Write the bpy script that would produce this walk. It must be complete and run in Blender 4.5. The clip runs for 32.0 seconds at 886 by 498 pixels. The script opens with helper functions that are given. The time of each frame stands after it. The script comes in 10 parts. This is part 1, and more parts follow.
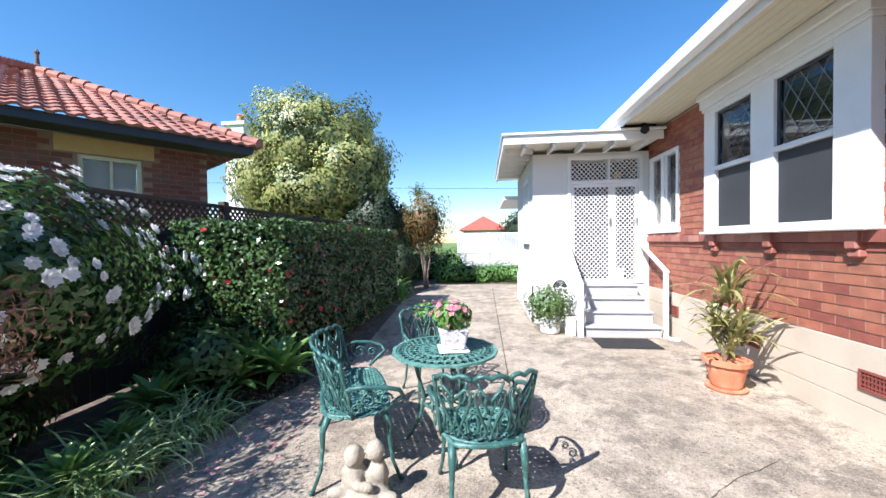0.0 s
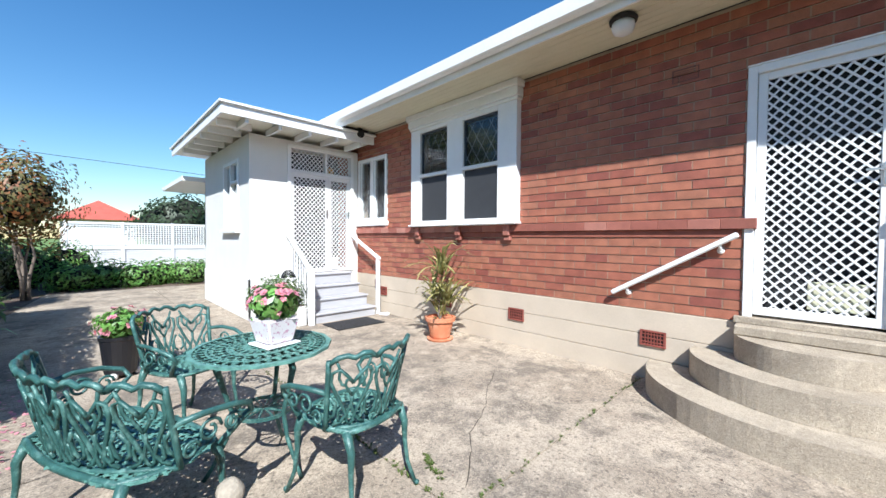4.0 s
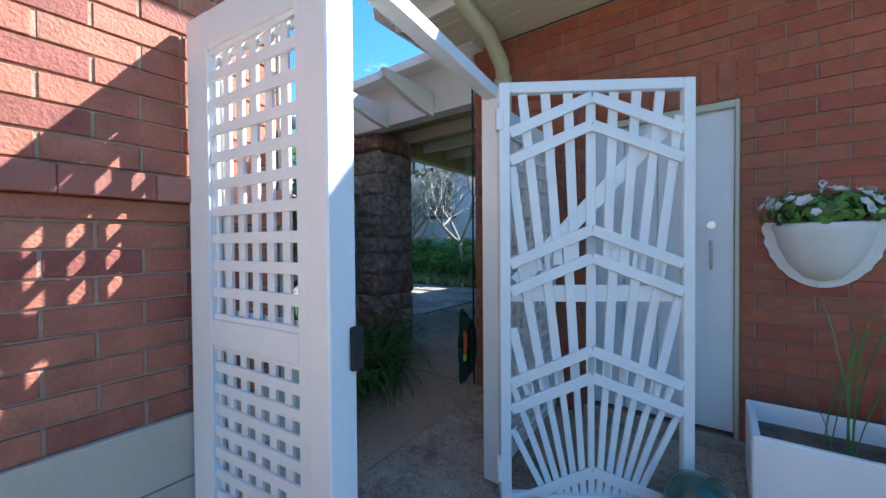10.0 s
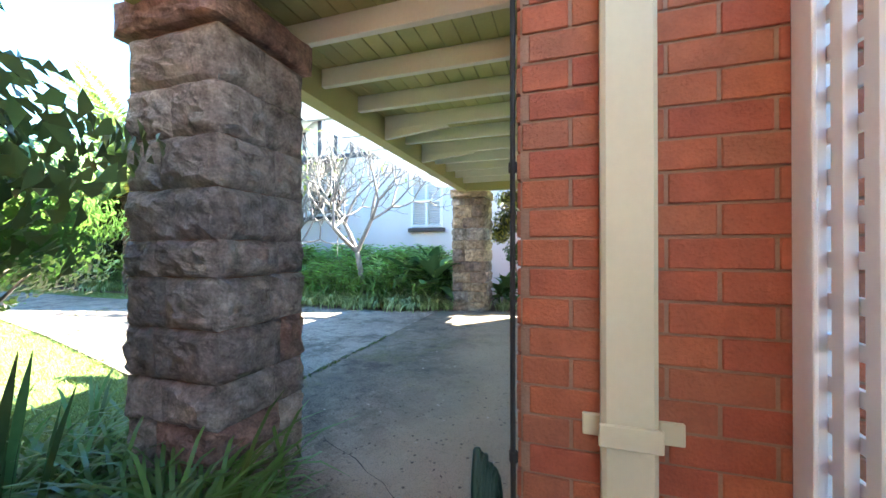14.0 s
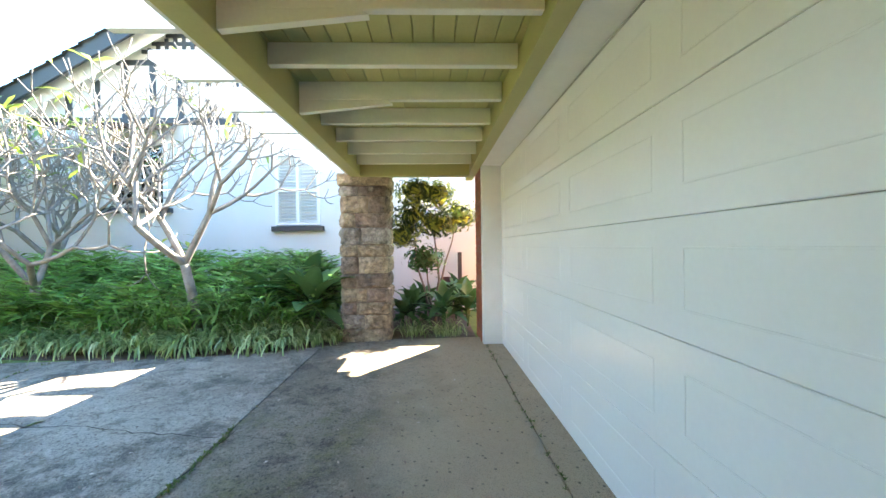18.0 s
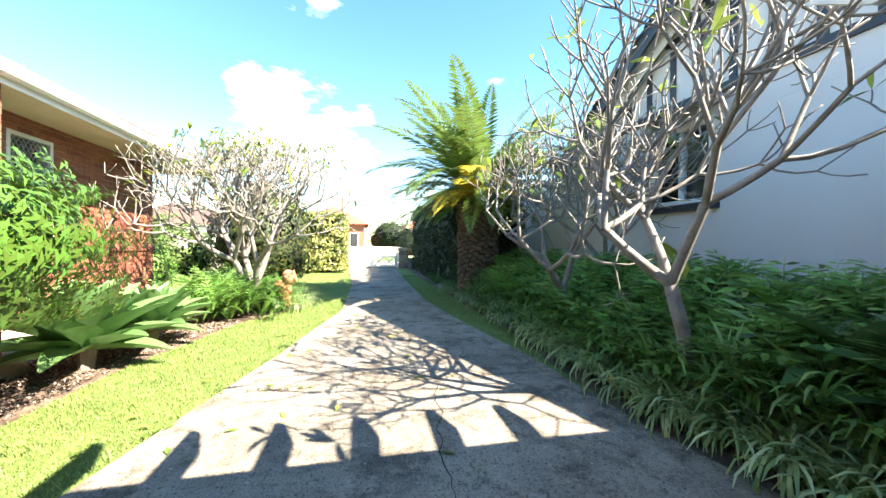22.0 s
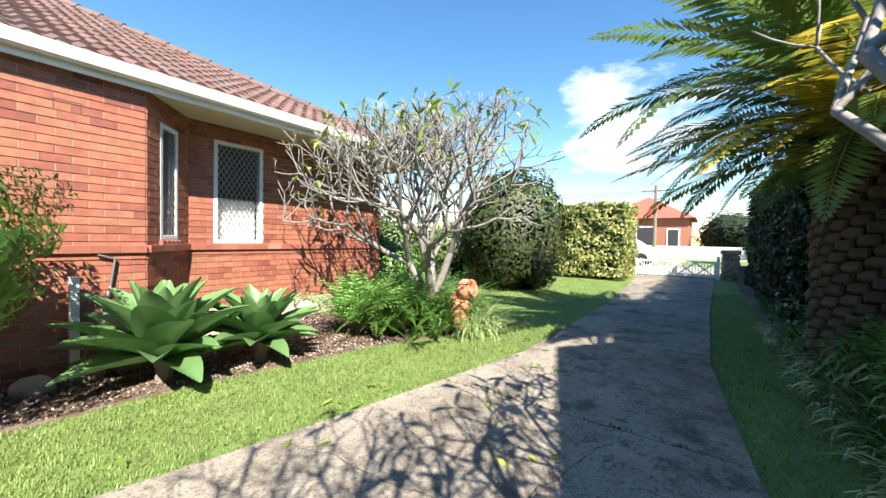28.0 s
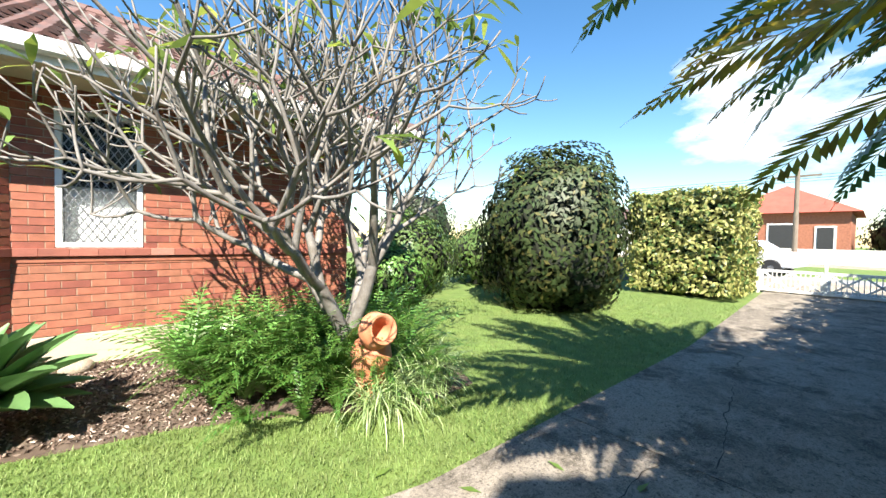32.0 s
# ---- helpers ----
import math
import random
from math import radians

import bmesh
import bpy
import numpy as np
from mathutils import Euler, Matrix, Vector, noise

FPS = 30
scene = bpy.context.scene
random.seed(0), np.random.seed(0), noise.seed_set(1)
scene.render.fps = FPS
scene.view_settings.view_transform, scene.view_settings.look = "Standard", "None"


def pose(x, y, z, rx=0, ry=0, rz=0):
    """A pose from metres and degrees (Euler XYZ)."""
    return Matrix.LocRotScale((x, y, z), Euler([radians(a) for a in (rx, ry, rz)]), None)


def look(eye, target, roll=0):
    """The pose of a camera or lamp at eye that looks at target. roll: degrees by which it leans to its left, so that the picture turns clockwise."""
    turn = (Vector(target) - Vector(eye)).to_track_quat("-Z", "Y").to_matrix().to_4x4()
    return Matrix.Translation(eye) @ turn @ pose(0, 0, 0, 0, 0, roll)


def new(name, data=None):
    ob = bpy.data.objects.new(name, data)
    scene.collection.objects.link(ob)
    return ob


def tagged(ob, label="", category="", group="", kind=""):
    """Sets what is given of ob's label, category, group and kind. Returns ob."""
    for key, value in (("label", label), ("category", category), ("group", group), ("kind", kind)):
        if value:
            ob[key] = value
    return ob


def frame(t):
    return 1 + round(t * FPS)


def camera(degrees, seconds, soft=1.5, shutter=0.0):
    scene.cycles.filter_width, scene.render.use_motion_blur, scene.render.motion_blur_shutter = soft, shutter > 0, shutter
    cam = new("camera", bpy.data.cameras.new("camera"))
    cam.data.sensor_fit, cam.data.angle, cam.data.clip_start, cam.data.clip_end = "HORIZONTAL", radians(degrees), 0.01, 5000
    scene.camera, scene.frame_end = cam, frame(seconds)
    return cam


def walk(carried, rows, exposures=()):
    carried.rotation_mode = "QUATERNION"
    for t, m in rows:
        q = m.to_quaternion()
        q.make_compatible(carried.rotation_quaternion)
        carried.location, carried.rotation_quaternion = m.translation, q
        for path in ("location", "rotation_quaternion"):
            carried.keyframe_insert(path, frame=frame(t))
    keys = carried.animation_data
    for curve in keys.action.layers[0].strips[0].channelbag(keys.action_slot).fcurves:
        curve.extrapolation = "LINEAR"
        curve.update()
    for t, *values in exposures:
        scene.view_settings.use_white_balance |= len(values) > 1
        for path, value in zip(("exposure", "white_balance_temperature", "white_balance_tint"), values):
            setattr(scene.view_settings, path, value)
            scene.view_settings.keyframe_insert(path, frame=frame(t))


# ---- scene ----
cam = camera(100.49, 32.0)
# seconds, place in metres, turn in degrees
ROWS = [
    (0.0, 0.049, -0.051, 1.499, 88.87, 0.73, 6.36),
    (0.5, -0.159, -0.103, 1.475, 88.76, 0.65, 1.04),
    (1.0, -0.392, -0.150, 1.457, 88.72, 0.54, -4.20),
    (1.5, -0.622, -0.201, 1.444, 88.72, 0.47, -9.14),
    (2.0, -0.837, -0.186, 1.427, 88.69, 0.42, -14.59),
    (2.5, -1.002, -0.129, 1.399, 88.69, 0.29, -20.50),
    (4.5, -0.965, 0.423, 1.353, 88.52, -0.58, -56.18),
    (5.0, -0.756, 0.456, 1.361, 88.74, -0.69, -70.57),
    (5.5, -0.512, 0.396, 1.370, 89.07, -0.65, -85.95),
    (6.0, -0.262, 0.245, 1.391, 89.27, -0.66, -100.60),
    (6.5, -0.046, 0.043, 1.411, 89.39, -0.65, -113.25),
    (7.0, 0.197, -0.182, 1.408, 89.53, -0.45, -122.99),
    (7.5, 0.413, -0.426, 1.397, 89.46, -0.25, -129.82),
    (8.0, 0.606, -0.692, 1.376, 89.36, -0.17, -134.88),
    (8.5, 0.787, -0.948, 1.351, 89.31, 0.00, -138.05),
    (9.0, 0.965, -1.213, 1.332, 89.28, 0.11, -140.26),
    (9.5, 1.156, -1.476, 1.320, 89.20, 0.26, -142.07),
    (10.0, 1.329, -1.726, 1.302, 89.12, 0.44, -143.31),
    (10.5, 1.502, -1.976, 1.302, 89.07, 0.60, -144.17),
    (11.0, 1.674, -2.186, 1.305, 89.02, 0.57, -145.22),
    (11.5, 1.857, -2.396, 1.296, 89.11, 0.57, -147.18),
    (12.0, 2.050, -2.597, 1.288, 89.32, 0.45, -150.08),
    (12.5, 2.231, -2.789, 1.304, 89.47, 0.39, -152.69),
    (13.0, 2.432, -2.981, 1.315, 89.72, 0.28, -155.56),
    (13.5, 2.645, -3.148, 1.324, 89.91, 0.21, -158.48),
    (14.0, 2.862, -3.302, 1.322, 90.19, 0.10, -162.07),
    (14.5, 3.052, -3.466, 1.316, 90.37, 0.02, -166.64),
    (15.0, 3.222, -3.651, 1.326, 90.53, -0.01, -171.53),
    (15.5, 3.373, -3.828, 1.360, 90.27, 0.04, -176.39),
    (17.5, 3.609, -4.737, 1.454, 89.70, 0.58, -181.84),
    (18.0, 3.630, -4.999, 1.467, 89.62, 0.78, -181.81),
    (18.5, 3.635, -5.290, 1.484, 89.48, 0.83, -180.85),
    (19.0, 3.643, -5.590, 1.501, 89.52, 1.09, -176.81),
    (19.5, 3.667, -5.892, 1.538, 89.40, 1.19, -168.97),
    (20.0, 3.731, -6.166, 1.567, 89.51, 1.09, -156.86),
    (20.5, 3.836, -6.442, 1.581, 89.79, 0.52, -141.90),
    (21.0, 3.944, -6.706, 1.564, 89.93, -0.12, -126.52),
    (21.5, 4.035, -6.969, 1.581, 89.71, -0.36, -113.59),
    (22.0, 4.164, -7.229, 1.590, 89.59, -0.43, -102.30),
    (22.5, 4.317, -7.490, 1.598, 89.57, -0.70, -92.71),
    (23.0, 4.485, -7.722, 1.609, 89.40, -0.88, -83.96),
    (23.5, 4.680, -7.945, 1.600, 89.30, -1.09, -77.24),
    (24.0, 4.922, -8.145, 1.600, 89.15, -0.98, -72.45),
    (24.5, 5.184, -8.302, 1.601, 89.11, -1.03, -69.17),
    (25.0, 5.487, -8.416, 1.603, 89.03, -1.09, -66.32),
    (25.5, 5.797, -8.517, 1.609, 88.96, -1.02, -63.77),
    (27.5, 7.184, -8.671, 1.675, 88.56, -1.18, -55.75),
    (28.0, 7.558, -8.667, 1.669, 88.53, -1.09, -54.42),
    (28.5, 7.933, -8.643, 1.663, 88.52, -1.02, -53.22),
    (29.0, 8.324, -8.615, 1.682, 88.45, -1.04, -51.94),
    (29.5, 8.703, -8.616, 1.690, 88.39, -1.01, -50.26),
    (30.0, 9.103, -8.614, 1.700, 88.36, -1.02, -48.13),
    (30.5, 9.502, -8.600, 1.712, 88.31, -1.10, -45.85),
    (31.0, 9.891, -8.564, 1.738, 88.23, -1.16, -44.10),
    (31.5, 10.262, -8.546, 1.743, 88.24, -1.17, -42.16),
    (32.0, 10.643, -8.518, 1.738, 88.28, -1.14, -40.28),
]
EXPOSURES = [(0.0, 0.92, 5900, 12), (5.0, 0.64, 5900, 8), (6.0, 0.66, 5900, 8), (7.5, 0.95, 5900, 6), (9.0, 1.6, 5800, 4), (11.0, 2.05, 5550, 6), (12.0, 2.55, 5900, 8), (13.0, 3.3, 6300, 8), (14.0, 3.85, 7000, 8), (15.0, 4.2, 7900, 8), (18.0, 3.95, 7900, 8), (19.0, 3.7, 7800, 8), (20.0, 3.5, 7800, 9), (21.0, 3.0, 8000, 10), (22.0, 2.45, 7700, 9), (23.0, 2.0, 7400, 9), (24.0, 1.65, 7200, 9), (28.0, 1.42, 7000, 9), (32.0, 1.4, 6950, 9)]
walk(cam, [(t, pose(x, y, z, rx, ry, rz)) for t, x, y, z, rx, ry, rz in ROWS], EXPOSURES)
# ---- light: clear mid-day sky, the sun from behind the garage ----
SUN_WAY = Vector((1.0, 1.27, -1.54)).normalized()
sun_data = bpy.data.lights.new("sun", "SUN")
sun_data.energy, sun_data.angle, sun_data.color = 5.5, radians(0.53), (1.0, 0.955, 0.88)
sun = new("sun", sun_data)
sun.matrix_world = look((-20, -25, 31), Vector((-20, -25, 31)) + SUN_WAY * 10)
world = bpy.data.worlds.new("sky")
scene.world = world
world.use_nodes = True
wn, wl = world.node_tree.nodes, world.node_tree.links
wn.clear()
sky = wn.new("ShaderNodeTexSky")
sky.sky_type, sky.sun_disc = "NISHITA", False
sky.sun_elevation = math.asin(-SUN_WAY.z)
sky.sun_rotation = math.atan2(-SUN_WAY.x, -SUN_WAY.y)
sky.air_density, sky.dust_density, sky.ozone_density = 1.2, 0.1, 3.2
bg = wn.new("ShaderNodeBackground")
bg.inputs["Strength"].default_value = 0.1
wout = wn.new("ShaderNodeOutputWorld")
# scattered fair-weather cloud
wco = wn.new("ShaderNodeTexCoord")
wmap = wn.new("ShaderNodeMapping")
wmap.inputs["Scale"].default_value = (1.0, 1.0, 2.6)
wmap.inputs["Location"].default_value = (0.35, 0.1, 0.0)
cno = wn.new("ShaderNodeTexNoise")
cno.inputs["Scale"].default_value, cno.inputs["Detail"].default_value, cno.inputs["Roughness"].default_value = 3.4, 9.0, 0.58
cra = wn.new("ShaderNodeMapRange")
cra.inputs["From Min"].default_value, cra.inputs["From Max"].default_value = 0.66, 0.83
cmix = wn.new("ShaderNodeMix")
cmix.data_type = "RGBA"
cmix.inputs["B"].default_value = (6.2, 6.5, 6.9, 1)
wl.new(wco.outputs["Generated"], wmap.inputs["Vector"])
wl.new(wmap.outputs["Vector"], cno.inputs["Vector"])
# a bank of cumulus low over the street, and a small puff above it
bank = None
for way, near, far, gain in (((0.93, 0.15, 0.30), 0.972, 0.997, 0.155), ((0.835, 0.125, 0.537), 0.9965, 0.9998, 0.135), ((0.915, 0.27, 0.30), 0.988, 0.998, 0.12)):
    dt = wn.new("ShaderNodeVectorMath")
    dt.operation = "DOT_PRODUCT"
    dt.inputs[1].default_value = Vector(way).normalized()
    wl.new(wco.outputs["Generated"], dt.inputs[0])
    mr = wn.new("ShaderNodeMapRange")
    mr.inputs["From Min"].default_value, mr.inputs["From Max"].default_value, mr.inputs["To Max"].default_value = near, far, gain
    wl.new(dt.outputs["Value"], mr.inputs["Value"])
    ad = wn.new("ShaderNodeMath")
    wl.new(mr.outputs["Result"], ad.inputs[0])
    wl.new(bank.outputs["Value"] if bank else cno.outputs["Fac"], ad.inputs[1])
    bank = ad
wl.new(bank.outputs["Value"], cra.inputs["Value"])
wl.new(cra.outputs["Result"], cmix.inputs["Factor"])
whs = wn.new("ShaderNodeHueSaturation")
whs.inputs["Saturation"].default_value = 1.25
wl.new(sky.outputs["Color"], whs.inputs["Color"])
wl.new(whs.outputs["Color"], cmix.inputs["A"])
wl.new(cmix.outputs["Result"], bg.inputs["Color"])
wl.new(bg.outputs["Background"], wout.inputs["Surface"])
# ---- materials ----
MATS = {}


def mat(name, col, rough=0.6, metal=0.0, var=0.15, scale=6.0, fine=60.0, bump=0.15, bump_scale=None, rand=0.0, island=0.0,
        hue=0.0, col2=None, mix_scale=1.2, mix_lo=0.45, mix_hi=0.65, translucent=0.0, spec=0.5, stretch=None, coat=0.0, stain=None):
    """A procedural surface: base colour, variation at two scales, blotches of a second colour and fine relief."""
    m = bpy.data.materials.new(name)
    m.use_nodes = True
    n, l = m.node_tree.nodes, m.node_tree.links
    b = n["Principled BSDF"]
    b.inputs["Roughness"].default_value, b.inputs["Metallic"].default_value = rough, metal
    b.inputs["Specular IOR Level"].default_value = spec
    b.inputs["Coat Weight"].default_value = coat
    co = n.new("ShaderNodeTexCoord")
    vec = co.outputs["Object"]
    if stretch:
        mp = n.new("ShaderNodeMapping")
        mp.inputs["Scale"].default_value = stretch
        l.new(vec, mp.inputs["Vector"])
        vec = mp.outputs["Vector"]
    oi = n.new("ShaderNodeObjectInfo")
    if rand:
        ad = n.new("ShaderNodeVectorMath")
        ad.operation = "MULTIPLY_ADD"
        sc = n.new("ShaderNodeCombineXYZ")
        for k in "XYZ":
            l.new(oi.outputs["Random"], sc.inputs[k])
        l.new(sc.outputs["Vector"], ad.inputs[0])
        ad.inputs[1].default_value = (37.0, 53.0, 71.0)
        l.new(vec, ad.inputs[2])
        vec = ad.outputs["Vector"]
    big, small = n.new("ShaderNodeTexNoise"), n.new("ShaderNodeTexNoise")
    big.inputs["Scale"].default_value, big.inputs["Detail"].default_value = scale, 5.0
    small.inputs["Scale"].default_value, small.inputs["Detail"].default_value = fine, 4.0
    l.new(vec, big.inputs["Vector"])
    l.new(vec, small.inputs["Vector"])
    add = n.new("ShaderNodeMath")
    add.operation = "MULTIPLY_ADD"
    add.inputs[1].default_value = 0.6
    l.new(small.outputs["Fac"], add.inputs[0])
    l.new(big.outputs["Fac"], add.inputs[2])
    mr = n.new("ShaderNodeMapRange")
    mr.inputs["From Min"].default_value, mr.inputs["From Max"].default_value = 0.5, 1.1
    mr.inputs["To Min"].default_value, mr.inputs["To Max"].default_value = 1 - var, 1 + var
    l.new(add.outputs["Value"], mr.inputs["Value"])
    val = mr.outputs["Result"]
    for source, amount in ((oi.outputs["Random"], rand), (None, island)):
        if amount:
            if source is None:
                source = n.new("ShaderNodeNewGeometry").outputs["Random Per Island"]
            r2 = n.new("ShaderNodeMapRange")
            r2.inputs["To Min"].default_value, r2.inputs["To Max"].default_value = 1 - amount, 1 + amount
            l.new(source, r2.inputs["Value"])
            mu = n.new("ShaderNodeMath")
            mu.operation = "MULTIPLY"
            l.new(val, mu.inputs[0])
            l.new(r2.outputs["Result"], mu.inputs[1])
            val = mu.outputs["Value"]
    hs = n.new("ShaderNodeHueSaturation")
    hs.inputs["Color"].default_value = (*col, 1)
    if col2:
        mx = n.new("ShaderNodeMix")
        mx.data_type = "RGBA"
        mx.inputs["A"].default_value, mx.inputs["B"].default_value = (*col, 1), (*col2, 1)
        if island and not rand and mix_scale == 0:
            src = n.new("ShaderNodeNewGeometry").outputs["Random Per Island"]
        elif mix_scale == 0:
            src = oi.outputs["Random"]
        else:
            bl = n.new("ShaderNodeTexNoise")
            bl.inputs["Scale"].default_value, bl.inputs["Detail"].default_value, bl.inputs["Roughness"].default_value = mix_scale, 6.0, 0.62
            l.new(vec, bl.inputs["Vector"])
            src = bl.outputs["Fac"]
        rr = n.new("ShaderNodeMapRange")
        rr.inputs["From Min"].default_value, rr.inputs["From Max"].default_value = mix_lo, mix_hi
        l.new(src, rr.inputs["Value"])
        l.new(rr.outputs["Result"], mx.inputs["Factor"])
        col_out = mx.outputs["Result"]
        if stain:
            m3 = n.new("ShaderNodeMix")
            m3.data_type = "RGBA"
            m3.inputs["B"].default_value = (*stain, 1)
            s3 = n.new("ShaderNodeTexNoise")
            s3.inputs["Scale"].default_value, s3.inputs["Detail"].default_value, s3.inputs["Roughness"].default_value = mix_scale * 3.1, 8.0, 0.7
            l.new(vec, s3.inputs["Vector"])
            r3 = n.new("ShaderNodeMapRange")
            r3.inputs["From Min"].default_value, r3.inputs["From Max"].default_value, r3.inputs["To Max"].default_value = 0.55, 0.72, 0.8
            l.new(s3.outputs["Fac"], r3.inputs["Value"])
            l.new(r3.outputs["Result"], m3.inputs["Factor"])
            l.new(col_out, m3.inputs["A"])
            col_out = m3.outputs["Result"]
        l.new(col_out, hs.inputs["Color"])
    l.new(val, hs.inputs["Value"])
    if hue:
        hr = n.new("ShaderNodeMapRange")
        hr.inputs["To Min"].default_value, hr.inputs["To Max"].default_value = 0.5 - hue, 0.5 + hue
        src = n.new("ShaderNodeNewGeometry").outputs["Random Per Island"] if island else oi.outputs["Random"]
        l.new(src, hr.inputs["Value"])
        l.new(hr.outputs["Result"], hs.inputs["Hue"])
    l.new(hs.outputs["Color"], b.inputs["Base Color"])
    if bump:
        bp = n.new("ShaderNodeBump")
        bp.inputs["Strength"].default_value, bp.inputs["Distance"].default_value = bump, 0.01
        src = small
        if bump_scale:
            src = n.new("ShaderNodeTexNoise")
            src.inputs["Scale"].default_value, src.inputs["Detail"].default_value = bump_scale, 6.0
            l.new(vec, src.inputs["Vector"])
        l.new(src.outputs["Fac"], bp.inputs["Height"])
        l.new(bp.outputs["Normal"], b.inputs["Normal"])
    if translucent:
        tr, ms = n.new("ShaderNodeBsdfTranslucent"), n.new("ShaderNodeMixShader")
        l.new(hs.outputs["Color"], tr.inputs["Color"])
        ms.inputs["Fac"].default_value = translucent
        l.new(b.outputs["BSDF"], ms.inputs[1])
        l.new(tr.outputs["BSDF"], ms.inputs[2])
        l.new(ms.outputs["Shader"], n["Material Output"].inputs["Surface"])
    MATS[name] = m
    return m


def concrete(name, light, mid, dark, moss=None, wear=0.5, rough=0.92, trowelled=None):
    """Weathered cast concrete: broad tan and grey patches, blotches, speckled grit, dark lichen spots and moss."""
    m = bpy.data.materials.new(name)
    m.use_nodes = True
    n, l = m.node_tree.nodes, m.node_tree.links
    b = n["Principled BSDF"]
    b.inputs["Roughness"].default_value = rough
    b.inputs["Specular IOR Level"].default_value = 0.25
    co = n.new("ShaderNodeTexCoord")
    vec = co.outputs["Object"]

    def cloud(scale, detail, r, lo, hi, top=1.0):
        t = n.new("ShaderNodeTexNoise")
        t.inputs["Scale"].default_value, t.inputs["Detail"].default_value, t.inputs["Roughness"].default_value = scale, detail, r
        l.new(vec, t.inputs["Vector"])
        k = n.new("ShaderNodeMapRange")
        k.inputs["From Min"].default_value, k.inputs["From Max"].default_value, k.inputs["To Max"].default_value = lo, hi, top
        l.new(t.outputs["Fac"], k.inputs["Value"])
        return t, k.outputs["Result"]

    def over(base, col, fac, mode="MIX"):
        x = n.new("ShaderNodeMix")
        x.data_type, x.blend_type = "RGBA", mode
        l.new(fac, x.inputs["Factor"])
        if isinstance(base, tuple):
            x.inputs["A"].default_value = (*base, 1)
        else:
            l.new(base, x.inputs["A"])
        x.inputs["B"].default_value = (*col, 1)
        return x.outputs["Result"]

    c = over(light, mid, cloud(0.9, 6, 0.6, 0.43, 0.57)[1])
    c = over(c, dark, cloud(2.3, 9, 0.72, 0.48, 0.60, 0.35 + 0.6 * wear)[1])
    c = over(c, tuple(min(0.85, v * 1.25) for v in light), cloud(5.5, 8, 0.7, 0.52, 0.64, 0.6)[1])
    c = over(c, tuple(v * 0.55 for v in dark), cloud(13.0, 8, 0.75, 0.54, 0.66, 0.75 * wear)[1])
    if moss:
        c = over(c, moss, cloud(1.6, 10, 0.75, 0.53, 0.63, 0.7)[1])
    c = over(c, tuple(v * 0.5 for v in dark), cloud(55.0, 5, 0.7, 0.52, 0.62, 0.65 * wear)[1])
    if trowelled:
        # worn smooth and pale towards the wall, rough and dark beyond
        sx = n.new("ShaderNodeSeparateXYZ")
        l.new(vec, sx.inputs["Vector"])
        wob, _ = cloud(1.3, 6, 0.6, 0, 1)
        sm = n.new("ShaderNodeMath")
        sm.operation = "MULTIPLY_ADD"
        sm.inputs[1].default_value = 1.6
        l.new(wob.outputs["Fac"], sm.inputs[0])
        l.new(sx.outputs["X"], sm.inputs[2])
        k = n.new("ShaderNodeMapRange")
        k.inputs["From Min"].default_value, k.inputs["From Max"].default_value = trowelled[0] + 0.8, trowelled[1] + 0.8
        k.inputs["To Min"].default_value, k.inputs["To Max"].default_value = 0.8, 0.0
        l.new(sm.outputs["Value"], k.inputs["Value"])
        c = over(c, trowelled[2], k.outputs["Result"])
    grit, fac = cloud(150.0, 3, 0.6, 0.52, 0.64, 0.45)
    c = over(c, tuple(v * 0.45 for v in dark), fac)
    c = over(c, tuple(min(0.85, v * 1.35) for v in light), cloud(90.0, 3, 0.6, 0.56, 0.68, 0.5)[1])
    spots = n.new("ShaderNodeTexVoronoi")
    spots.inputs["Scale"].default_value, spots.inputs["Randomness"].default_value = 16.0, 1.0
    l.new(vec, spots.inputs["Vector"])
    sm = n.new("ShaderNodeMapRange")
    sm.inputs["From Min"].default_value, sm.inputs["From Max"].default_value, sm.inputs["To Min"].default_value, sm.inputs["To Max"].default_value = 0.06, 0.20, 0.8 * wear, 0.0
    l.new(spots.outputs["Distance"], sm.inputs["Value"])
    c = over(c, tuple(v * 0.4 for v in dark), sm.outputs["Result"])
    l.new(c, b.inputs["Base Color"])
    h1, _ = cloud(30.0, 8, 0.7, 0, 1)
    ad = n.new("ShaderNodeMath")
    ad.operation = "MULTIPLY_ADD"
    ad.inputs[1].default_value = 0.5
    l.new(grit.outputs["Fac"], ad.inputs[0])
    l.new(h1.outputs["Fac"], ad.inputs[2])
    bp = n.new("ShaderNodeBump")
    bp.inputs["Strength"].default_value, bp.inputs["Distance"].default_value = 0.7, 0.012
    l.new(ad.outputs["Value"], bp.inputs["Height"])
    l.new(bp.outputs["Normal"], b.inputs["Normal"])
    MATS[name] = m
    return m


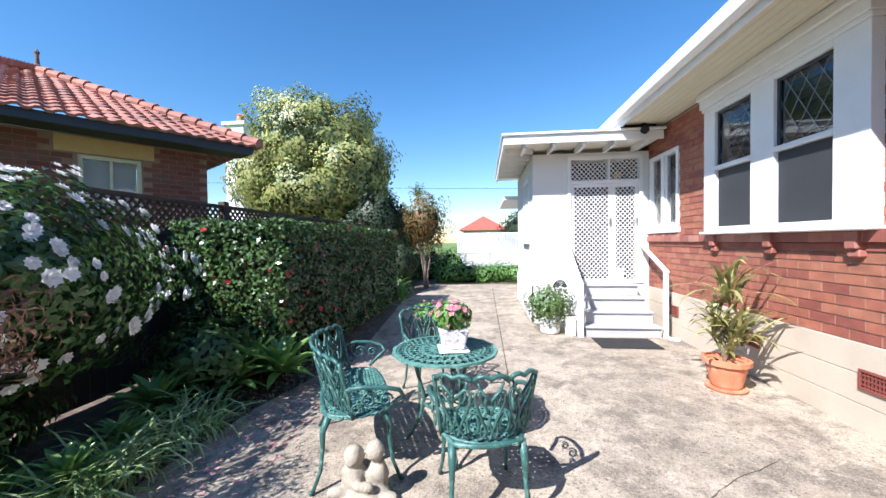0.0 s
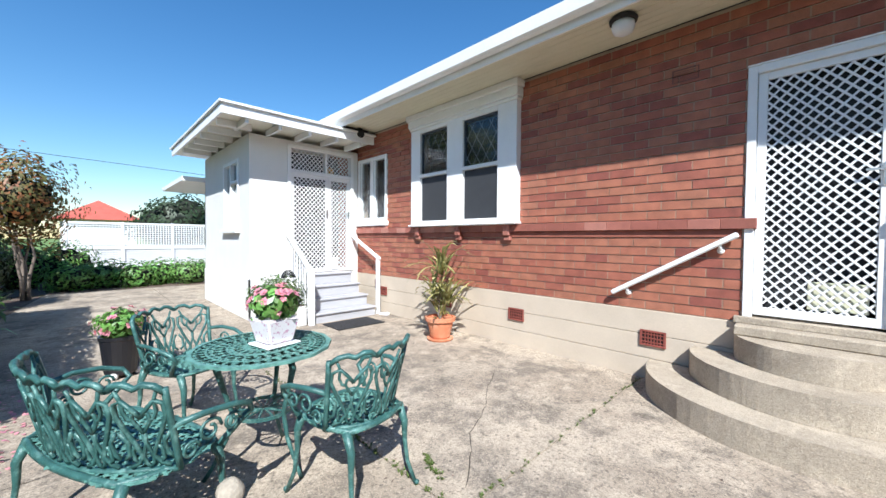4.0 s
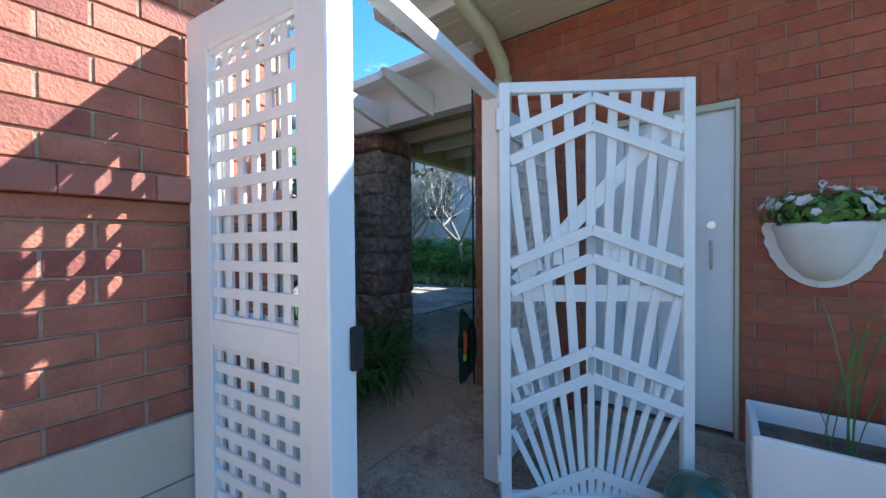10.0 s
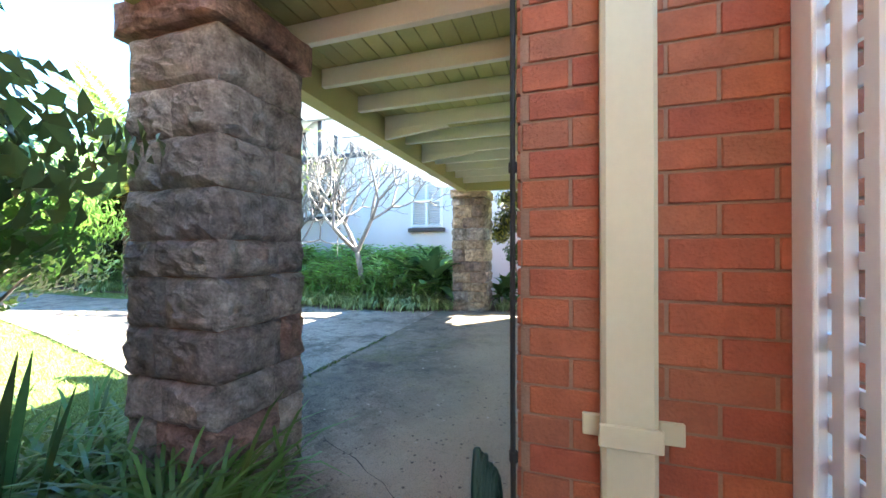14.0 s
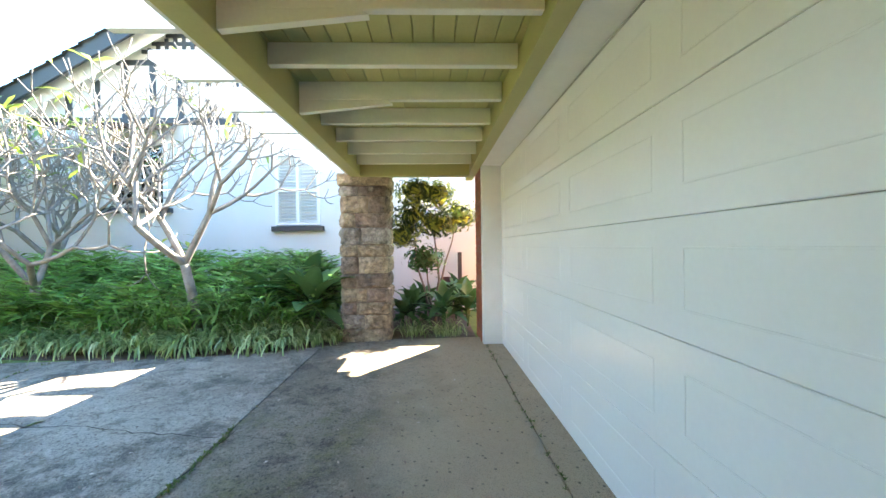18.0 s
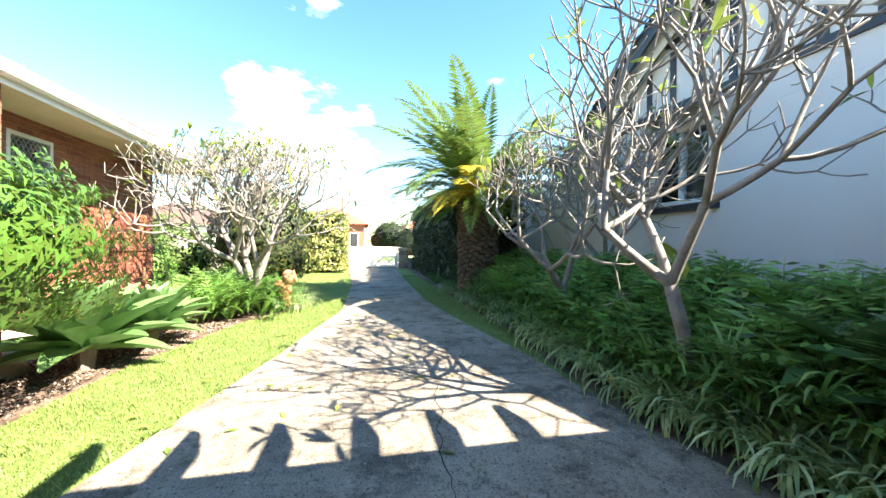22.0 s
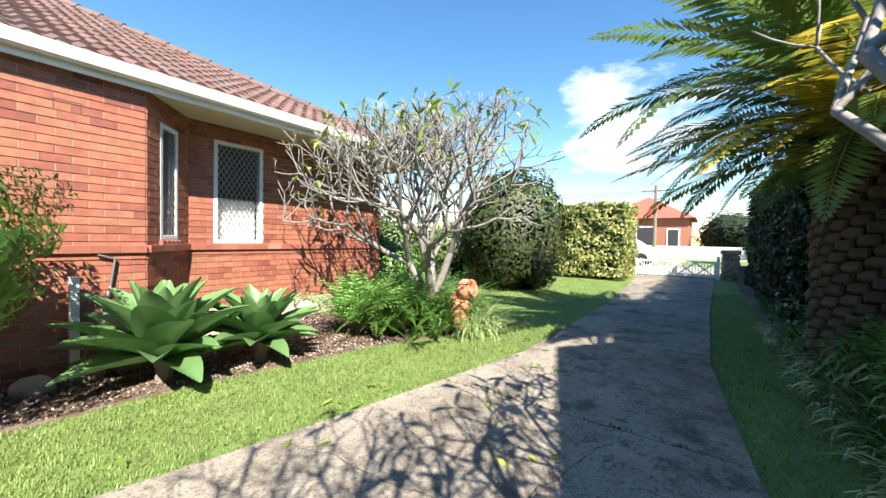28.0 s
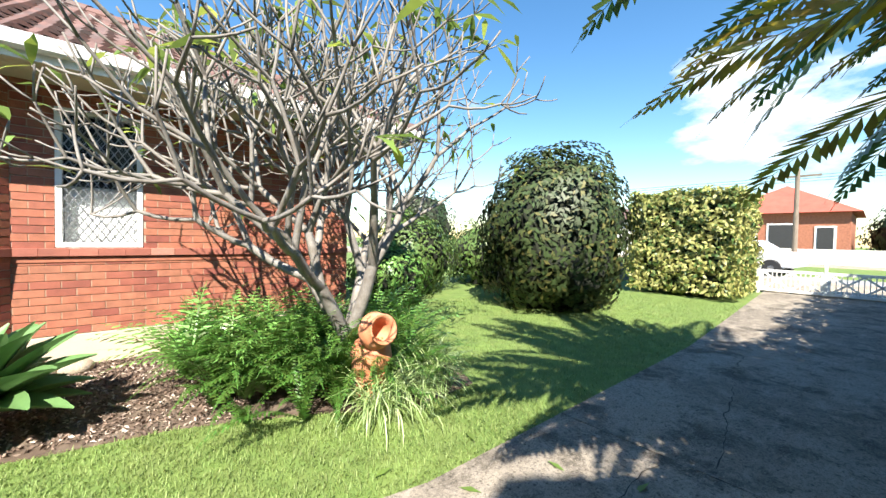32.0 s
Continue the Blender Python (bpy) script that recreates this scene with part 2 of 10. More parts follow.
def stone(name, c1, c2):
    """Split sandstone: bedding streaks, grain, pale chips and deep ragged relief."""
    m = mat(name, c1, 0.92, var=0.6, scale=16, fine=75, bump=0, rand=0.2, col2=c2, mix_scale=4.5, mix_lo=0.42, mix_hi=0.62, spec=0.22, stain=tuple(min(0.6, v * 1.5) for v in c1))
    n, l = m.node_tree.nodes, m.node_tree.links
    b = n["Principled BSDF"]
    co = n.new("ShaderNodeTexCoord")
    hs = []
    for sc, det, ro, st, dist in ((8.0, 12.0, 0.72, 1.0, 0.14), (45.0, 6.0, 0.7, 1.0, 0.02)):
        t = n.new("ShaderNodeTexNoise")
        t.noise_type = "RIDGED_MULTIFRACTAL" if sc < 20 else "FBM"
        t.inputs["Scale"].default_value, t.inputs["Detail"].default_value, t.inputs["Roughness"].default_value = sc, det, ro
        l.new(co.outputs["Object"], t.inputs["Vector"])
        bp = n.new("ShaderNodeBump")
        bp.inputs["Strength"].default_value, bp.inputs["Distance"].default_value = st, dist * (0.35 if sc < 20 else 1)
        l.new(t.outputs["Fac"], bp.inputs["Height"])
        if hs:
            l.new(hs[-1].outputs["Normal"], bp.inputs["Normal"])
        hs.append(bp)
    l.new(hs[-1].outputs["Normal"], b.inputs["Normal"])
    return m


def glass(name, tint=(0.9, 0.95, 0.95)):
    m = bpy.data.materials.new(name)
    m.use_nodes = True
    b = m.node_tree.nodes["Principled BSDF"]
    b.inputs["Base Color"].default_value = (*tint, 1)
    b.inputs["Roughness"].default_value = 0.02
    b.inputs["Transmission Weight"].default_value = 1.0
    b.inputs["IOR"].default_value = 1.45
    return m


BRICK = mat("red_brick", (0.355, 0.126, 0.074), 0.75, var=0.3, scale=9, fine=90, bump=0.4, rand=0.36, hue=0.014, col2=(0.24, 0.08, 0.058), mix_scale=0, mix_lo=0.4, mix_hi=1.0)
BRICK_REST = mat("red_brick_rest", (0.355, 0.126, 0.074), 0.75, var=0.3, scale=9, fine=90, bump=0.4, island=0.36, hue=0.014, col2=(0.24, 0.08, 0.058), mix_scale=0, mix_lo=0.4, mix_hi=1.0)
BRICK_BRIGHT = mat("orange_brick", (0.36, 0.108, 0.052), 0.7, var=0.22, scale=14, fine=110, bump=0.45, rand=0.18, hue=0.01, col2=(0.24, 0.075, 0.05), mix_scale=0, mix_lo=0.5, mix_hi=1.0)
BRICK_BRIGHT_REST = mat("orange_brick_rest", (0.36, 0.108, 0.052), 0.7, var=0.22, scale=14, fine=110, bump=0.45, island=0.18, hue=0.01, col2=(0.24, 0.075, 0.05), mix_scale=0, mix_lo=0.5, mix_hi=1.0)
BRICK_OLD = mat("old_brick", (0.20, 0.075, 0.05), 0.85, var=0.25, scale=9, fine=60, bump=0.4, island=0.3, hue=0.012, col2=(0.12, 0.055, 0.05), mix_scale=0, mix_lo=0.4, mix_hi=1.0)
BULLNOSE = mat("string_brick", (0.31, 0.105, 0.075), 0.6, var=0.18, scale=8, fine=70, bump=0.25, rand=0.16, col2=(0.36, 0.17, 0.13), mix_scale=0, mix_lo=0.6, mix_hi=1.0)
MORTAR = mat("mortar", (0.44, 0.35, 0.275), 0.9, var=0.15, scale=14, fine=120, bump=0.3)
MORTAR_JOINT = mat("mortar_joint", (0.34, 0.225, 0.16), 0.9, var=0.2, scale=10, fine=120, bump=0.3)
MORTAR_DARK = mat("mortar_dark", (0.27, 0.17, 0.125), 0.9, var=0.18, scale=14, fine=120, bump=0.3)
PLINTH = mat("rendered_plinth", (0.53, 0.45, 0.355), 0.85, var=0.08, scale=3, fine=80, bump=0.2, col2=(0.50, 0.42, 0.33), mix_scale=1.6)
CONCRETE = concrete("worn_concrete", (0.49, 0.41, 0.32), (0.36, 0.295, 0.228), (0.195, 0.165, 0.135), wear=0.85)
DRIVE = concrete("driveway_concrete", (0.36, 0.315, 0.265), (0.25, 0.217, 0.18), (0.125, 0.108, 0.09), wear=1.0)
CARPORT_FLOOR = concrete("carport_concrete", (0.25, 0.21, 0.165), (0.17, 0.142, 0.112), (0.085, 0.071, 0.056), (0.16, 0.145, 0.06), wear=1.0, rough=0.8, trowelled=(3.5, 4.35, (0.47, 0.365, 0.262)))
STEP = concrete("step_concrete", (0.48, 0.41, 0.32), (0.40, 0.34, 0.265), (0.29, 0.245, 0.19), wear=0.25)
WHITE = mat("white_paint", (0.79, 0.79, 0.785), 0.45, var=0.04, scale=5, fine=50, bump=0.06)
WHITE_WALL = mat("white_render", (0.70, 0.69, 0.66), 0.8, var=0.05, scale=2, fine=70, bump=0.2)
NEIGHBOUR_WHITE = mat("neighbour_render", (0.66, 0.665, 0.68), 0.85, var=0.04, scale=1.5, fine=60, bump=0.2)
CREAM = mat("cream_paint", (0.55, 0.54, 0.40), 0.5, var=0.05, scale=5, fine=50, bump=0.05)
SOFFIT = mat("cream_soffit", (0.62, 0.585, 0.44), 0.6, var=0.05, scale=3, fine=50, bump=0.05)
OLIVE = mat("olive_board", (0.43, 0.40, 0.17), 0.55, var=0.1, scale=4, fine=50, bump=0.08, island=0.07)
OLIVE_FLAT = mat("olive_paint", (0.43, 0.40, 0.17), 0.5, var=0.06, scale=4, fine=50, bump=0.06)
RAFTER = mat("pale_rafter_paint", (0.74, 0.72, 0.62), 0.5, var=0.06, scale=4, fine=50, bump=0.08)
DARK_TRIM = mat("dark_navy_trim", (0.025, 0.032, 0.045), 0.45, var=0.1, bump=0.05)
ROOF_TILE = mat("terracotta_tile", (0.14, 0.076, 0.066), 0.8, var=0.25, scale=5, fine=60, bump=0.35, island=0.22, col2=(0.12, 0.09, 0.086), mix_scale=2.0)
ROOF_GREY = mat("weathered_grey_tile", (0.15, 0.12, 0.10), 0.85, var=0.28, scale=5, fine=60, bump=0.35, island=0.22, col2=(0.20, 0.10, 0.075), mix_scale=2.0)
ROOF_PINK = mat("pink_terracotta_tile", (0.36, 0.145, 0.105), 0.8, var=0.3, scale=5, fine=60, bump=0.35, island=0.2, col2=(0.20, 0.11, 0.095), mix_scale=2.6)
GUTTER = mat("white_gutter", (0.78, 0.78, 0.76), 0.4, var=0.05, scale=3, fine=40, bump=0.03)
GLASS = glass("window_glass")
# Behind openings, sheets of this near-black stand in for the shade of rooms
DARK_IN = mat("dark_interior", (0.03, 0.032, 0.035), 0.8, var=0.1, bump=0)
BLIND = mat("dark_window_screen", (0.035, 0.037, 0.042), 0.7, var=0.1, fine=300, bump=0.2)
CURTAIN = mat("white_blind", (0.65, 0.66, 0.68), 0.8, var=0.05, bump=0.05)
LEAD = mat("lead_came", (0.30, 0.31, 0.33), 0.4, metal=0.7, var=0.1, bump=0)
VENT_RED = mat("oxide_red_vent", (0.22, 0.055, 0.04), 0.7, var=0.15, bump=0.2)
VENT_DARK = mat("brown_vent", (0.12, 0.05, 0.04), 0.8, var=0.15, bump=0.2)
# Backing plates in this near-black paint the shade inside the vent openings
BLACK = mat("black_void", (0.008, 0.008, 0.008), 0.9, var=0.0, bump=0)
STONE_MATS = [stone("sandstone_" + s, c, c2) for s, c, c2 in (
    ("grey", (0.32, 0.285, 0.255), (0.205, 0.182, 0.165)), ("red", (0.27, 0.18, 0.15), (0.19, 0.13, 0.115)), ("pale", (0.42, 0.38, 0.335), (0.28, 0.25, 0.222)),
    ("buff", (0.38, 0.30, 0.22), (0.26, 0.205, 0.155)), ("brown", (0.25, 0.19, 0.155), (0.17, 0.13, 0.115)))]
GRASS_SOIL = mat("lawn_ground", (0.13, 0.205, 0.048), 0.95, var=0.3, scale=6, fine=160, bump=0.6, col2=(0.16, 0.22, 0.06), mix_scale=2.5)
SOIL = mat("mulch_soil", (0.11, 0.075, 0.055), 0.95, var=0.4, scale=12, fine=140, bump=0.9, bump_scale=60, col2=(0.17, 0.13, 0.10), mix_scale=5)
TERRACOTTA = mat("terracotta", (0.55, 0.20, 0.10), 0.75, var=0.15, scale=7, fine=70, bump=0.2, col2=(0.62, 0.30, 0.18), mix_scale=5)
GREEN_METAL = mat("verdigris_paint", (0.040, 0.115, 0.105), 0.42, metal=0.1, var=0.35, scale=14, fine=120, bump=0.25, col2=(0.13, 0.26, 0.235), mix_scale=22, mix_lo=0.52, mix_hi=0.68)
# Paler verdigris for seats and tabletop: their sunlit tone put into the paint
SUNLIT_VERDIGRIS = mat("pale_verdigris", (0.12, 0.27, 0.23), 0.5, var=0.3, scale=16, fine=120, bump=0.25, col2=(0.06, 0.16, 0.14), mix_scale=20, mix_lo=0.5, mix_hi=0.66)
# ---- builders ----
def smooth01(v):
    v = min(1.0, max(0.0, v))
    return v * v * (3 - 2 * v)


def ground_z(x, y):
    """The lie of the land: level patio, then a gentle rise past the gate and along the drive."""
    return max(smooth01((-3 - y) / 3), smooth01((x - 4) / 4)) * (0.14 + max(0.0, min(x, 40.0) - 4) * 0.0125)


def mesh_of(name, bm, m, shade=False):
    me = bpy.data.meshes.new(name)
    bm.to_mesh(me)
    bm.free()
    for one in (m if isinstance(m, (list, tuple)) else [m]):
        me.materials.append(one)
    if shade:
        me.polygons.foreach_set("use_smooth", [True] * len(me.polygons))
    return me


def part(name, bm, m, parent=None, label="", shade=False, at=None, kind=""):
    ob = new(name, mesh_of(name, bm, m, shade))
    if parent is not None:
        ob.parent = parent
    if at is not None:
        ob.matrix_basis = at
    return tagged(ob, label=label, kind=kind)


def thing(name, label, category, at=None, group="", kind=""):
    ob = new(name)
    ob.empty_display_size = 0.1
    if at is not None:
        ob.matrix_basis = at
    return tagged(ob, label, category, group, kind)


def raw(name, verts, faces, m, parent=None, label="", shade=False, at=None, kind="", idx=None):
    me = bpy.data.meshes.new(name)
    me.from_pydata([tuple(v) for v in verts], [], [tuple(f) for f in faces])
    for one in (m if isinstance(m, (list, tuple)) else [m]):
        me.materials.append(one)
    if shade:
        me.polygons.foreach_set("use_smooth", [True] * len(me.polygons))
    if idx is not None:
        me.polygons.foreach_set("material_index", idx)
    me.update()
    ob = new(name, me)
    if parent is not None:
        ob.parent = parent
    if at is not None:
        ob.matrix_basis = at
    return tagged(ob, label=label, kind=kind)


def box(bm, x0, y0, z0, x1, y1, z1, bevel=0.0, m=None):
    """Adds a box between two corners, its edges rounded off by bevel, and turned by m."""
    r = bmesh.ops.create_cube(bm, size=1.0)
    vs = r["verts"]
    bmesh.ops.transform(bm, matrix=Matrix.Translation(((x0 + x1) / 2, (y0 + y1) / 2, (z0 + z1) / 2)) @ Matrix.Diagonal((abs(x1 - x0), abs(y1 - y0), abs(z1 - z0), 1)), verts=vs)
    if bevel:
        es = list({e for v in vs for e in v.link_edges})
        r2 = bmesh.ops.bevel(bm, geom=es, offset=bevel, segments=1, affect="EDGES")
        vs = list({v for f in r2["faces"] for v in f.verts} | {v for v in vs if v.is_valid})
    if m is not None:
        bmesh.ops.transform(bm, matrix=m, verts=[v for v in vs if v.is_valid])
    return vs


def boxes(name, specs, m, parent=None, label="", bevel=0.003, at=None, kind=""):
    bm = bmesh.new()
    for s in specs:
        box(bm, *s, bevel=bevel)
    return part(name, bm, m, parent, label, at=at, kind=kind)


def beam(bm, a, b, w, h, bevel=0.0, up=(0, 0, 1)):
    """Adds a bar of section w by h from a to b."""
    a, b = Vector(a), Vector(b)
    d = b - a
    z = d.normalized()
    x = Vector(up).cross(z)
    if x.length < 1e-4:
        x = Vector((1, 0, 0))
    x.normalize()
    y = z.cross(x)
    m = Matrix.Translation((a + b) / 2) @ Matrix((x, y, z)).transposed().to_4x4()
    return box(bm, -w / 2, -h / 2, -d.length / 2, w / 2, h / 2, d.length / 2, bevel, m)


def tube(bm, pts, radii, sides=8, cap=True):
    """Adds a tube through pts, with one radius a point."""
    pts = [Vector(p) for p in pts]
    if not isinstance(radii, (list, tuple)):
        radii = [radii] * len(pts)
    rings = []
    ref = Vector((0, 0, 1))
    for i, p in enumerate(pts):
        d = (pts[min(i + 1, len(pts) - 1)] - pts[max(i - 1, 0)]).normalized()
        if i == 0 and abs(d.z) > 0.9:
            ref = Vector((1, 0, 0))
        u = ref - d * ref.dot(d)
        if u.length < 1e-3:
            u = d.orthogonal()
        u.normalize()
        ref = u
        v = d.cross(u)
        rings.append([bm.verts.new(p + (u * math.cos(2 * math.pi * k / sides) + v * math.sin(2 * math.pi * k / sides)) * radii[i]) for k in range(sides)])
    for r0, r1 in zip(rings, rings[1:]):
        for k in range(sides):
            bm.faces.new((r0[k], r0[(k + 1) % sides], r1[(k + 1) % sides], r1[k]))
    if cap:
        bm.faces.new(rings[0][::-1])
        bm.faces.new(rings[-1])


def lathe(bm, prof, sides=24, centre=(0, 0), wobble=None):
    """Adds a turned body with the outline prof of (radius, height)."""
    rings = []
    for r, z in prof:
        ring = []
        for k in range(sides):
            a = 2 * math.pi * k / sides
            rr = r * (1 + (wobble(a, z) if wobble else 0))
            ring.append(bm.verts.new((centre[0] + rr * math.cos(a), centre[1] + rr * math.sin(a), z)))
        rings.append(ring)
    for r0, r1 in zip(rings, rings[1:]):
        for k in range(sides):
            bm.faces.new((r0[k], r0[(k + 1) % sides], r1[(k + 1) % sides], r1[k]))
    bm.faces.new(rings[0][::-1])
    bm.faces.new(rings[-1])


def prism(bm, outline, z0, z1):
    """Adds an upright prism over a flat outline of (x, y)."""
    lo, hi = [bm.verts.new((x, y, z0)) for x, y in outline], [bm.verts.new((x, y, z1)) for x, y in outline]
    k = len(lo)
    bm.faces.new(lo[::-1])
    bm.faces.new(hi)
    for i in range(k):
        bm.faces.new((lo[i], lo[(i + 1) % k], hi[(i + 1) % k], hi[i]))


def wall_frame(p0, p1):
    """The frame of a wall from p0 to p1: x along it, y out of its face, z up."""
    u = Vector((p1[0] - p0[0], p1[1] - p0[1], 0))
    return Matrix.Translation((p0[0], p0[1], 0)) @ Matrix.Rotation(math.atan2(u.y, u.x), 4, "Z"), u.length


def cells(length, z0, z1, holes):
    """The rectangles of a wall that its holes leave."""
    us = sorted({0.0, length, *[min(max(h[k], 0), length) for h in holes for k in (0, 1)]})
    zs = sorted({z0, z1, *[min(max(h[k], z0), z1) for h in holes for k in (2, 3)]})
    for a, b in zip(us, us[1:]):
        run = None
        for c, d in zip(zs, zs[1:]):
            cu, cz = (a + b) / 2, (c + d) / 2
            if any(h[0] < cu < h[1] and h[2] < cz < h[3] for h in holes):
                if run:
                    yield (a, b, *run)
                run = None
            else:
                run = (run[0], d) if run else (c, d)
        if run:
            yield (a, b, *run)


def plain_wall(name, p0, p1, z0, z1, holes, m, label, thick=0.25, category="wall"):
    at, length = wall_frame(p0, p1)
    bm = bmesh.new()
    for a, b, c, d in cells(length, z0, z1, holes):
        box(bm, a, -thick, c, b, 0, d)
    bmesh.ops.remove_doubles(bm, verts=bm.verts[:], dist=0.0005)
    return tagged(part(name, bm, m, at=at), label, category, kind="structure")


BRICK_JOBS = []
COURSE, STRETCH = 0.086, 0.24


def brick_wall(name, p0, p1, z0, z1, holes, label, thick=0.25, mats=None, near=None, mortar=None, proud=0.011, ext=(0.0, 0.0)):
    """A wall of mortar with its openings; its bricks are laid at the end of the file, those of the stretch near as parts of their own."""
    ob = plain_wall(name, p0, p1, z0, z1, holes, mortar or MORTAR, label, thick)
    at, length = wall_frame(p0, p1)
    BRICK_JOBS.append((ob, length, z0, z1, holes, mats or (BRICK, BRICK_REST), near, proud, ext, mortar or MORTAR_JOINT))
    return ob


def leaf_cloud(name, centres, normals, sizes, m, parent=None, label="", aspect=0.45, droop=0.25, seed=1, kind="", fold=0.18):
    """Many small leaves, each a folded four-cornered blade, at the given places, in one mesh."""
    rng = np.random.default_rng(seed)
    c = np.asarray(centres, float)
    n = len(c)
    nr = np.asarray(normals, float)
    nr = nr + rng.normal(0, 0.55, (n, 3))
    nr /= np.linalg.norm(nr, axis=1)[:, None] + 1e-9
    ax = rng.normal(0, 1, (n, 3))
    ax -= nr * (ax * nr).sum(1)[:, None]
    ax /= np.linalg.norm(ax, axis=1)[:, None] + 1e-9
    ax[:, 2] -= droop
    ax /= np.linalg.norm(ax, axis=1)[:, None]
    sd = np.cross(nr, ax)
    sd /= np.linalg.norm(sd, axis=1)[:, None] + 1e-9
    s = (np.asarray(sizes) * np.ones(n))[:, None]
    up = np.cross(ax, sd)
    v = np.empty((n, 4, 3))
    v[:, 0] = c - ax * s * 0.5
    v[:, 1] = c + sd * s * aspect * 0.5 + up * s * fold
    v[:, 2] = c + ax * s * 0.5
    v[:, 3] = c - sd * s * aspect * 0.5 + up * s * fold
    me = bpy.data.meshes.new(name)
    me.vertices.add(4 * n)
    me.vertices.foreach_set("co", v.ravel())
    me.loops.add(4 * n)
    me.loops.foreach_set("vertex_index", np.arange(4 * n, dtype=np.int32))
    me.polygons.add(n)
    me.polygons.foreach_set("loop_start", np.arange(0, 4 * n, 4, dtype=np.int32))
    me.polygons.foreach_set("loop_total", np.full(n, 4, dtype=np.int32))
    me.materials.append(m)
    me.update(calc_edges=True)
    ob = new(name, me)
    if parent is not None:
        ob.parent = parent
    return tagged(ob, label=label, kind=kind)


def lumpy(dirs, seed, amount=0.22, scale=1.6):
    """A factor for each direction that makes a round crown uneven."""
    off = Vector((seed * 7.3, seed * 3.1, seed * 5.7))
    return np.array([1 + amount * 2 * noise.fractal(Vector(d) * scale + off, 1.0, 2.0, 3) for d in dirs])


def crown_points(n, centre, radii, seed, shell=0.35, amount=0.25, scale=1.8, floor=None):
    """Places and directions spread through the outer shell of an uneven crown."""
    rng = np.random.default_rng(seed)
    d = rng.normal(0, 1, (n, 3))
    d /= np.linalg.norm(d, axis=1)[:, None]
    f = lumpy(d, seed, amount, scale) * (1 - shell * rng.random(n) ** 2)
    p = np.asarray(centre) + d * f[:, None] * np.asarray(radii)
    if floor is not None:
        p[:, 2] = np.maximum(p[:, 2], floor + rng.random(n) * 0.1)
    return p, d


def blades(name, roots, m, length, width, parent=None, label="", seed=1, arch=0.9, up=1.0, segs=4, per=1, kind="", spread=1.0, tipw=0.1, fold=0.0):
    """Strap leaves that rise from their roots and arch over."""
    rng = np.random.default_rng(seed)
    roots = np.repeat(np.asarray(roots, float), per, 0)
    n = len(roots)
    ang = rng.random(n) * 2 * np.pi
    out = np.stack([np.cos(ang), np.sin(ang), 0 * ang], 1)
    side = np.stack([-np.sin(ang), np.cos(ang), 0 * ang], 1)
    ln = length * (0.6 + 0.6 * rng.random(n))
    tilt = (0.15 + 0.85 * rng.random(n)) * spread
    ar = arch * (0.5 + rng.random(n))
    v = np.empty((n, (segs + 1) * 2, 3))
    pos = roots.copy()
    a = np.pi / 2 * up - tilt * 0.7
    for k in range(segs + 1):
        t = k / segs
        w = width * (1 - t) ** 0.5 * (0.55 + 0.9 * t) + width * tipw * t if k < segs else np.full(n, width * 0.06)
        w = np.asarray(w) * np.ones(n)
        v[:, 2 * k] = pos + side * w[:, None] / 2
        v[:, 2 * k + 1] = pos - side * w[:, None] / 2
        pos = pos + (out * np.cos(a)[:, None] + np.array([0, 0, 1]) * np.sin(a)[:, None]) * (ln / segs)[:, None]
        a = a - ar / segs * (1 + t)
    k = (segs + 1) * 2
    base = np.arange(n)[:, None] * k
    f = np.concatenate([np.stack([base[:, 0] + 2 * j, base[:, 0] + 2 * j + 1, base[:, 0] + 2 * j + 3, base[:, 0] + 2 * j + 2], 1)[:, None] for j in range(segs)], 1).reshape(-1, 4)
    me = bpy.data.meshes.new(name)
    me.vertices.add(n * k)
    me.vertices.foreach_set("co", v.ravel())
    me.loops.add(f.size)
    me.loops.foreach_set("vertex_index", f.ravel().astype(np.int32))
    me.polygons.add(len(f))
    me.polygons.foreach_set("loop_start", np.arange(0, f.size, 4, dtype=np.int32))
    me.polygons.foreach_set("loop_total", np.full(len(f), 4, dtype=np.int32))
    me.materials.append(m)
    me.update(calc_edges=True)
    ob = new(name, me)
    if parent is not None:
        ob.parent = parent
    return tagged(ob, label=label, kind=kind)
# ---- ground, paving, drive ----
def sheet(name, outline, lift, m, label="", category="", step=0.5, skirt=0.06, parent=None):
    """A sheet that follows the land over a flat outline, with an edge that goes down into it."""
    bm = bmesh.new()
    bm.faces.new([bm.verts.new((x, y, 0)) for x, y in outline])
    for k, lim in ((0, [p[0] for p in outline]), (1, [p[1] for p in outline])):
        v = math.floor(min(lim) / step) * step + step
        while v < max(lim):
            co, no = [0, 0, 0], [0, 0, 0]
            co[k], no[k] = v, 1
            bmesh.ops.bisect_plane(bm, geom=bm.verts[:] + bm.edges[:] + bm.faces[:], plane_co=co, plane_no=no)
            v += step
    for v in bm.verts:
        v.co.z = ground_z(v.co.x, v.co.y) + lift
    edge = [e for e in bm.edges if len(e.link_faces) == 1]
    r = bmesh.ops.extrude_edge_only(bm, edges=edge)
    for v in r["geom"]:
        if isinstance(v, bmesh.types.BMVert):
            v.co.z -= skirt
    bmesh.ops.recalc_face_normals(bm, faces=bm.faces[:])
    if sum(f.normal.z * f.calc_area() for f in bm.faces) < 0:
        bmesh.ops.reverse_faces(bm, faces=bm.faces[:])
    ob = part(name, bm, m, parent)
    if category:
        tagged(ob, label, category, kind="structure")
    return ob


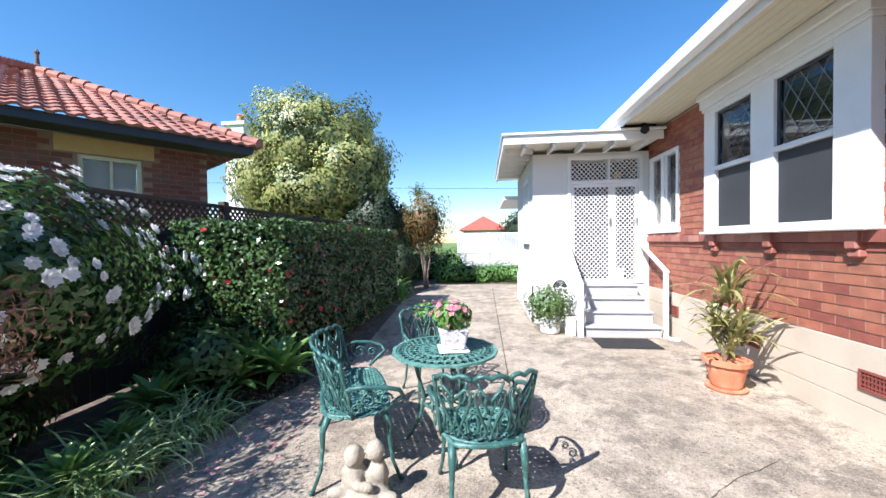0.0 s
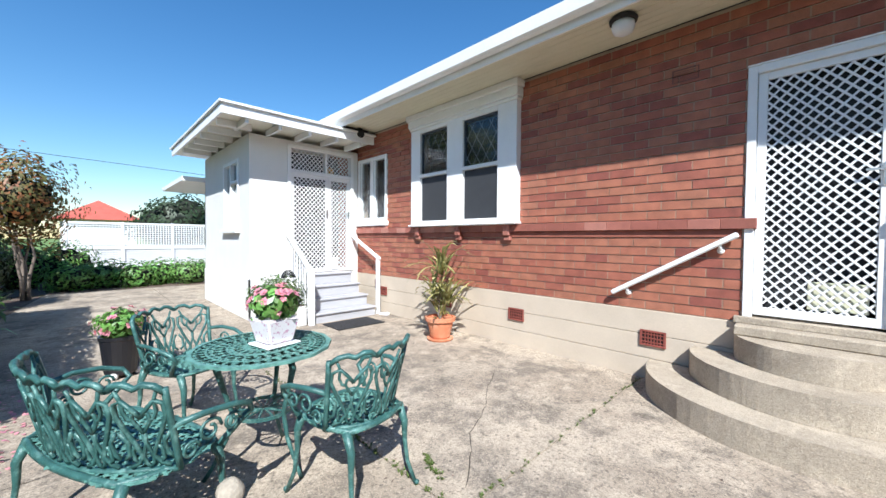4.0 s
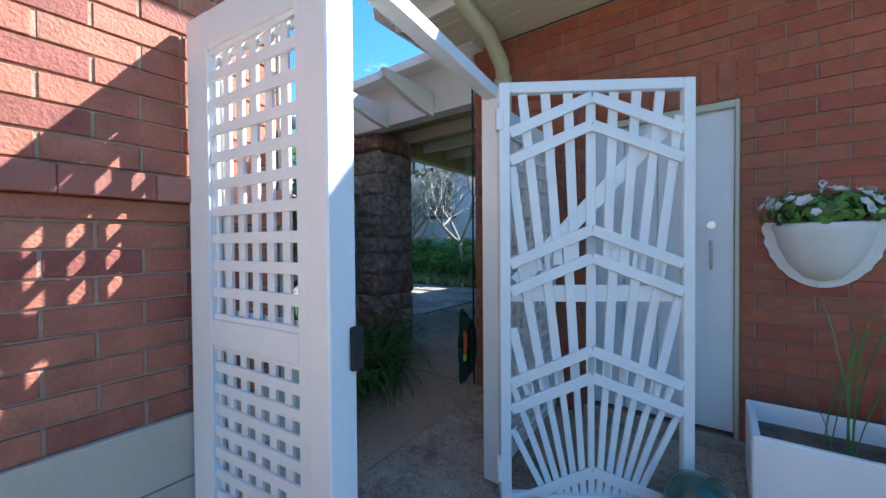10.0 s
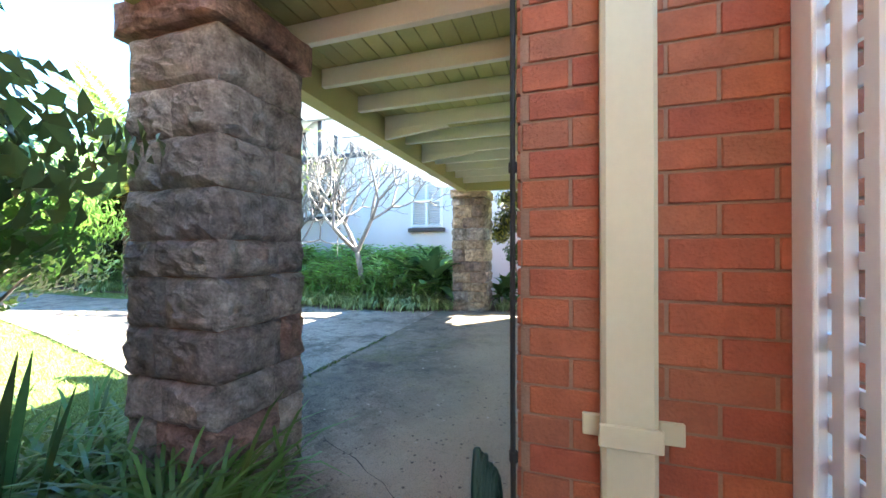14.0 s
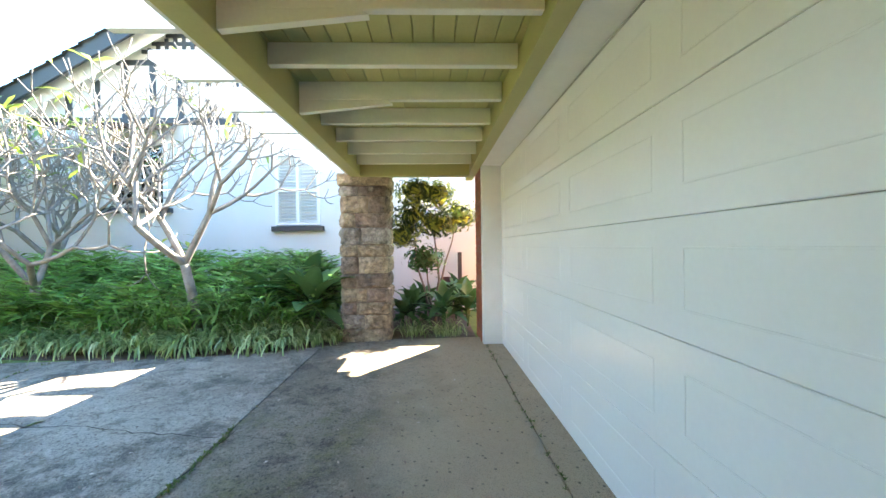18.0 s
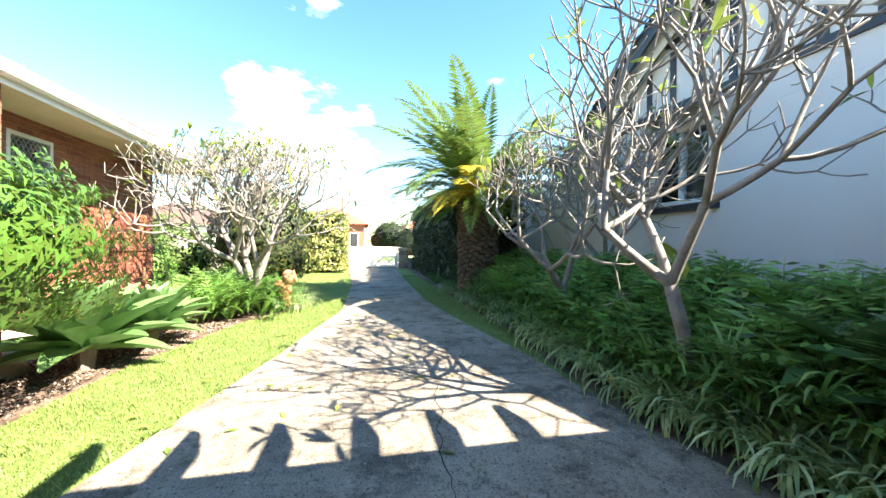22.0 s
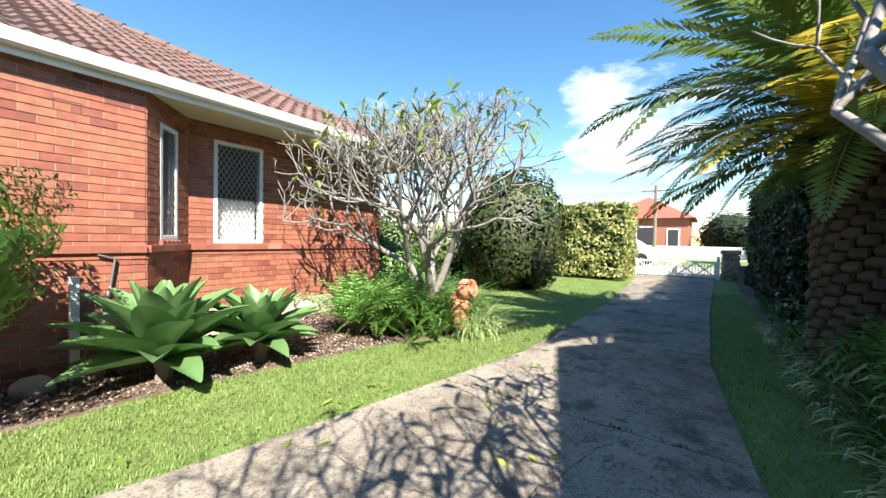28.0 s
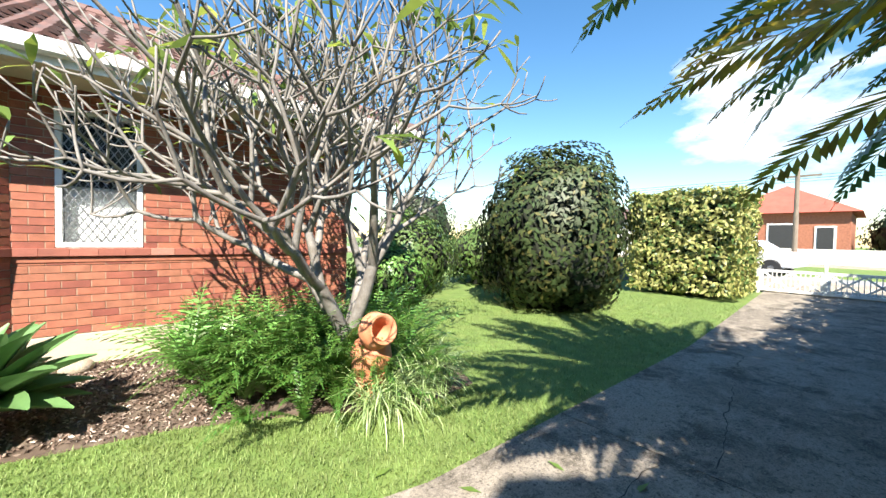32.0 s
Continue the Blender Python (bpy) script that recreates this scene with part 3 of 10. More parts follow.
def ground_sheet():
    xs = [-400, -150, -60, -30, -16] + [-12 + 0.5 * k for k in range(81)] + [32, 40, 60, 150, 400]
    ys = [-400, -150, -60, -30, -20] + [-16 + 0.5 * k for k in range(69)] + [22, 28, 40, 60, 150, 400]
    verts = [(x, y, ground_z(x, y)) for y in ys for x in xs]
    nx = len(xs)
    faces = [(j * nx + i, j * nx + i + 1, (j + 1) * nx + i + 1, (j + 1) * nx + i) for j in range(len(ys) - 1) for i in range(nx - 1)]
    return tagged(raw("ground", verts, faces, GRASS_SOIL), "mown green lawn and open ground round the house", "ground", kind="structure")


ground_sheet()
# beds
sheet("garden_bed_1", [(-3.7, -2), (-2.05, -2), (-2.08, 2.0), (-2.0, 3.0), (-1.72, 4.2), (-1.66, 5.2), (-1.85, 7.5), (-2.0, 9.0), (-1.6, 12.5), (-3.7, 12.5)], 0.012, SOIL, "dark mulched bed below the camellia hedge", "garden bed")
sheet("garden_bed_2", [(-4, 12.65), (4, 12.65), (4, 22), (-4, 22)], 0.012, SOIL, "dark planted bed before the lattice fence", "garden bed")
sheet("garden_bed_3", [(5.2, -2.58), (5.2, -4.35), (6.7, -4.45), (9.0, -4.65), (10.2, -4.95), (10.9, -5.08), (11.76, -5.48), (12.5, -5.95), (13.3, -5.9), (13.6, -5.2), (13.4, -3.6), (13.5, -2.58)], 0.012, SOIL, "dark bark mulch bed along the brick side wall", "garden bed")
sheet("garden_bed_4", [(2.96, -2.58), (5.2, -2.58), (5.2, -4.9), (4.1, -4.3), (3.7, -3.4), (3.0, -2.95)], 0.014, SOIL, "shady bed beside the stone pillar", "garden bed")
sheet("garden_bed_5", [(3.0, -10.3), (4.2, -10.25), (5.0, -9.95), (5.6, -9.65), (6.6, -9.42), (8.2, -9.45), (9.6, -9.6), (12, -9.54), (16, -9.5), (24, -9.5), (24, -12.6), (3.0, -12.6)], 0.012, SOIL, "raised fern bed before the white neighbouring wall", "garden bed")
# concrete
patio = tagged(thing("patio", "", ""), "weathered sandy concrete patio with cracked joints", "paving", kind="structure")
edge_w = [(-2.05, -2.0), (-2.08, 2.0), (-2.0, 3.0), (-1.72, 4.2), (-1.66, 5.2), (-1.85, 7.5), (-2.0, 9.0), (-1.6, 12.5)]
slabs = [
    [(-6, -4.4), (0.29, -4.4), (0.29, -1.21), (-6, -1.21)],
    [(0.30, -4.4), (2.9, -4.4), (2.9, -1.21), (0.30, -1.21)],
    [(-2.06, -1.2), (0.29, -1.2), (0.29, 1.49), (-2.07, 1.49)],
    [(0.30, -1.2), (2.9, -1.2), (2.9, 1.49), (0.30, 1.49)],
    [(-2.07, 1.5), (0.29, 1.5), (0.29, 4.09), (-1.75, 4.09), (-2.0, 3.0), (-2.08, 2.0)],
    [(0.30, 1.5), (2.9, 1.5), (2.9, 4.09), (0.30, 4.09)],
    [(-1.74, 4.1), (0.29, 4.1), (0.29, 7.99), (-1.89, 7.99), (-1.85, 7.5), (-1.66, 5.2)],
    [(0.30, 4.1), (2.9, 4.1), (2.9, 7.99), (0.30, 7.99)],
    [(-1.9, 8.0), (0.29, 8.0), (0.29, 12.55), (-1.6, 12.55), (-2.0, 9.0)],
    [(0.30, 8.0), (4.0, 8.0), (4.0, 12.55), (0.30, 12.55)],
]
for s in slabs:
    sheet("slab", s, 0.03, CONCRETE, parent=patio, step=0.5)
drive = tagged(thing("driveway", "", ""), "grey weathered concrete driveway with cracked joints", "driveway", kind="structure")
D_N = [(5.07, -5.14), (5.3, -5.3), (6.65, -5.62), (9.0, -6.2), (12.0, -6.82), (16.5, -6.9), (24.2, -6.5)]
D_S = [(24.2, -8.95), (16.2, -8.75), (12.8, -8.75), (10.5, -8.97), (8.3, -9.3), (6.6, -9.4), (5.6, -9.6), (5.0, -9.9)]


def cut_edge(path, x):
    for (x0, y0), (x1, y1) in zip(path, path[1:]):
        if min(x0, x1) <= x <= max(x0, x1):
            return y0 + (y1 - y0) * (x - x0) / (x1 - x0)


cuts = [5.075, 7.9, 10.6, 13.4, 16.6, 20.2, 24.2]
for a, b in zip(cuts, cuts[1:]):
    lo, hi = a + 0.006, b - 0.006
    north = [(lo, cut_edge(D_N, lo))] + [p for p in D_N if lo < p[0] < hi] + [(hi, cut_edge(D_N, hi))]
    south = [(hi, cut_edge(D_S, hi))] + [p for p in D_S if lo < p[0] < hi] + [(lo, cut_edge(D_S, lo))]
    sheet("slab", (north + south)[::-1], 0.028, DRIVE, parent=drive)
carport_slab = tagged(thing("carport_floor", "", ""), "dark stained concrete carport floor with mossy cracks", "paving", kind="structure")
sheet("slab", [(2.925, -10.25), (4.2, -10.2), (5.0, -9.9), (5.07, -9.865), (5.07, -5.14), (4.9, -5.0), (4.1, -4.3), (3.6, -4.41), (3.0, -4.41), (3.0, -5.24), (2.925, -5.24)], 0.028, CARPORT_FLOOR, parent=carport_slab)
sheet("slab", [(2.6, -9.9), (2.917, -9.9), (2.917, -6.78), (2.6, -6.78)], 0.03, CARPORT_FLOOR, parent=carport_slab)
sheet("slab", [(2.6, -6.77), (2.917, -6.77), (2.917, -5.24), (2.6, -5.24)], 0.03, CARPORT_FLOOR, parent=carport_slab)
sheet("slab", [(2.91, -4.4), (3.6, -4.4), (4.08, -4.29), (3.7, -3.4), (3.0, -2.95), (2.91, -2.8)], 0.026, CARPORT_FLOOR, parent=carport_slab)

# ---- the brick house ----
WX, SY, RY = 2.9, -2.72, -2.60       # rear wall plane, side wall planes
STR0, STR1, PL, SOF = 1.31, 1.54, 0.69, 3.3
rear_holes = [(2.51, 3.35, 0.72, 2.75), (5.74, 7.40, 1.60, 3.04), (8.30, 9.24, 1.68, 2.86)]
wall_rear = brick_wall("wall_rear", (WX, RY), (WX, 6.75), PL, SOF, rear_holes, "red brick rear wall with pale mortar joints", near=(0.0, 3.4))
side_a = brick_wall("wall_side_1", (7.22, RY), (WX + 0.25, RY), 0.0, SOF, [(1.0, 1.9, 1.6, 3.05)], "red brick side wall behind the shrubs", ext=(0.0, 0.25))
bay_w = brick_wall("wall_bay_1", (7.90, -3.45), (7.22, SY), 0.2, SOF, [(0.2, 0.62, 1.55, 3.02)], "angled brick cheek of the side bay")
bay_f = brick_wall("wall_bay_2", (9.01, -3.45), (7.90, -3.45), 0.2, SOF, [], "sunlit red brick front of the side bay", near=(0.0, 1.11))
bay_e = brick_wall("wall_bay_3", (9.69, SY), (9.01, -3.45), 0.2, SOF, [(0.30, 0.72, 1.60, 3.02)], "angled brick cheek of the side bay")
side_b = brick_wall("wall_side_2", (13.42, SY), (9.69, SY), 0.58, SOF, [(2.66, 3.40, 1.55, 3.08)], "sunlit red brick side wall", near=(1.9, 3.73))
wall_front = brick_wall("wall_front", (13.42, 9.0), (13.42, SY), 0.3, SOF, [], "red brick front wall of the house")
plain_wall("wall_north", (WX, 9.0), (13.42, 9.0), 0, SOF, [], BRICK_REST, "red brick north wall of the house")
plain_wall("wall_rear_far", (WX, 6.75), (WX, 9.0), 0, SOF, [], BRICK_REST, "red brick rear wall beyond the porch")
# rendered plinths, in courses
plinth = tagged(thing("plinth", "", ""), "beige rendered plinth below the brickwork", "plinth", kind="structure")
for k, (z0, z1) in enumerate(((-0.05, 0.225), (0.23, 0.455), (0.46, PL - 0.002))):
    boxes("block", [(WX - 0.03, RY - 0.015, z0, WX + 0.2, 6.72, z1)], PLINTH, plinth)
boxes("block", [(9.75, SY - 0.05, 0.0, 13.45, SY + 0.2, 0.575)], PLINTH, plinth, "pale rough-faced base course")
# moulded string course
string = tagged(thing("string_course", "", ""), "projecting dark bullnose brick string course", "trim", kind="structure")


def string_run(p0, p1, gaps=()):
    at, length = wall_frame(p0, p1)
    u = 0.0
    while u < length - 0.02:
        e = min(u + 0.235, length)
        mid = (u + e) / 2
        if not any(a < mid < b for a, b in gaps):
            bm = bmesh.new()
            box(bm, u + 0.0006, -0.1, STR1 - 0.085, e - 0.0006, 0.055, STR1, 0.003)
            part("brick", bm, BULLNOSE, string, at=at)
        u = e
    bm = bmesh.new()
    last = 0.0
    for a, b in [*gaps, (length, length)]:
        if a > last:
            box(bm, last, -0.1, STR1 - 0.155, a, 0.022, STR1 - 0.088, 0.004)
        last = b
    part("moulding", bm, BRICK_REST, string, at=at)


string_run((WX, RY - 0.02), (WX, 6.7), [(2.51, 3.39)])
string_run((7.90, -3.45), (7.22, SY))
string_run((9.01, -3.45), (7.90, -3.45))
string_run((9.69, SY), (9.01, -3.45))
string_run((13.42, SY), (9.69, SY))

# eaves, soffit boards, gutter and tiled roof
EX0, EX1, EY0, EY1 = 2.20, 14.2, -3.56, 9.8


def soffit(name, x0, x1, y0, y1, along, z=SOF, m=None, label="cream painted tongue-and-groove soffit boards"):
    bm = bmesh.new()
    step = 0.09
    n = int(round((x1 - x0 if along == "y" else y1 - y0) / step))
    for k in range(n):
        if along == "y":
            box(bm, x0 + k * step + 0.002, y0, z, x0 + (k + 1) * step - 0.002, y1, z + 0.02, 0.003)
        else:
            box(bm, x0, y0 + k * step + 0.002, z, x1, y0 + (k + 1) * step - 0.002, z + 0.02, 0.003)
    box(bm, x0, y0, z + 0.012, x1, y1, z + 0.03)
    return tagged(part(name, bm, m or SOFFIT), label, "soffit", kind="structure")


soffit("soffit_rear", EX0 + 0.03, WX, -3.22, 9.0, "y")
soffit("soffit_side", 3.06, EX1 - 0.03, EY0 + 0.03, RY - 0.0, "x")
soffit("soffit_corner", WX + 0.01, 3.05, -3.22, RY, "y")
soffit("soffit_front", 13.43, EX1 - 0.03, SY + 0.02, 9.0, "y")


def gutter(name, path, z, label="white painted metal gutter", m=None, w=0.11, h=0.11):
    """A half-open box gutter with a rolled lip, along a level path; its outer side is to the right of the way."""
    g = tagged(thing(name, "", ""), label, "gutter", kind="structure")
    prof = [(0.0, h), (0.0, 0.02), (0.02, 0.0), (w * 0.7, 0.0), (w * 0.95, 0.02), (w, h * 0.6), (w * 1.04, h), (w * 0.9, h + 0.01), (w * 0.86, h * 0.9), (w * 0.9, h * 0.6), (w * 0.65, 0.02), (0.02, 0.02), (0.015, h)]
    pts = [Vector((x, y, 0)) for x, y in path]
    bm = bmesh.new()
    rings = []
    for i, p in enumerate(pts):
        d0 = (pts[i] - pts[i - 1]).normalized() if i else (pts[1] - pts[0]).normalized()
        d1 = (pts[i + 1] - pts[i]).normalized() if i < len(pts) - 1 else d0
        n0, n1 = Vector((d0.y, -d0.x, 0)), Vector((d1.y, -d1.x, 0))
        n = (n0 + n1).normalized()
        n /= max(0.3, n.dot(n0))
        rings.append([bm.verts.new(p + n * a + Vector((0, 0, z + b))) for a, b in prof])
    for r0, r1 in zip(rings, rings[1:]):
        for k in range(len(prof)):
            bm.faces.new((r0[k], r0[(k + 1) % len(prof)], r1[(k + 1) % len(prof)], r1[k]))
    part("trough", bm, m or GUTTER, g)
    bm = bmesh.new()
    for p, q in zip(pts, pts[1:]):
        d = (q - p).normalized()
        n = Vector((d.y, -d.x, 0))
        beam(bm, p + n * -0.012 + Vector((0, 0, z + 0.03)), q + n * -0.012 + Vector((0, 0, z + 0.03)), 0.02, 0.19)
    part("fascia", bm, WHITE, g)
    return g


gutter("gutter_rear", [(EX0, 9.8), (EX0, -3.24), (3.05, -3.24)], SOF + 0.03, h=0.14)
gutter("gutter_side", [(3.06, EY0), (EX1, EY0), (EX1, 9.8)], SOF + 0.02, h=0.13)


def tiled_slope(bm, a, b, c, d, course=0.33, wave=0.21, lift=0.035):
    """Courses of rolled tiles on the slope with eave from a to b and top from d to c."""
    a, b, c, d = Vector(a), Vector(b), Vector(c), Vector(d)
    rows = max(1, int(((d + c) / 2 - (a + b) / 2).length / course))
    nrm = (b - a).cross((d + c) / 2 - a).normalized()
    if nrm.z < 0:
        nrm = -nrm
    eave = (b - a).normalized()
    for r in range(rows):
        t0, t1 = r / rows, (r + 1) / rows
        l0, r0, l1, r1 = a.lerp(d, t0), b.lerp(c, t0), a.lerp(d, t1), b.lerp(c, t1)
        s0, s1 = (l0 - a).dot(eave), (r0 - a).dot(eave)
        k0, k1 = math.floor(s0 / wave), math.ceil(s1 / wave)
        for k in range(k0, k1):
            lo, hi = max(s0, k * wave), min(s1, (k + 1) * wave)
            if hi - lo < 0.02:
                continue
            strip = []
            for j in range(5):
                s = lo + (hi - lo) * j / 4
                f = (s - s0) / max(1e-6, s1 - s0)
                p0, p1 = l0.lerp(r0, f), l1.lerp(r1, min(1, max(0, f)))
                ph = (s / wave - k)
                w = (0.5 - 0.5 * math.cos(2 * math.pi * min(1, max(0, (ph - 0.25) / 0.7)))) * 0.045
                jit = 0.004 * math.sin(k * 12.9 + r * 7.7)
                strip.append((bm.verts.new(p0 + nrm * (lift + w + jit)), bm.verts.new(p1 + (p1 - p0).normalized() * 0.03 + nrm * (w + 0.002)), bm.verts.new(p0 + nrm * (w + jit - 0.004))))
            for (p, q, u), (p2, q2, u2) in zip(strip, strip[1:]):
                bm.faces.new((p, p2, q2, q))
                bm.faces.new((u, u2, p2, p))


def hip_roof(name, x0, x1, y0, y1, z, pitch, m, label, at=None, kind="structure", ridge_m=None):
    """A hipped roof over a rectangle, its four slopes tiled, its hips and ridge capped."""
    w = min(x1 - x0, y1 - y0) / 2
    h = w * math.tan(radians(pitch))
    if x1 - x0 > y1 - y0:
        ra, rb = Vector((x0 + w, (y0 + y1) / 2, z + h)), Vector((x1 - w, (y0 + y1) / 2, z + h))
        slopes = [((x0, y0, z), (x1, y0, z), rb, ra), ((x1, y0, z), (x1, y1, z), rb, rb), ((x1, y1, z), (x0, y1, z), ra, rb), ((x0, y1, z), (x0, y0, z), ra, ra)]
        hips = [((x0, y0, z), ra), ((x0, y1, z), ra), ((x1, y0, z), rb), ((x1, y1, z), rb), (ra, rb)]
    else:
        ra, rb = Vector(((x0 + x1) / 2, y0 + w, z + h)), Vector(((x0 + x1) / 2, y1 - w, z + h))
        slopes = [((x0, y0, z), (x1, y0, z), ra, ra), ((x1, y0, z), (x1, y1, z), rb, ra), ((x1, y1, z), (x0, y1, z), rb, rb), ((x0, y1, z), (x0, y0, z), ra, rb)]
        hips = [((x0, y0, z), ra), ((x1, y0, z), ra), ((x0, y1, z), rb), ((x1, y1, z), rb), (ra, rb)]
    root = tagged(thing(name, "", "", at), label, "roof", kind=kind)
    for s in slopes:
        bm = bmesh.new()
        tiled_slope(bm, *s)
        part("roof_tiles", bm, m, root, kind="stuff")
        bm = bmesh.new()
        vs = [bm.verts.new(Vector(p) - Vector((0, 0, 0.012))) for p in dict.fromkeys(tuple(q) for q in s)]
        bm.faces.new(vs)
        part("underlay", bm, DARK_TRIM, root)
    bm = bmesh.new()
    for a, b in hips:
        a, b = Vector(a), Vector(b)
        n = max(1, int((b - a).length / 0.4))
        for k in range(n):
            p, q = a.lerp(b, k / n), a.lerp(b, (k + 1.08) / n)
            tube(bm, [p + Vector((0, 0, 0.05)), q + Vector((0, 0, 0.04))], [0.1, 0.085], 8)
    part("ridge_caps", bm, m, root, shade=False, kind="stuff")
    return root


roof_house = hip_roof("roof_house", EX0 - 0.05, EX1 + 0.05, EY0 - 0.05, EY1 + 0.05, SOF + 0.11, 27, ROOF_TILE, "weathered dark red terracotta tiled hip roof")

# the eave steps back at the corner beside the garage
for ob in roof_house.children:
    bm = bmesh.new()
    bm.from_mesh(ob.data)
    if "underlay" in ob.name:
        for co, no in (((3.06, 0, 0), (1, 0, 0)), ((0, -3.3, 0), (0, 1, 0))):
            bmesh.ops.bisect_plane(bm, geom=bm.verts[:] + bm.edges[:] + bm.faces[:], plane_co=co, plane_no=no)
    gone = [f for f in bm.faces if f.calc_center_median().x < 3.06 and f.calc_center_median().y < -3.3]
    bmesh.ops.delete(bm, geom=gone, context="FACES")
    bm.to_mesh(ob.data)
    bm.free()

# ---- white porch on the rear ----
PX, PY = 0.92, 6.67
porch_wall = plain_wall("wall_porch_front", (2.88, PY), (PX, PY), 0, 3.02, [(0.10, 1.36, 0.72, 2.96)], WHITE_WALL, "white rendered porch wall", 0.2)
plain_wall("wall_porch_side", (PX, PY + 0.2), (PX, 9.6), 0, 3.02, [(0.35, 1.25, 1.5, 2.7)], WHITE_WALL, "white rendered porch side wall", 0.2)
plain_wall("wall_porch_back", (PX, 9.6), (2.88, 9.6), 0, 3.02, [], WHITE_WALL, "white rendered porch wall", 0.2)
boxes("trim", [(PX - 0.03, PY - 0.03, 0, 1.55, PY - 0.002, 0.69), (PX - 0.03, PY - 0.03, 0, PX - 0.002, 9.6, 0.69)], WHITE_WALL)
porch_roof = tagged(thing("roof_porch", "", ""), "flat white porch roof with exposed rafter ends", "roof", kind="structure")
boxes("deck", [(0.42, 6.08, 3.10, 2.84, 9.9, 3.14)], RAFTER, porch_roof)
boxes("fascia", [(0.38, 6.04, 3.06, 2.84, 6.07, 3.2), (0.38, 6.07, 3.06, 0.41, 9.9, 3.2)], WHITE, porch_roof)
boxes("roof_edge", [(0.35, 6.0, 3.2, 2.86, 9.95, 3.235)], WHITE, porch_roof)
for k in range(5):
    x = 0.72 + k * 0.47
    boxes("rafter", [(x - 0.025, 6.09, 3.0, x + 0.025, 6.66, 3.098)], WHITE, porch_roof)
for k in range(6):
    y = 6.5 + k * 0.5
    boxes("rafter", [(0.43, y - 0.025, 3.0, 0.9, y + 0.025, 3.098)], WHITE, porch_roof)
bm = bmesh.new()
tube(bm, [(1.95, 8.3, 3.2), (1.95, 8.3, 3.55), (1.95, 8.3, 3.62)], [0.04, 0.04, 0.04], 10)
part("vent_pipe", bm, WHITE, porch_roof, "white vent pipe through the roof")
# second small roof beyond
boxes("roof_far_wing", [(0.6, 10.2, 2.62, 2.9, 13.0, 2.72)], WHITE)
tagged(bpy.data.objects["roof_far_wing"], "white flat roof of a small wing beyond the porch", "roof", kind="structure")
plain_wall("wall_far_wing", (1.6, 10.6), (1.6, 13.0), 0, 2.62, [], WHITE_WALL, "white wall of a small wing beyond the porch")
tagged(bpy.data.objects["trim"], "white rendered base of the porch", "trim", kind="structure")

# ---- garage ----
GY, GX = -4.42, 2.98
g_holes = [(5.23, 6.05, 0.16, 2.11), (3.55, 4.57, 1.0, 2.14)]
garage_north = brick_wall("wall_garage_north", (-4.0, GY), (GX, GY), -0.02, 2.92, g_holes, "orange-red brick garage wall facing the patio", mats=(BRICK_BRIGHT, BRICK_BRIGHT_REST), near=(4.3, 6.98), mortar=MORTAR_DARK, proud=0.007)
garage_east = brick_wall("wall_garage_east", (GX, GY - 0.25), (GX, -5.24), -0.02, 2.92, [], "orange-red brick pier beside the garage door", mats=(BRICK_BRIGHT, BRICK_BRIGHT_REST), near=(-1, 2), mortar=MORTAR_DARK, ext=(0.25, 0.0))
brick_wall("wall_garage_end", (GX - 0.03, -9.97), (GX - 0.03, -10.55), 0.1, 2.92, [], "red brick end pier of the garage", mats=(BRICK_BRIGHT, BRICK_BRIGHT_REST), mortar=MORTAR_DARK)
plain_wall("wall_garage_lintel", (GX - 0.05, -5.24), (GX - 0.05, -9.97), 2.55, 2.92, [], WHITE, "white boarded lintel over the garage door", 0.2)
plain_wall("wall_garage_back", (-4.0, -10.55), (-4.0, GY), 0, 2.92, [], BRICK_BRIGHT_REST, "brick back wall of the garage")
plain_wall("wall_garage_south", (GX - 0.03, -10.55), (-4.0, -10.55), 0, 2.92, [], BRICK_BRIGHT_REST, "brick south wall of the garage")
soffit("soffit_garage", -4.5, 3.30, GY + 0.01, GY + 0.64, "x", 2.92)
gutter("gutter_garage", [(-4.6, GY + 0.66), (3.28, GY + 0.66), (3.28, GY + 0.18)][::-1], 2.95, "pale cream metal gutter")
hip_roof("roof_garage", -4.7, 3.38, -11.1, GY + 0.72, 3.06, 24, ROOF_GREY, "dark weathered tiled garage roof")

# ---- carport ----
carport = tagged(thing("carport_roof", "", ""), "olive boarded carport roof on pale rafters", "roof", kind="structure")
bm = bmesh.new()
n = int((4.72 - GX) / 0.12)
for k in range(n):
    x = GX + 0.02 + k * 0.12
    box(bm, x + 0.003, -11.4, 2.68, x + 0.117, -4.43, 2.70, 0.003)
box(bm, GX, -11.4, 2.703, 4.71, -4.43, 2.74)
part("ceiling_boards", bm, OLIVE, carport, kind="stuff")
boxes("wall_plate", [(GX - 0.01, -10.8, 2.5, GX + 0.10, -4.7, 2.678)], OLIVE_FLAT, carport)
boxes("beam", [(4.58, -10.8, 2.44, 4.72, -4.36, 2.678)], OLIVE_FLAT, carport)
boxes("beam", [(4.723, -11.42, 2.47, 4.775, -4.3, 2.9)], WHITE, carport, "white outer fascia board")
boxes("beam", [(3.102, -10.13, 2.43, 4.577, -10.0, 2.678)], OLIVE_FLAT, carport)
boxes("beam", [(3.0, -4.56, 2.5, 4.575, -4.42, 2.899)], WHITE, carport)
boxes("roof_cover", [(2.9, -11.42, 2.9, 4.82, -4.25, 2.98)], WHITE, carport)
rafters = [-9.803 + 0.517 * k for k in range(10)]
tails = [-10.50 + 0.585 * k for k in range(10)]
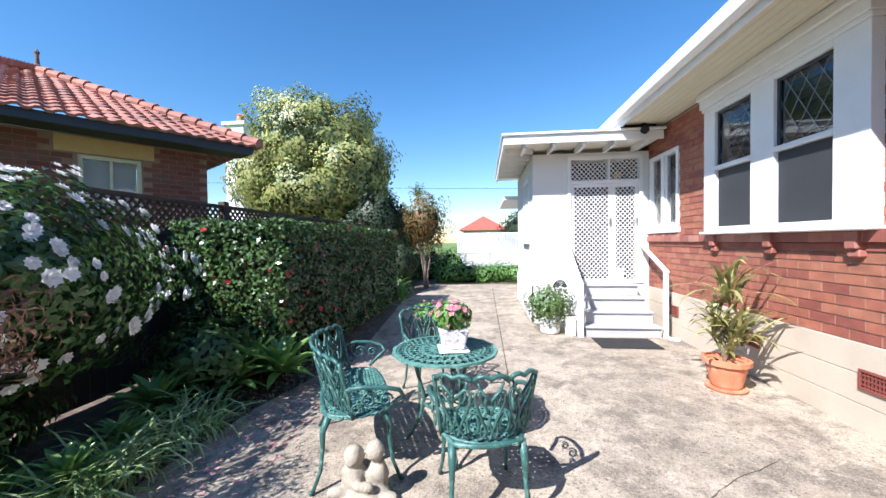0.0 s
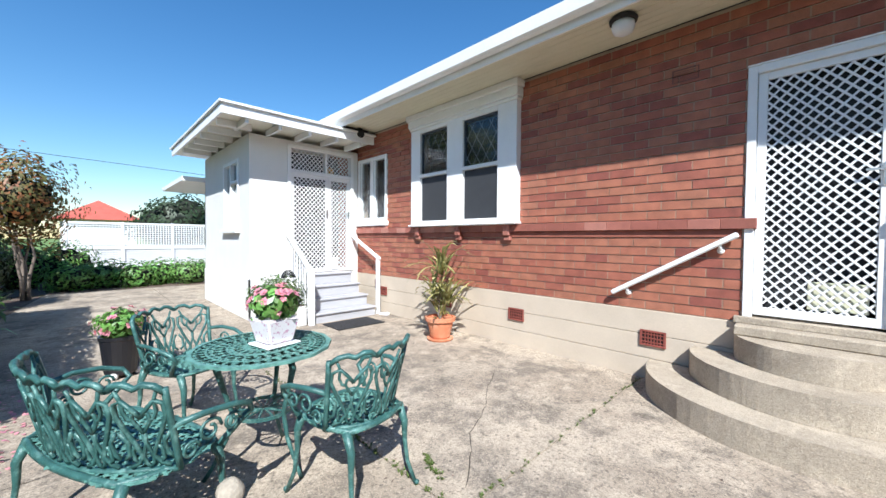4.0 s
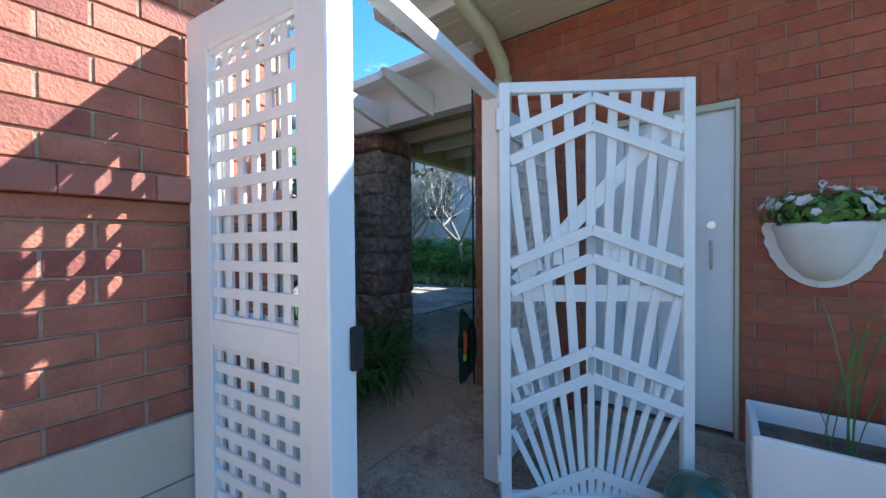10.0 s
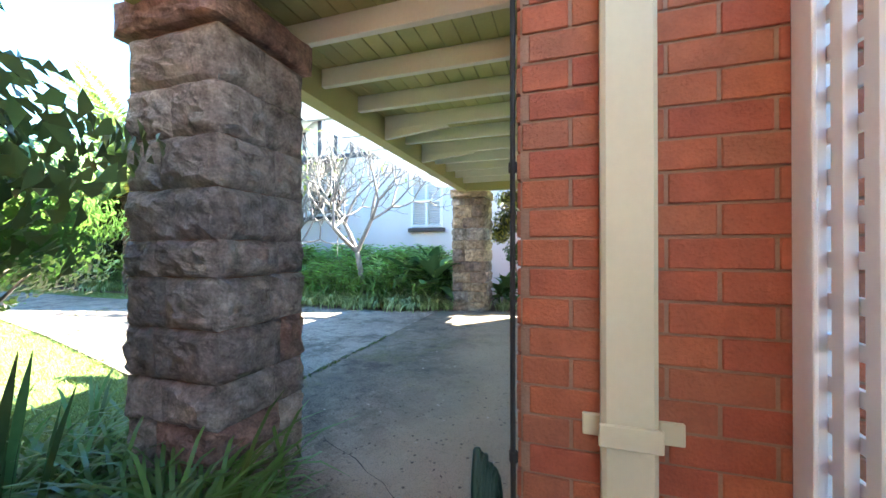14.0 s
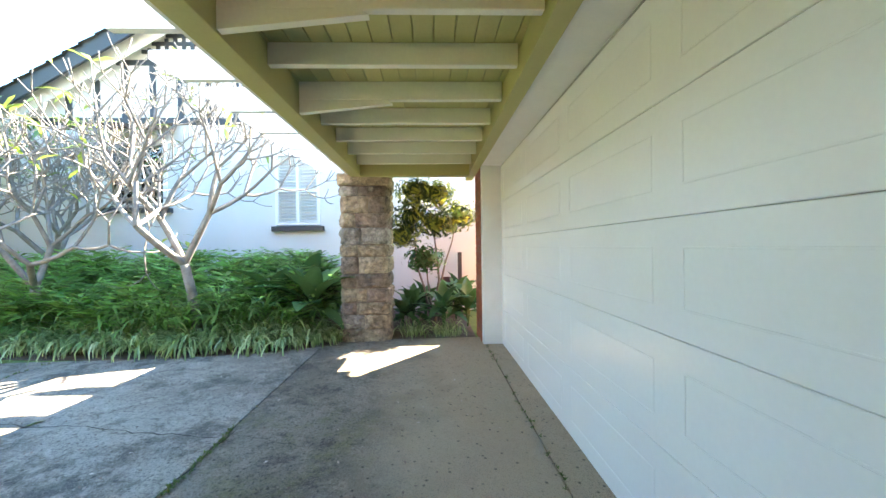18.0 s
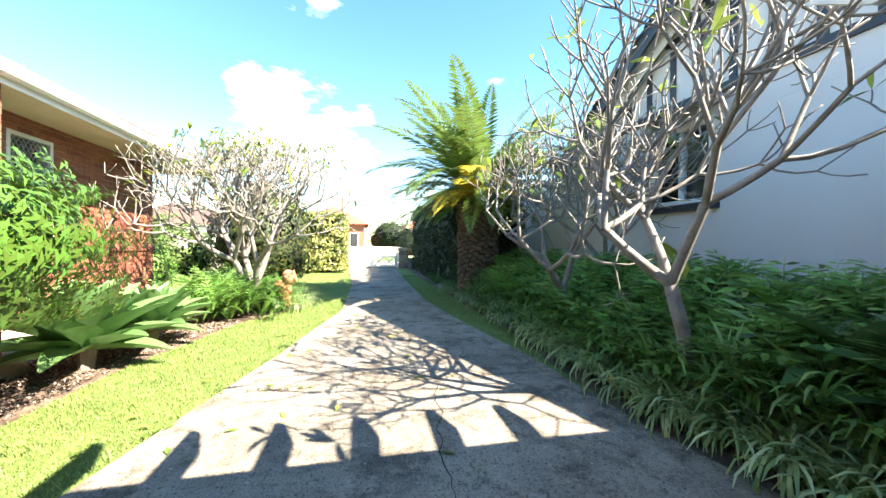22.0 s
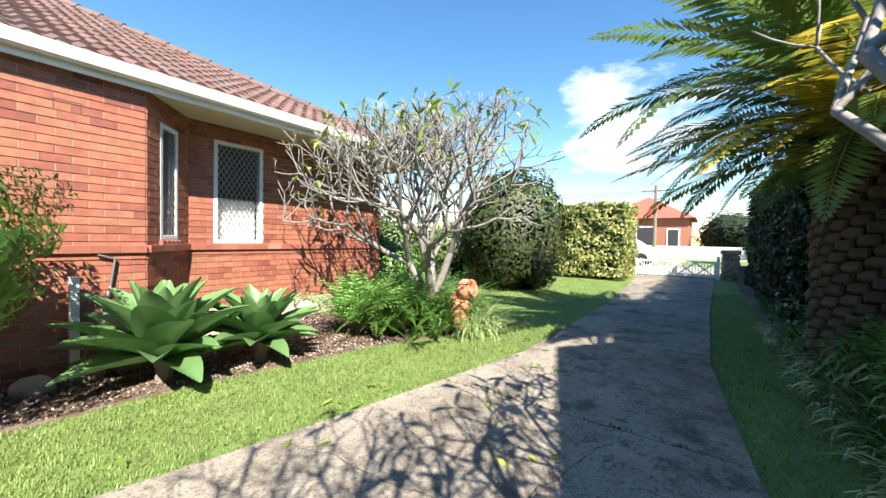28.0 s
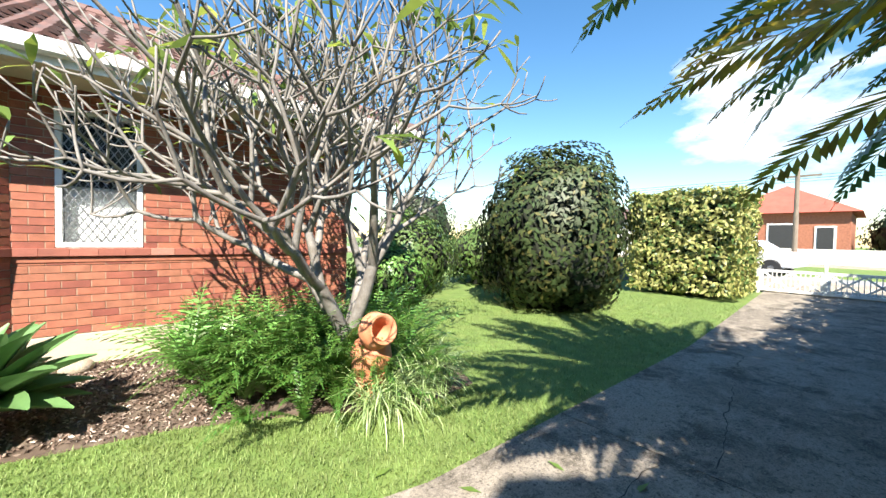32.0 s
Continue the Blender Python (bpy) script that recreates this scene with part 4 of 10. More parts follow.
for i, y in enumerate(rafters):
    bm = bmesh.new()
    box(bm, 3.095, y - 0.024, 2.545, 4.575, y + 0.024, 2.679, 0.004)
    part("rafter", bm, RAFTER, carport)
    if i in (4, 6):
        bm = bmesh.new()
        vs = [(4.575, 2.45), (4.575, 2.552), (3.95, 2.552), (3.9, 2.52)]
        lo = [bm.verts.new((x, y - 0.022, z)) for x, z in vs]
        hi = [bm.verts.new((x, y + 0.022, z)) for x, z in vs]
        bm.faces.new(lo)
        bm.faces.new(hi[::-1])
        for k in range(4):
            bm.faces.new((lo[k], hi[k], hi[(k + 1) % 4], lo[(k + 1) % 4]))
        bmesh.ops.recalc_face_normals(bm, faces=bm.faces[:])
        part("brace", bm, RAFTER, carport)
# shaped tails past the beam
for y in tails:
    bm = bmesh.new()
    vs = [(4.78, 2.62), (5.30, 2.62), (5.52, 2.76), (5.52, 2.82), (4.78, 2.82)]
    lo = [bm.verts.new((x, y - 0.024, z)) for x, z in vs]
    hi = [bm.verts.new((x, y + 0.024, z)) for x, z in vs]
    bm.faces.new(lo)
    bm.faces.new(hi[::-1])
    for k in range(5):
        bm.faces.new((lo[k], hi[k], hi[(k + 1) % 5], lo[(k + 1) % 5]))
    bmesh.ops.recalc_face_normals(bm, faces=bm.faces[:])
    part("rafter_tail", bm, WHITE, carport)

for x in (3.45, 4.03, 4.61):
    bm = bmesh.new()
    vs = [(-4.41, 2.47), (-4.2, 2.50), (-3.79, 2.62), (-3.79, 2.69), (-4.41, 2.69)]
    lo = [bm.verts.new((x - 0.024, y, z)) for y, z in vs]
    hi = [bm.verts.new((x + 0.024, y, z)) for y, z in vs]
    bm.faces.new(lo)
    bm.faces.new(hi[::-1])
    for k in range(5):
        bm.faces.new((lo[k], hi[k], hi[(k + 1) % 5], lo[(k + 1) % 5]))
    bmesh.ops.recalc_face_normals(bm, faces=bm.faces[:])
    part("rafter_tail", bm, WHITE, carport)
bm = bmesh.new()
beam(bm, (4.76, -4.40, 2.60), (5.22, -3.79, 2.66), 0.048, 0.13, 0.004)
part("rafter_tail", bm, WHITE, carport)
# ---- rock-faced stone pillars ----
def stone_block(bm, x0, y0, z0, x1, y1, z1, rng, rough=0.040, cuts=10):
    """A rock-faced block: a box whose outer faces break out unevenly from rounded, ragged edges."""
    r = bmesh.ops.create_cube(bm, size=1.0)
    vs = r["verts"]
    bmesh.ops.transform(bm, matrix=Matrix.Translation(((x0 + x1) / 2, (y0 + y1) / 2, (z0 + z1) / 2)) @ Matrix.Diagonal((x1 - x0, y1 - y0, z1 - z0, 1)), verts=vs)
    es = list({e for v in vs for e in v.link_edges})
    bmesh.ops.subdivide_edges(bm, edges=es, cuts=cuts, use_grid_fill=True)
    c = Vector(((x0 + x1) / 2, (y0 + y1) / 2, (z0 + z1) / 2))
    off = Vector((rng.random() * 50, rng.random() * 50, rng.random() * 50))
    tilt = (rng.uniform(-0.3, 0.3), rng.uniform(-0.5, 0.5))
    for v in bm.verts:
        p = v.co - c
        e = [abs(p.x) / ((x1 - x0) / 2), abs(p.y) / ((y1 - y0) / 2), abs(p.z) / ((z1 - z0) / 2)]
        k = max(range(2), key=lambda i: e[i])
        q = v.co.copy()
        if e[k] > 0.98:
            inner = 1 - max(e[1 - k], e[2]) ** 5
            flake = noise.hetero_terrain(q * 9 + off, 0.9, 2.1, 4, 0.4)
            chip = (0.5 - abs(noise.noise(q * 13 + off))) * 0.9 + (0.4 - abs(noise.noise(q * 30 + off))) * 0.55
            push = rough * inner * (0.30 + 0.42 * flake + chip + tilt[0] * p[1 - k] * 4 + tilt[1] * p.z * 3)
            v.co[k] += math.copysign(max(-0.006, push), p[k])
        wob = noise.noise_vector(q * 11 + off) * 0.007
        v.co += wob


def stone_pillar(name, x0, y0, x1, y1, z0, z1, seed, label):
    root = tagged(thing(name, "", ""), label, "pillar", group="carport pillars")
    rng = random.Random(seed)
    z, row = z0, 0
    m = 0.0015
    while z < z1 - 0.2:
        h = min(rng.choice((0.17, 0.2, 0.235)), z1 - 0.17 - z)
        if z1 - 0.17 - (z + h) < 0.12:
            h = z1 - 0.17 - z
        w = x1 - x0
        f = 0.35 + 0.3 * rng.random() if row % 2 else (1.0 if rng.random() < 0.3 else 0.6 + 0.1 * rng.random())
        g = 1 - f if f < 1 else 0.5
        spans_x = [(x0, x1)] if f == 1.0 else [(x0, x0 + w * f), (x0 + w * f, x1)]
        for i, (a, b) in enumerate(spans_x):
            ym = y0 + (y1 - y0) * (g if i == 0 else 1 - g)
            for c, d in ((y0, ym), (ym, y1)):
                bm = bmesh.new()
                stone_block(bm, a + m, c + m, z + m, b - m, d - m, z + h - m, rng)
                part("stone", bm, STONE_MATS[rng.choice((0, 0, 0, 0, 0, 1, 2)) if seed == 3 else rng.choice((3, 3, 3, 4, 4, 0))], root)
        z += h
        row += 1
    boxes("core", [(x0 + 0.012, y0 + 0.012, z0, x1 - 0.012, y1 - 0.012, z1 - 0.02)], MORTAR_DARK, root)
    bm = bmesh.new()
    stone_block(bm, x0 - 0.04, y0 - 0.04, z1 - 0.16, x1 + 0.04, y1 + 0.04, z1, rng, 0.03)
    part("capstone", bm, STONE_MATS[1 if seed == 3 else 3], root)
    return root


stone_pillar("stone_pillar", 4.28, -5.06, 4.84, -4.52, 0.02, 2.49, 3, "grey-brown rock-faced sandstone pillar with a capstone")
stone_pillar("stone_pillar", 4.25, -10.78, 4.87, -10.14, 0.1, 2.49, 5, "buff and brown rock-faced sandstone pillar with a capstone")
# ---- windows, doors and fittings of the house ----
def pane(name, x0, z0, x1, z1, y, parent, m=None, label="", thick=0.006):
    ob = boxes(name, [(x0, y - thick, z0, x1, y, z1)], m or GLASS, parent, label, bevel=0)
    if m is None:
        ob.visible_shadow = False
    return ob


def diamond_grille(name, x0, z0, x1, z1, y, pitch, bar, m, parent, label="", tall=1.0, depth=0.006):
    """Crossing flat bars in a diamond mesh between the corners of an opening."""
    bm = bmesh.new()
    w, h = x1 - x0, z1 - z0
    for sgn in (1, -1):
        c = -h / tall
        while c < w + h / tall:
            # a bar from (c, 0) that rises by tall for each metre across
            a0, a1 = (c, 0.0), (c + h / tall, h)
            t0, t1 = max(0.0, -c / (h / tall)), min(1.0, (w - c) / (h / tall))
            if t1 - t0 > 0.02:
                p = (a0[0] + (a1[0] - a0[0]) * t0, h * t0)
                q = (a0[0] + (a1[0] - a0[0]) * t1, h * t1)
                if sgn < 0:
                    p, q = (w - p[0], p[1]), (w - q[0], q[1])
                beam(bm, (x0 + p[0], y + sgn * depth * 0.4, z0 + p[1]), (x0 + q[0], y + sgn * depth * 0.4, z0 + q[1]), bar, depth, up=(0, 1, 0))
            c += pitch
    return part(name, bm, m, parent, label)


def security_door(root, x0, z0, x1, z1, y, handle_side=1, label="white aluminium diamond-mesh screen door"):
    """A leaf of a screen door: frame, mesh, dark room behind it, handle."""
    f = 0.058
    leaf = boxes("door_leaf", [(x0, y - 0.03, z0, x0 + f, y, z1), (x1 - f, y - 0.03, z0, x1, y, z1), (x0 + f, y - 0.03, z0, x1 - f, y, z0 + f * 1.1), (x0 + f, y - 0.03, z1 - f, x1 - f, y, z1)], WHITE, root, label)
    diamond_grille("grille", x0 + f, z0 + f, x1 - f, z1 - f, y - 0.012, 0.076, 0.0145, WHITE, leaf, tall=1.06)
    hx = x1 - f / 2 if handle_side > 0 else x0 + f / 2
    bm = bmesh.new()
    box(bm, hx - 0.018, y, z0 + 0.98, hx + 0.018, y + 0.012, z0 + 1.14, 0.004)
    beam(bm, (hx, y + 0.03, z0 + 1.09), (hx - 0.1 * handle_side, y + 0.035, z0 + 1.09), 0.016, 0.014, 0.003)
    beam(bm, (hx, y + 0.005, z0 + 1.09), (hx, y + 0.036, z0 + 1.09), 0.014, 0.014)
    part("handle", bm, CHROME, leaf, "brushed metal lever handle")
    return leaf


CHROME = mat("brushed_metal", (0.6, 0.6, 0.6), 0.3, metal=1.0, var=0.08, bump=0)
RUBBER = mat("black_rubber", (0.02, 0.02, 0.022), 0.8, var=0.2, fine=200, bump=0.3)
GREY_PAINT = mat("grey_timber_paint", (0.42, 0.42, 0.44), 0.65, var=0.08, scale=3, fine=80, bump=0.12, stretch=(1, 8, 8))


def frame_at(x, y, rz):
    return pose(x, y, 0, 0, 0, rz)


# rear door: local x runs along the wall, local y out of it
REAR, _ = wall_frame((WX, SY), (WX, 6.75))
door = thing("door_1", "white framed rear door with a diamond-mesh screen", "door", REAR, kind="structure")
dx0, dx1 = 2.632, 3.468
boxes("door_frame", [(dx0, -0.06, 0.74, dx0 + 0.06, 0.03, 2.75), (dx1 - 0.06, -0.06, 0.74, dx1, 0.03, 2.75), (dx0 + 0.06, -0.06, 2.69, dx1 - 0.06, 0.03, 2.75)], WHITE, door)
security_door(door, dx0 + 0.063, 0.76, dx1 - 0.063, 2.687, 0.0, -1)
# sheet painted near black as the shade behind the screen mesh
boxes("inner_door", [(dx0 + 0.06, -0.2, 0.74, dx1 - 0.06, -0.16, 2.69)], DARK_IN, door, "near-black sheet for the unlit inside behind the mesh")
boxes("pet_flap", [(dx0 + 0.15, -0.045, 0.84, dx0 + 0.46, -0.032, 1.05)], CREAM, door, "white pet flap behind the mesh")
boxes("door_sill", [(dx0 - 0.05, -0.1, 0.69, dx1 + 0.05, 0.07, 0.74)], STEP, door, "rendered door sill")
boxes("lintel_flashing", [(dx0 - 0.004, 0.0, 2.752, dx1 + 0.004, 0.04, 2.764)], WHITE, door)

# the boxed-out pair of windows
bay = thing("window_1", "white boxed-out timber window pair with leadlight and dark screens", "window", REAR, kind="structure")
bx0, bx1, pr = 5.64, 7.65, 0.10
z0, z1 = 1.58, 3.06
panes = [(5.93, 6.53), (6.84, 7.43)]
lay_x = [bx0, panes[0][0], panes[0][1], panes[1][0], panes[1][1], bx1]
boxes("window_frame", [(lay_x[0], 0.0, z0, lay_x[1], pr, z1), (lay_x[2], 0.0, z0, lay_x[3], pr, z1), (lay_x[4], 0.0, z0, lay_x[5], pr, z1),
                       *[(a, 0.0, z0, b, pr, 1.635) for a, b in panes], *[(a, 0.0, 3.0, b, pr, z1) for a, b in panes], *[(a, 0.02, 2.31, b, pr + 0.004, 2.36) for a, b in panes]], WHITE, bay, bevel=0.004)
boxes("window_sill", [(bx0 - 0.02, 0.0, 1.545, bx1 + 0.02, pr + 0.05, 1.578)], WHITE, bay, bevel=0.01)
boxes("head_moulding", [(bx0 - 0.02, 0.0, 3.062, bx1 + 0.02, pr + 0.02, 3.10), (bx0 - 0.03, 0.0, 3.102, bx1 + 0.03, pr + 0.04, 3.21), (bx0 - 0.05, 0.0, 3.212, bx1 + 0.05, pr + 0.07, 3.295)], WHITE, bay, bevel=0.006)
for a, b in panes:
    boxes("screen", [(a + 0.01, pr - 0.05, 1.64, b - 0.01, pr - 0.035, 2.305)], BLIND, bay, "dark charcoal insect screen")
    pane("pane", a, 2.36, b, 3.0, pr - 0.05, bay)
    boxes("sash", [(a, pr - 0.07, 2.36, a + 0.03, pr - 0.03, 3.0), (b - 0.03, pr - 0.07, 2.36, b, pr - 0.03, 3.0), (a + 0.03, pr - 0.07, 2.97, b - 0.03, pr - 0.03, 3.0)], DARK_TRIM, bay, "dark painted sash")
    diamond_grille("leadwork", a + 0.03, 2.36, b - 0.03, 2.97, pr - 0.045, 0.165, 0.006, LEAD, bay, tall=1.6, depth=0.004)
    bm = bmesh.new()
    for k in range(9):
        box(bm, a + 0.03, -0.08, 2.38 + k * 0.066, b - 0.03, -0.05, 2.41 + k * 0.066)
    part("blind", bm, BLIND, bay, "dark slatted blind behind the glass")
# the room's shade, put in as one near-black sheet
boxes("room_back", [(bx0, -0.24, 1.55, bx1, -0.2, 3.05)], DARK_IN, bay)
for u in (bx0 + 0.16, (bx0 + bx1) / 2, bx1 - 0.12):
    bm = bmesh.new()
    box(bm, u - 0.05, 0.0, 1.34, u + 0.05, 0.065, 1.40, 0.01)
    box(bm, u - 0.05, 0.0, 1.402, u + 0.05, 0.09, 1.542, 0.012)
    part("corbel", bm, BULLNOSE, bay, "brick corbel under the sill")

# the small casement pair
win2 = thing("window_2", "white timber casement pair with patterned glass", "window", REAR, kind="structure")
a0, a1, c0, c1 = 8.42, 9.36, 1.68, 2.86
boxes("window_frame", [(a0, -0.08, c0, a0 + 0.06, 0.03, c1), (a1 - 0.06, -0.08, c0, a1, 0.03, c1), (a0 + 0.06, -0.08, c0, a1 - 0.06, 0.03, c0 + 0.06), (a0 + 0.06, -0.08, c1 - 0.06, a1 - 0.06, 0.03, c1), ((a0 + a1) / 2 - 0.05, -0.08, c0 + 0.06, (a0 + a1) / 2 + 0.05, 0.03, c1 - 0.06)], WHITE, win2)
boxes("window_sill", [(a0 - 0.04, -0.05, c0 - 0.09, a1 + 0.04, 0.07, c0 - 0.002)], WHITE, win2, bevel=0.01)
for a, b in ((a0 + 0.06, (a0 + a1) / 2 - 0.05), ((a0 + a1) / 2 + 0.05, a1 - 0.06)):
    pane("pane", a, c0 + 0.06, b, c1 - 0.06, -0.02, win2)
    boxes("sash", [(a, -0.03, c0 + 0.06, a + 0.035, 0.0, c1 - 0.06), (b - 0.035, -0.03, c0 + 0.06, b, 0.0, c1 - 0.06)], WHITE, win2)
    diamond_grille("leadwork", a + 0.035, c0 + 0.06, b - 0.035, c1 - 0.3, -0.016, 0.11, 0.006, LEAD, win2, tall=1.5, depth=0.004)
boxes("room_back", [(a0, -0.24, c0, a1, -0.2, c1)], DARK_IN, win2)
for k in range(10):
    u = a0 - 0.02 + k * 0.098
    bm = bmesh.new()
    box(bm, u, -0.05, c0 - 0.19, u + 0.088, 0.045, c0 - 0.095, 0.008)
    part("sill_brick", bm, BULLNOSE, win2)


def upper_vent(u, z, at):
    v = thing("wall_vent", "brown terracotta louvred wall vent", "vent", at @ Matrix.Translation((u, 0, z)), group="upper wall vents")
    boxes("backing", [(-0.1, -0.05, -0.055, 0.1, -0.001, 0.055)], BLACK, v)
    boxes("frame", [(-0.105, -0.02, -0.06, -0.092, 0.012, 0.06), (0.092, -0.02, -0.06, 0.105, 0.012, 0.06), (-0.092, -0.02, 0.048, 0.092, 0.012, 0.06), (-0.092, -0.02, -0.06, 0.092, 0.012, -0.048)], VENT_DARK, v, bevel=0.002)
    for k in range(5):
        bm = bmesh.new()
        box(bm, -0.092, -0.012, -0.004, 0.092, 0.012, 0.004, m=Matrix.Translation((0, 0.0, -0.036 + k * 0.018)) @ Matrix.Rotation(radians(-35), 4, "X"))
        part("slat", bm, VENT_DARK, v)
    return v


def lower_vent(u, z, at, h=0.15):
    v = thing("plinth_vent", "dark red pierced metal vent in the plinth", "vent", at @ Matrix.Translation((u, 0.032, z)), group="plinth vents")
    boxes("backing", [(-0.105, -0.004, -h / 2, 0.105, 0.004, h / 2)], BLACK, v)
    boxes("frame", [(-0.112, 0.0, -h / 2, -0.092, 0.018, h / 2), (0.092, 0.0, -h / 2, 0.112, 0.018, h / 2), (-0.092, 0.0, h / 2 - 0.018, 0.092, 0.018, h / 2), (-0.092, 0.0, -h / 2, 0.092, 0.018, -h / 2 + 0.018)], VENT_RED, v, bevel=0.002)
    bm = bmesh.new()
    for k in range(1, 7):
        box(bm, -0.092 + k * 0.0263 - 0.004, 0.002, -h / 2 + 0.018, -0.092 + k * 0.0263 + 0.004, 0.012, h / 2 - 0.018)
    for k in range(1, 4):
        box(bm, -0.092, 0.003, -h / 2 + k * h / 4 - 0.005, 0.092, 0.014, -h / 2 + k * h / 4 + 0.005)
    part("grid", bm, VENT_RED, v)
    return v


for u in (5.24, 3.91, 0.80, 7.92):
    upper_vent(u, 2.84, REAR)
for u in (8.5, 6.9, 5.66, 4.12, 1.13):
    lower_vent(u, 0.425, REAR)
for x in (8.38,):
    upper_vent(9.01 - x, 2.92, wall_frame((9.01, -3.45), (7.90, -3.45))[0])


def handrail(name, a, b, at):
    """A white wall rail on two bulbous brackets."""
    r = thing(name, "white painted timber handrail on wall brackets", "handrail", at, group="door handrails")
    a, b = Vector(a), Vector(b)
    bm = bmesh.new()
    beam(bm, a, b, 0.05, 0.045, 0.01)
    part("rail", bm, WHITE, r)
    for t in (0.12, 0.86):
        p = a.lerp(b, t)
        bm = bmesh.new()
        tube(bm, [p + Vector((0, 0, -0.01)), p + Vector((0, -0.02, -0.05)), (p.x, 0.0, p.z - 0.07)], [0.012, 0.014, 0.016], 8)
        bmesh.ops.create_uvsphere(bm, u_segments=10, v_segments=6, radius=0.028, matrix=Matrix.Translation((p.x, 0.02, p.z - 0.07)))
        part("bracket", bm, WHITE, r, shade=True)
    return r


handrail("handrail", (3.50, 0.075, 1.41), (4.49, 0.075, 0.83), REAR)
handrail("handrail", (2.60, 0.075, 1.41), (1.65, 0.075, 0.83), REAR)

# semicircular concrete steps: local origin at the wall foot below the door
steps = thing("rounded_steps", "three half-round worn concrete steps up to the rear door", "steps")
for k, (r, y0, zz0, zz1) in enumerate(((1.06, 0.36, 0.0, 0.228), (0.76, 0.33, 0.228, 0.425), (0.46, 0.33, 0.425, 0.61))):
    bm = bmesh.new()
    sq = 0.90 if k == 0 else (0.93 if k == 1 else 1.0)
    out = [(WX - 0.031, y0 - r)] + [(WX - 0.031 - r * sq * math.sin(math.pi * j / 28), y0 - r * math.cos(math.pi * j / 28)) for j in range(1, 28)] + [(WX - 0.031, y0 + r)]
    prism(bm, out, zz0 + (0.002 if k else 0), zz1)
    top = [e for e in bm.edges if all(abs(v.co.z - zz1) < 1e-4 for v in e.verts)]
    bmesh.ops.bevel(bm, geom=top, offset=0.007, segments=2, affect="EDGES")
    bmesh.ops.recalc_face_normals(bm, faces=bm.faces[:])
    part("step", bm, STEP, steps)
boxes("landing", [(2.70, -0.13, 0.6125, WX - 0.03, 0.78, 0.688)], STEP, steps, bevel=0.008)

# small fittings on the wall and soffit
al = thing("wall_sensor", "small black and white round sensor lamp on the brick", "wall lamp", REAR @ Matrix.Translation((2.47, 0.0, 2.86)))
bm = bmesh.new()
tube(bm, [(0, 0, 0), (0, 0.05, 0), (0, 0.07, -0.01)], [0.035, 0.035, 0.02], 12)
part("body", bm, RUBBER, al, shade=False)
bm = bmesh.new()
bmesh.ops.create_uvsphere(bm, u_segments=12, v_segments=8, radius=0.03, matrix=Matrix.Translation((-0.01, 0.075, 0.005)))
part("lens", bm, WHITE, al, shade=True)
sl = thing("soffit_light", "round opal soffit light with a dark rim", "ceiling lamp", Matrix.Translation((2.42, 1.56, SOF)))
bm = bmesh.new()
lathe(bm, [(0.10, -0.001), (0.115, -0.02), (0.11, -0.045), (0.09, -0.05)], 24)
part("rim", bm, RUBBER, sl)
bm = bmesh.new()
lathe(bm, [(0.088, -0.04), (0.095, -0.08), (0.08, -0.125), (0.045, -0.145), (0.01, -0.15)], 24)
part("diffuser", bm, CURTAIN, sl, "opal glass bowl", shade=True)
el = thing("eave_light", "small white round light under the side eave", "ceiling lamp", Matrix.Translation((6.55, -3.2, SOF)))
bm = bmesh.new()
lathe(bm, [(0.06, -0.001), (0.065, -0.02), (0.06, -0.03)], 16)
part("base", bm, WHITE, el)
bm = bmesh.new()
lathe(bm, [(0.055, -0.03), (0.075, -0.07), (0.065, -0.12), (0.03, -0.14), (0.005, -0.142)], 16)
part("diffuser", bm, CURTAIN, el, "opal glass bowl", shade=True)
fl = thing("flood_light", "black adjustable flood light under the eave", "flood light", Matrix.Translation((2.54, 6.05, SOF)))
bm = bmesh.new()
lathe(bm, [(0.05, -0.001), (0.05, -0.02), (0.015, -0.03), (0.015, -0.06)], 12)
part("mount", bm, RUBBER, fl)
bm = bmesh.new()
tube(bm, [(0, 0.05, -0.07), (0, -0.03, -0.10), (0, -0.06, -0.11)], [0.045, 0.06, 0.065], 12)
part("lamp_head", bm, RUBBER, fl)
boxes("cable_box", [(-0.28, 0.02, -0.03, 0.2, 0.06, -0.001)], RUBBER, fl)

# ---- porch door, steps and rails: local x along the wall towards the yard's far side ----
PORCH, _ = wall_frame((2.88, PY), (PX, PY))
pd = thing("door_2", "white diamond-mesh double screen door with a transom", "door", PORCH, kind="structure")
boxes("door_frame", [(0.10, -0.08, 0.74, 0.16, 0.02, 2.96), (1.30, -0.08, 0.74, 1.36, 0.02, 2.96), (0.16, -0.08, 2.90, 1.30, 0.02, 2.96), (0.16, -0.08, 2.48, 1.30, 0.02, 2.54), (0.64, -0.08, 2.54, 0.68, 0.02, 2.90)], WHITE, pd)
security_door(pd, 0.163, 0.745, 0.60, 2.478, -0.02, -1)
security_door(pd, 0.605, 0.745, 1.298, 2.478, -0.015, -1)
diamond_grille("transom_grille", 0.16, 2.54, 1.30, 2.90, -0.03, 0.076, 0.0135, WHITE, pd, tall=1.06)
# near-black sheet paints the porch's inner shade behind the doors
boxes("inner_door", [(0.1, -0.6, 0.72, 1.36, -0.57, 2.96)], DARK_IN, pd, "near-black sheet standing in for shade inside the porch")
boxes("cat_flap", [(0.42, -0.012, 0.79, 0.56, 0.006, 1.0)], WHITE, pd, "small white pet flap")
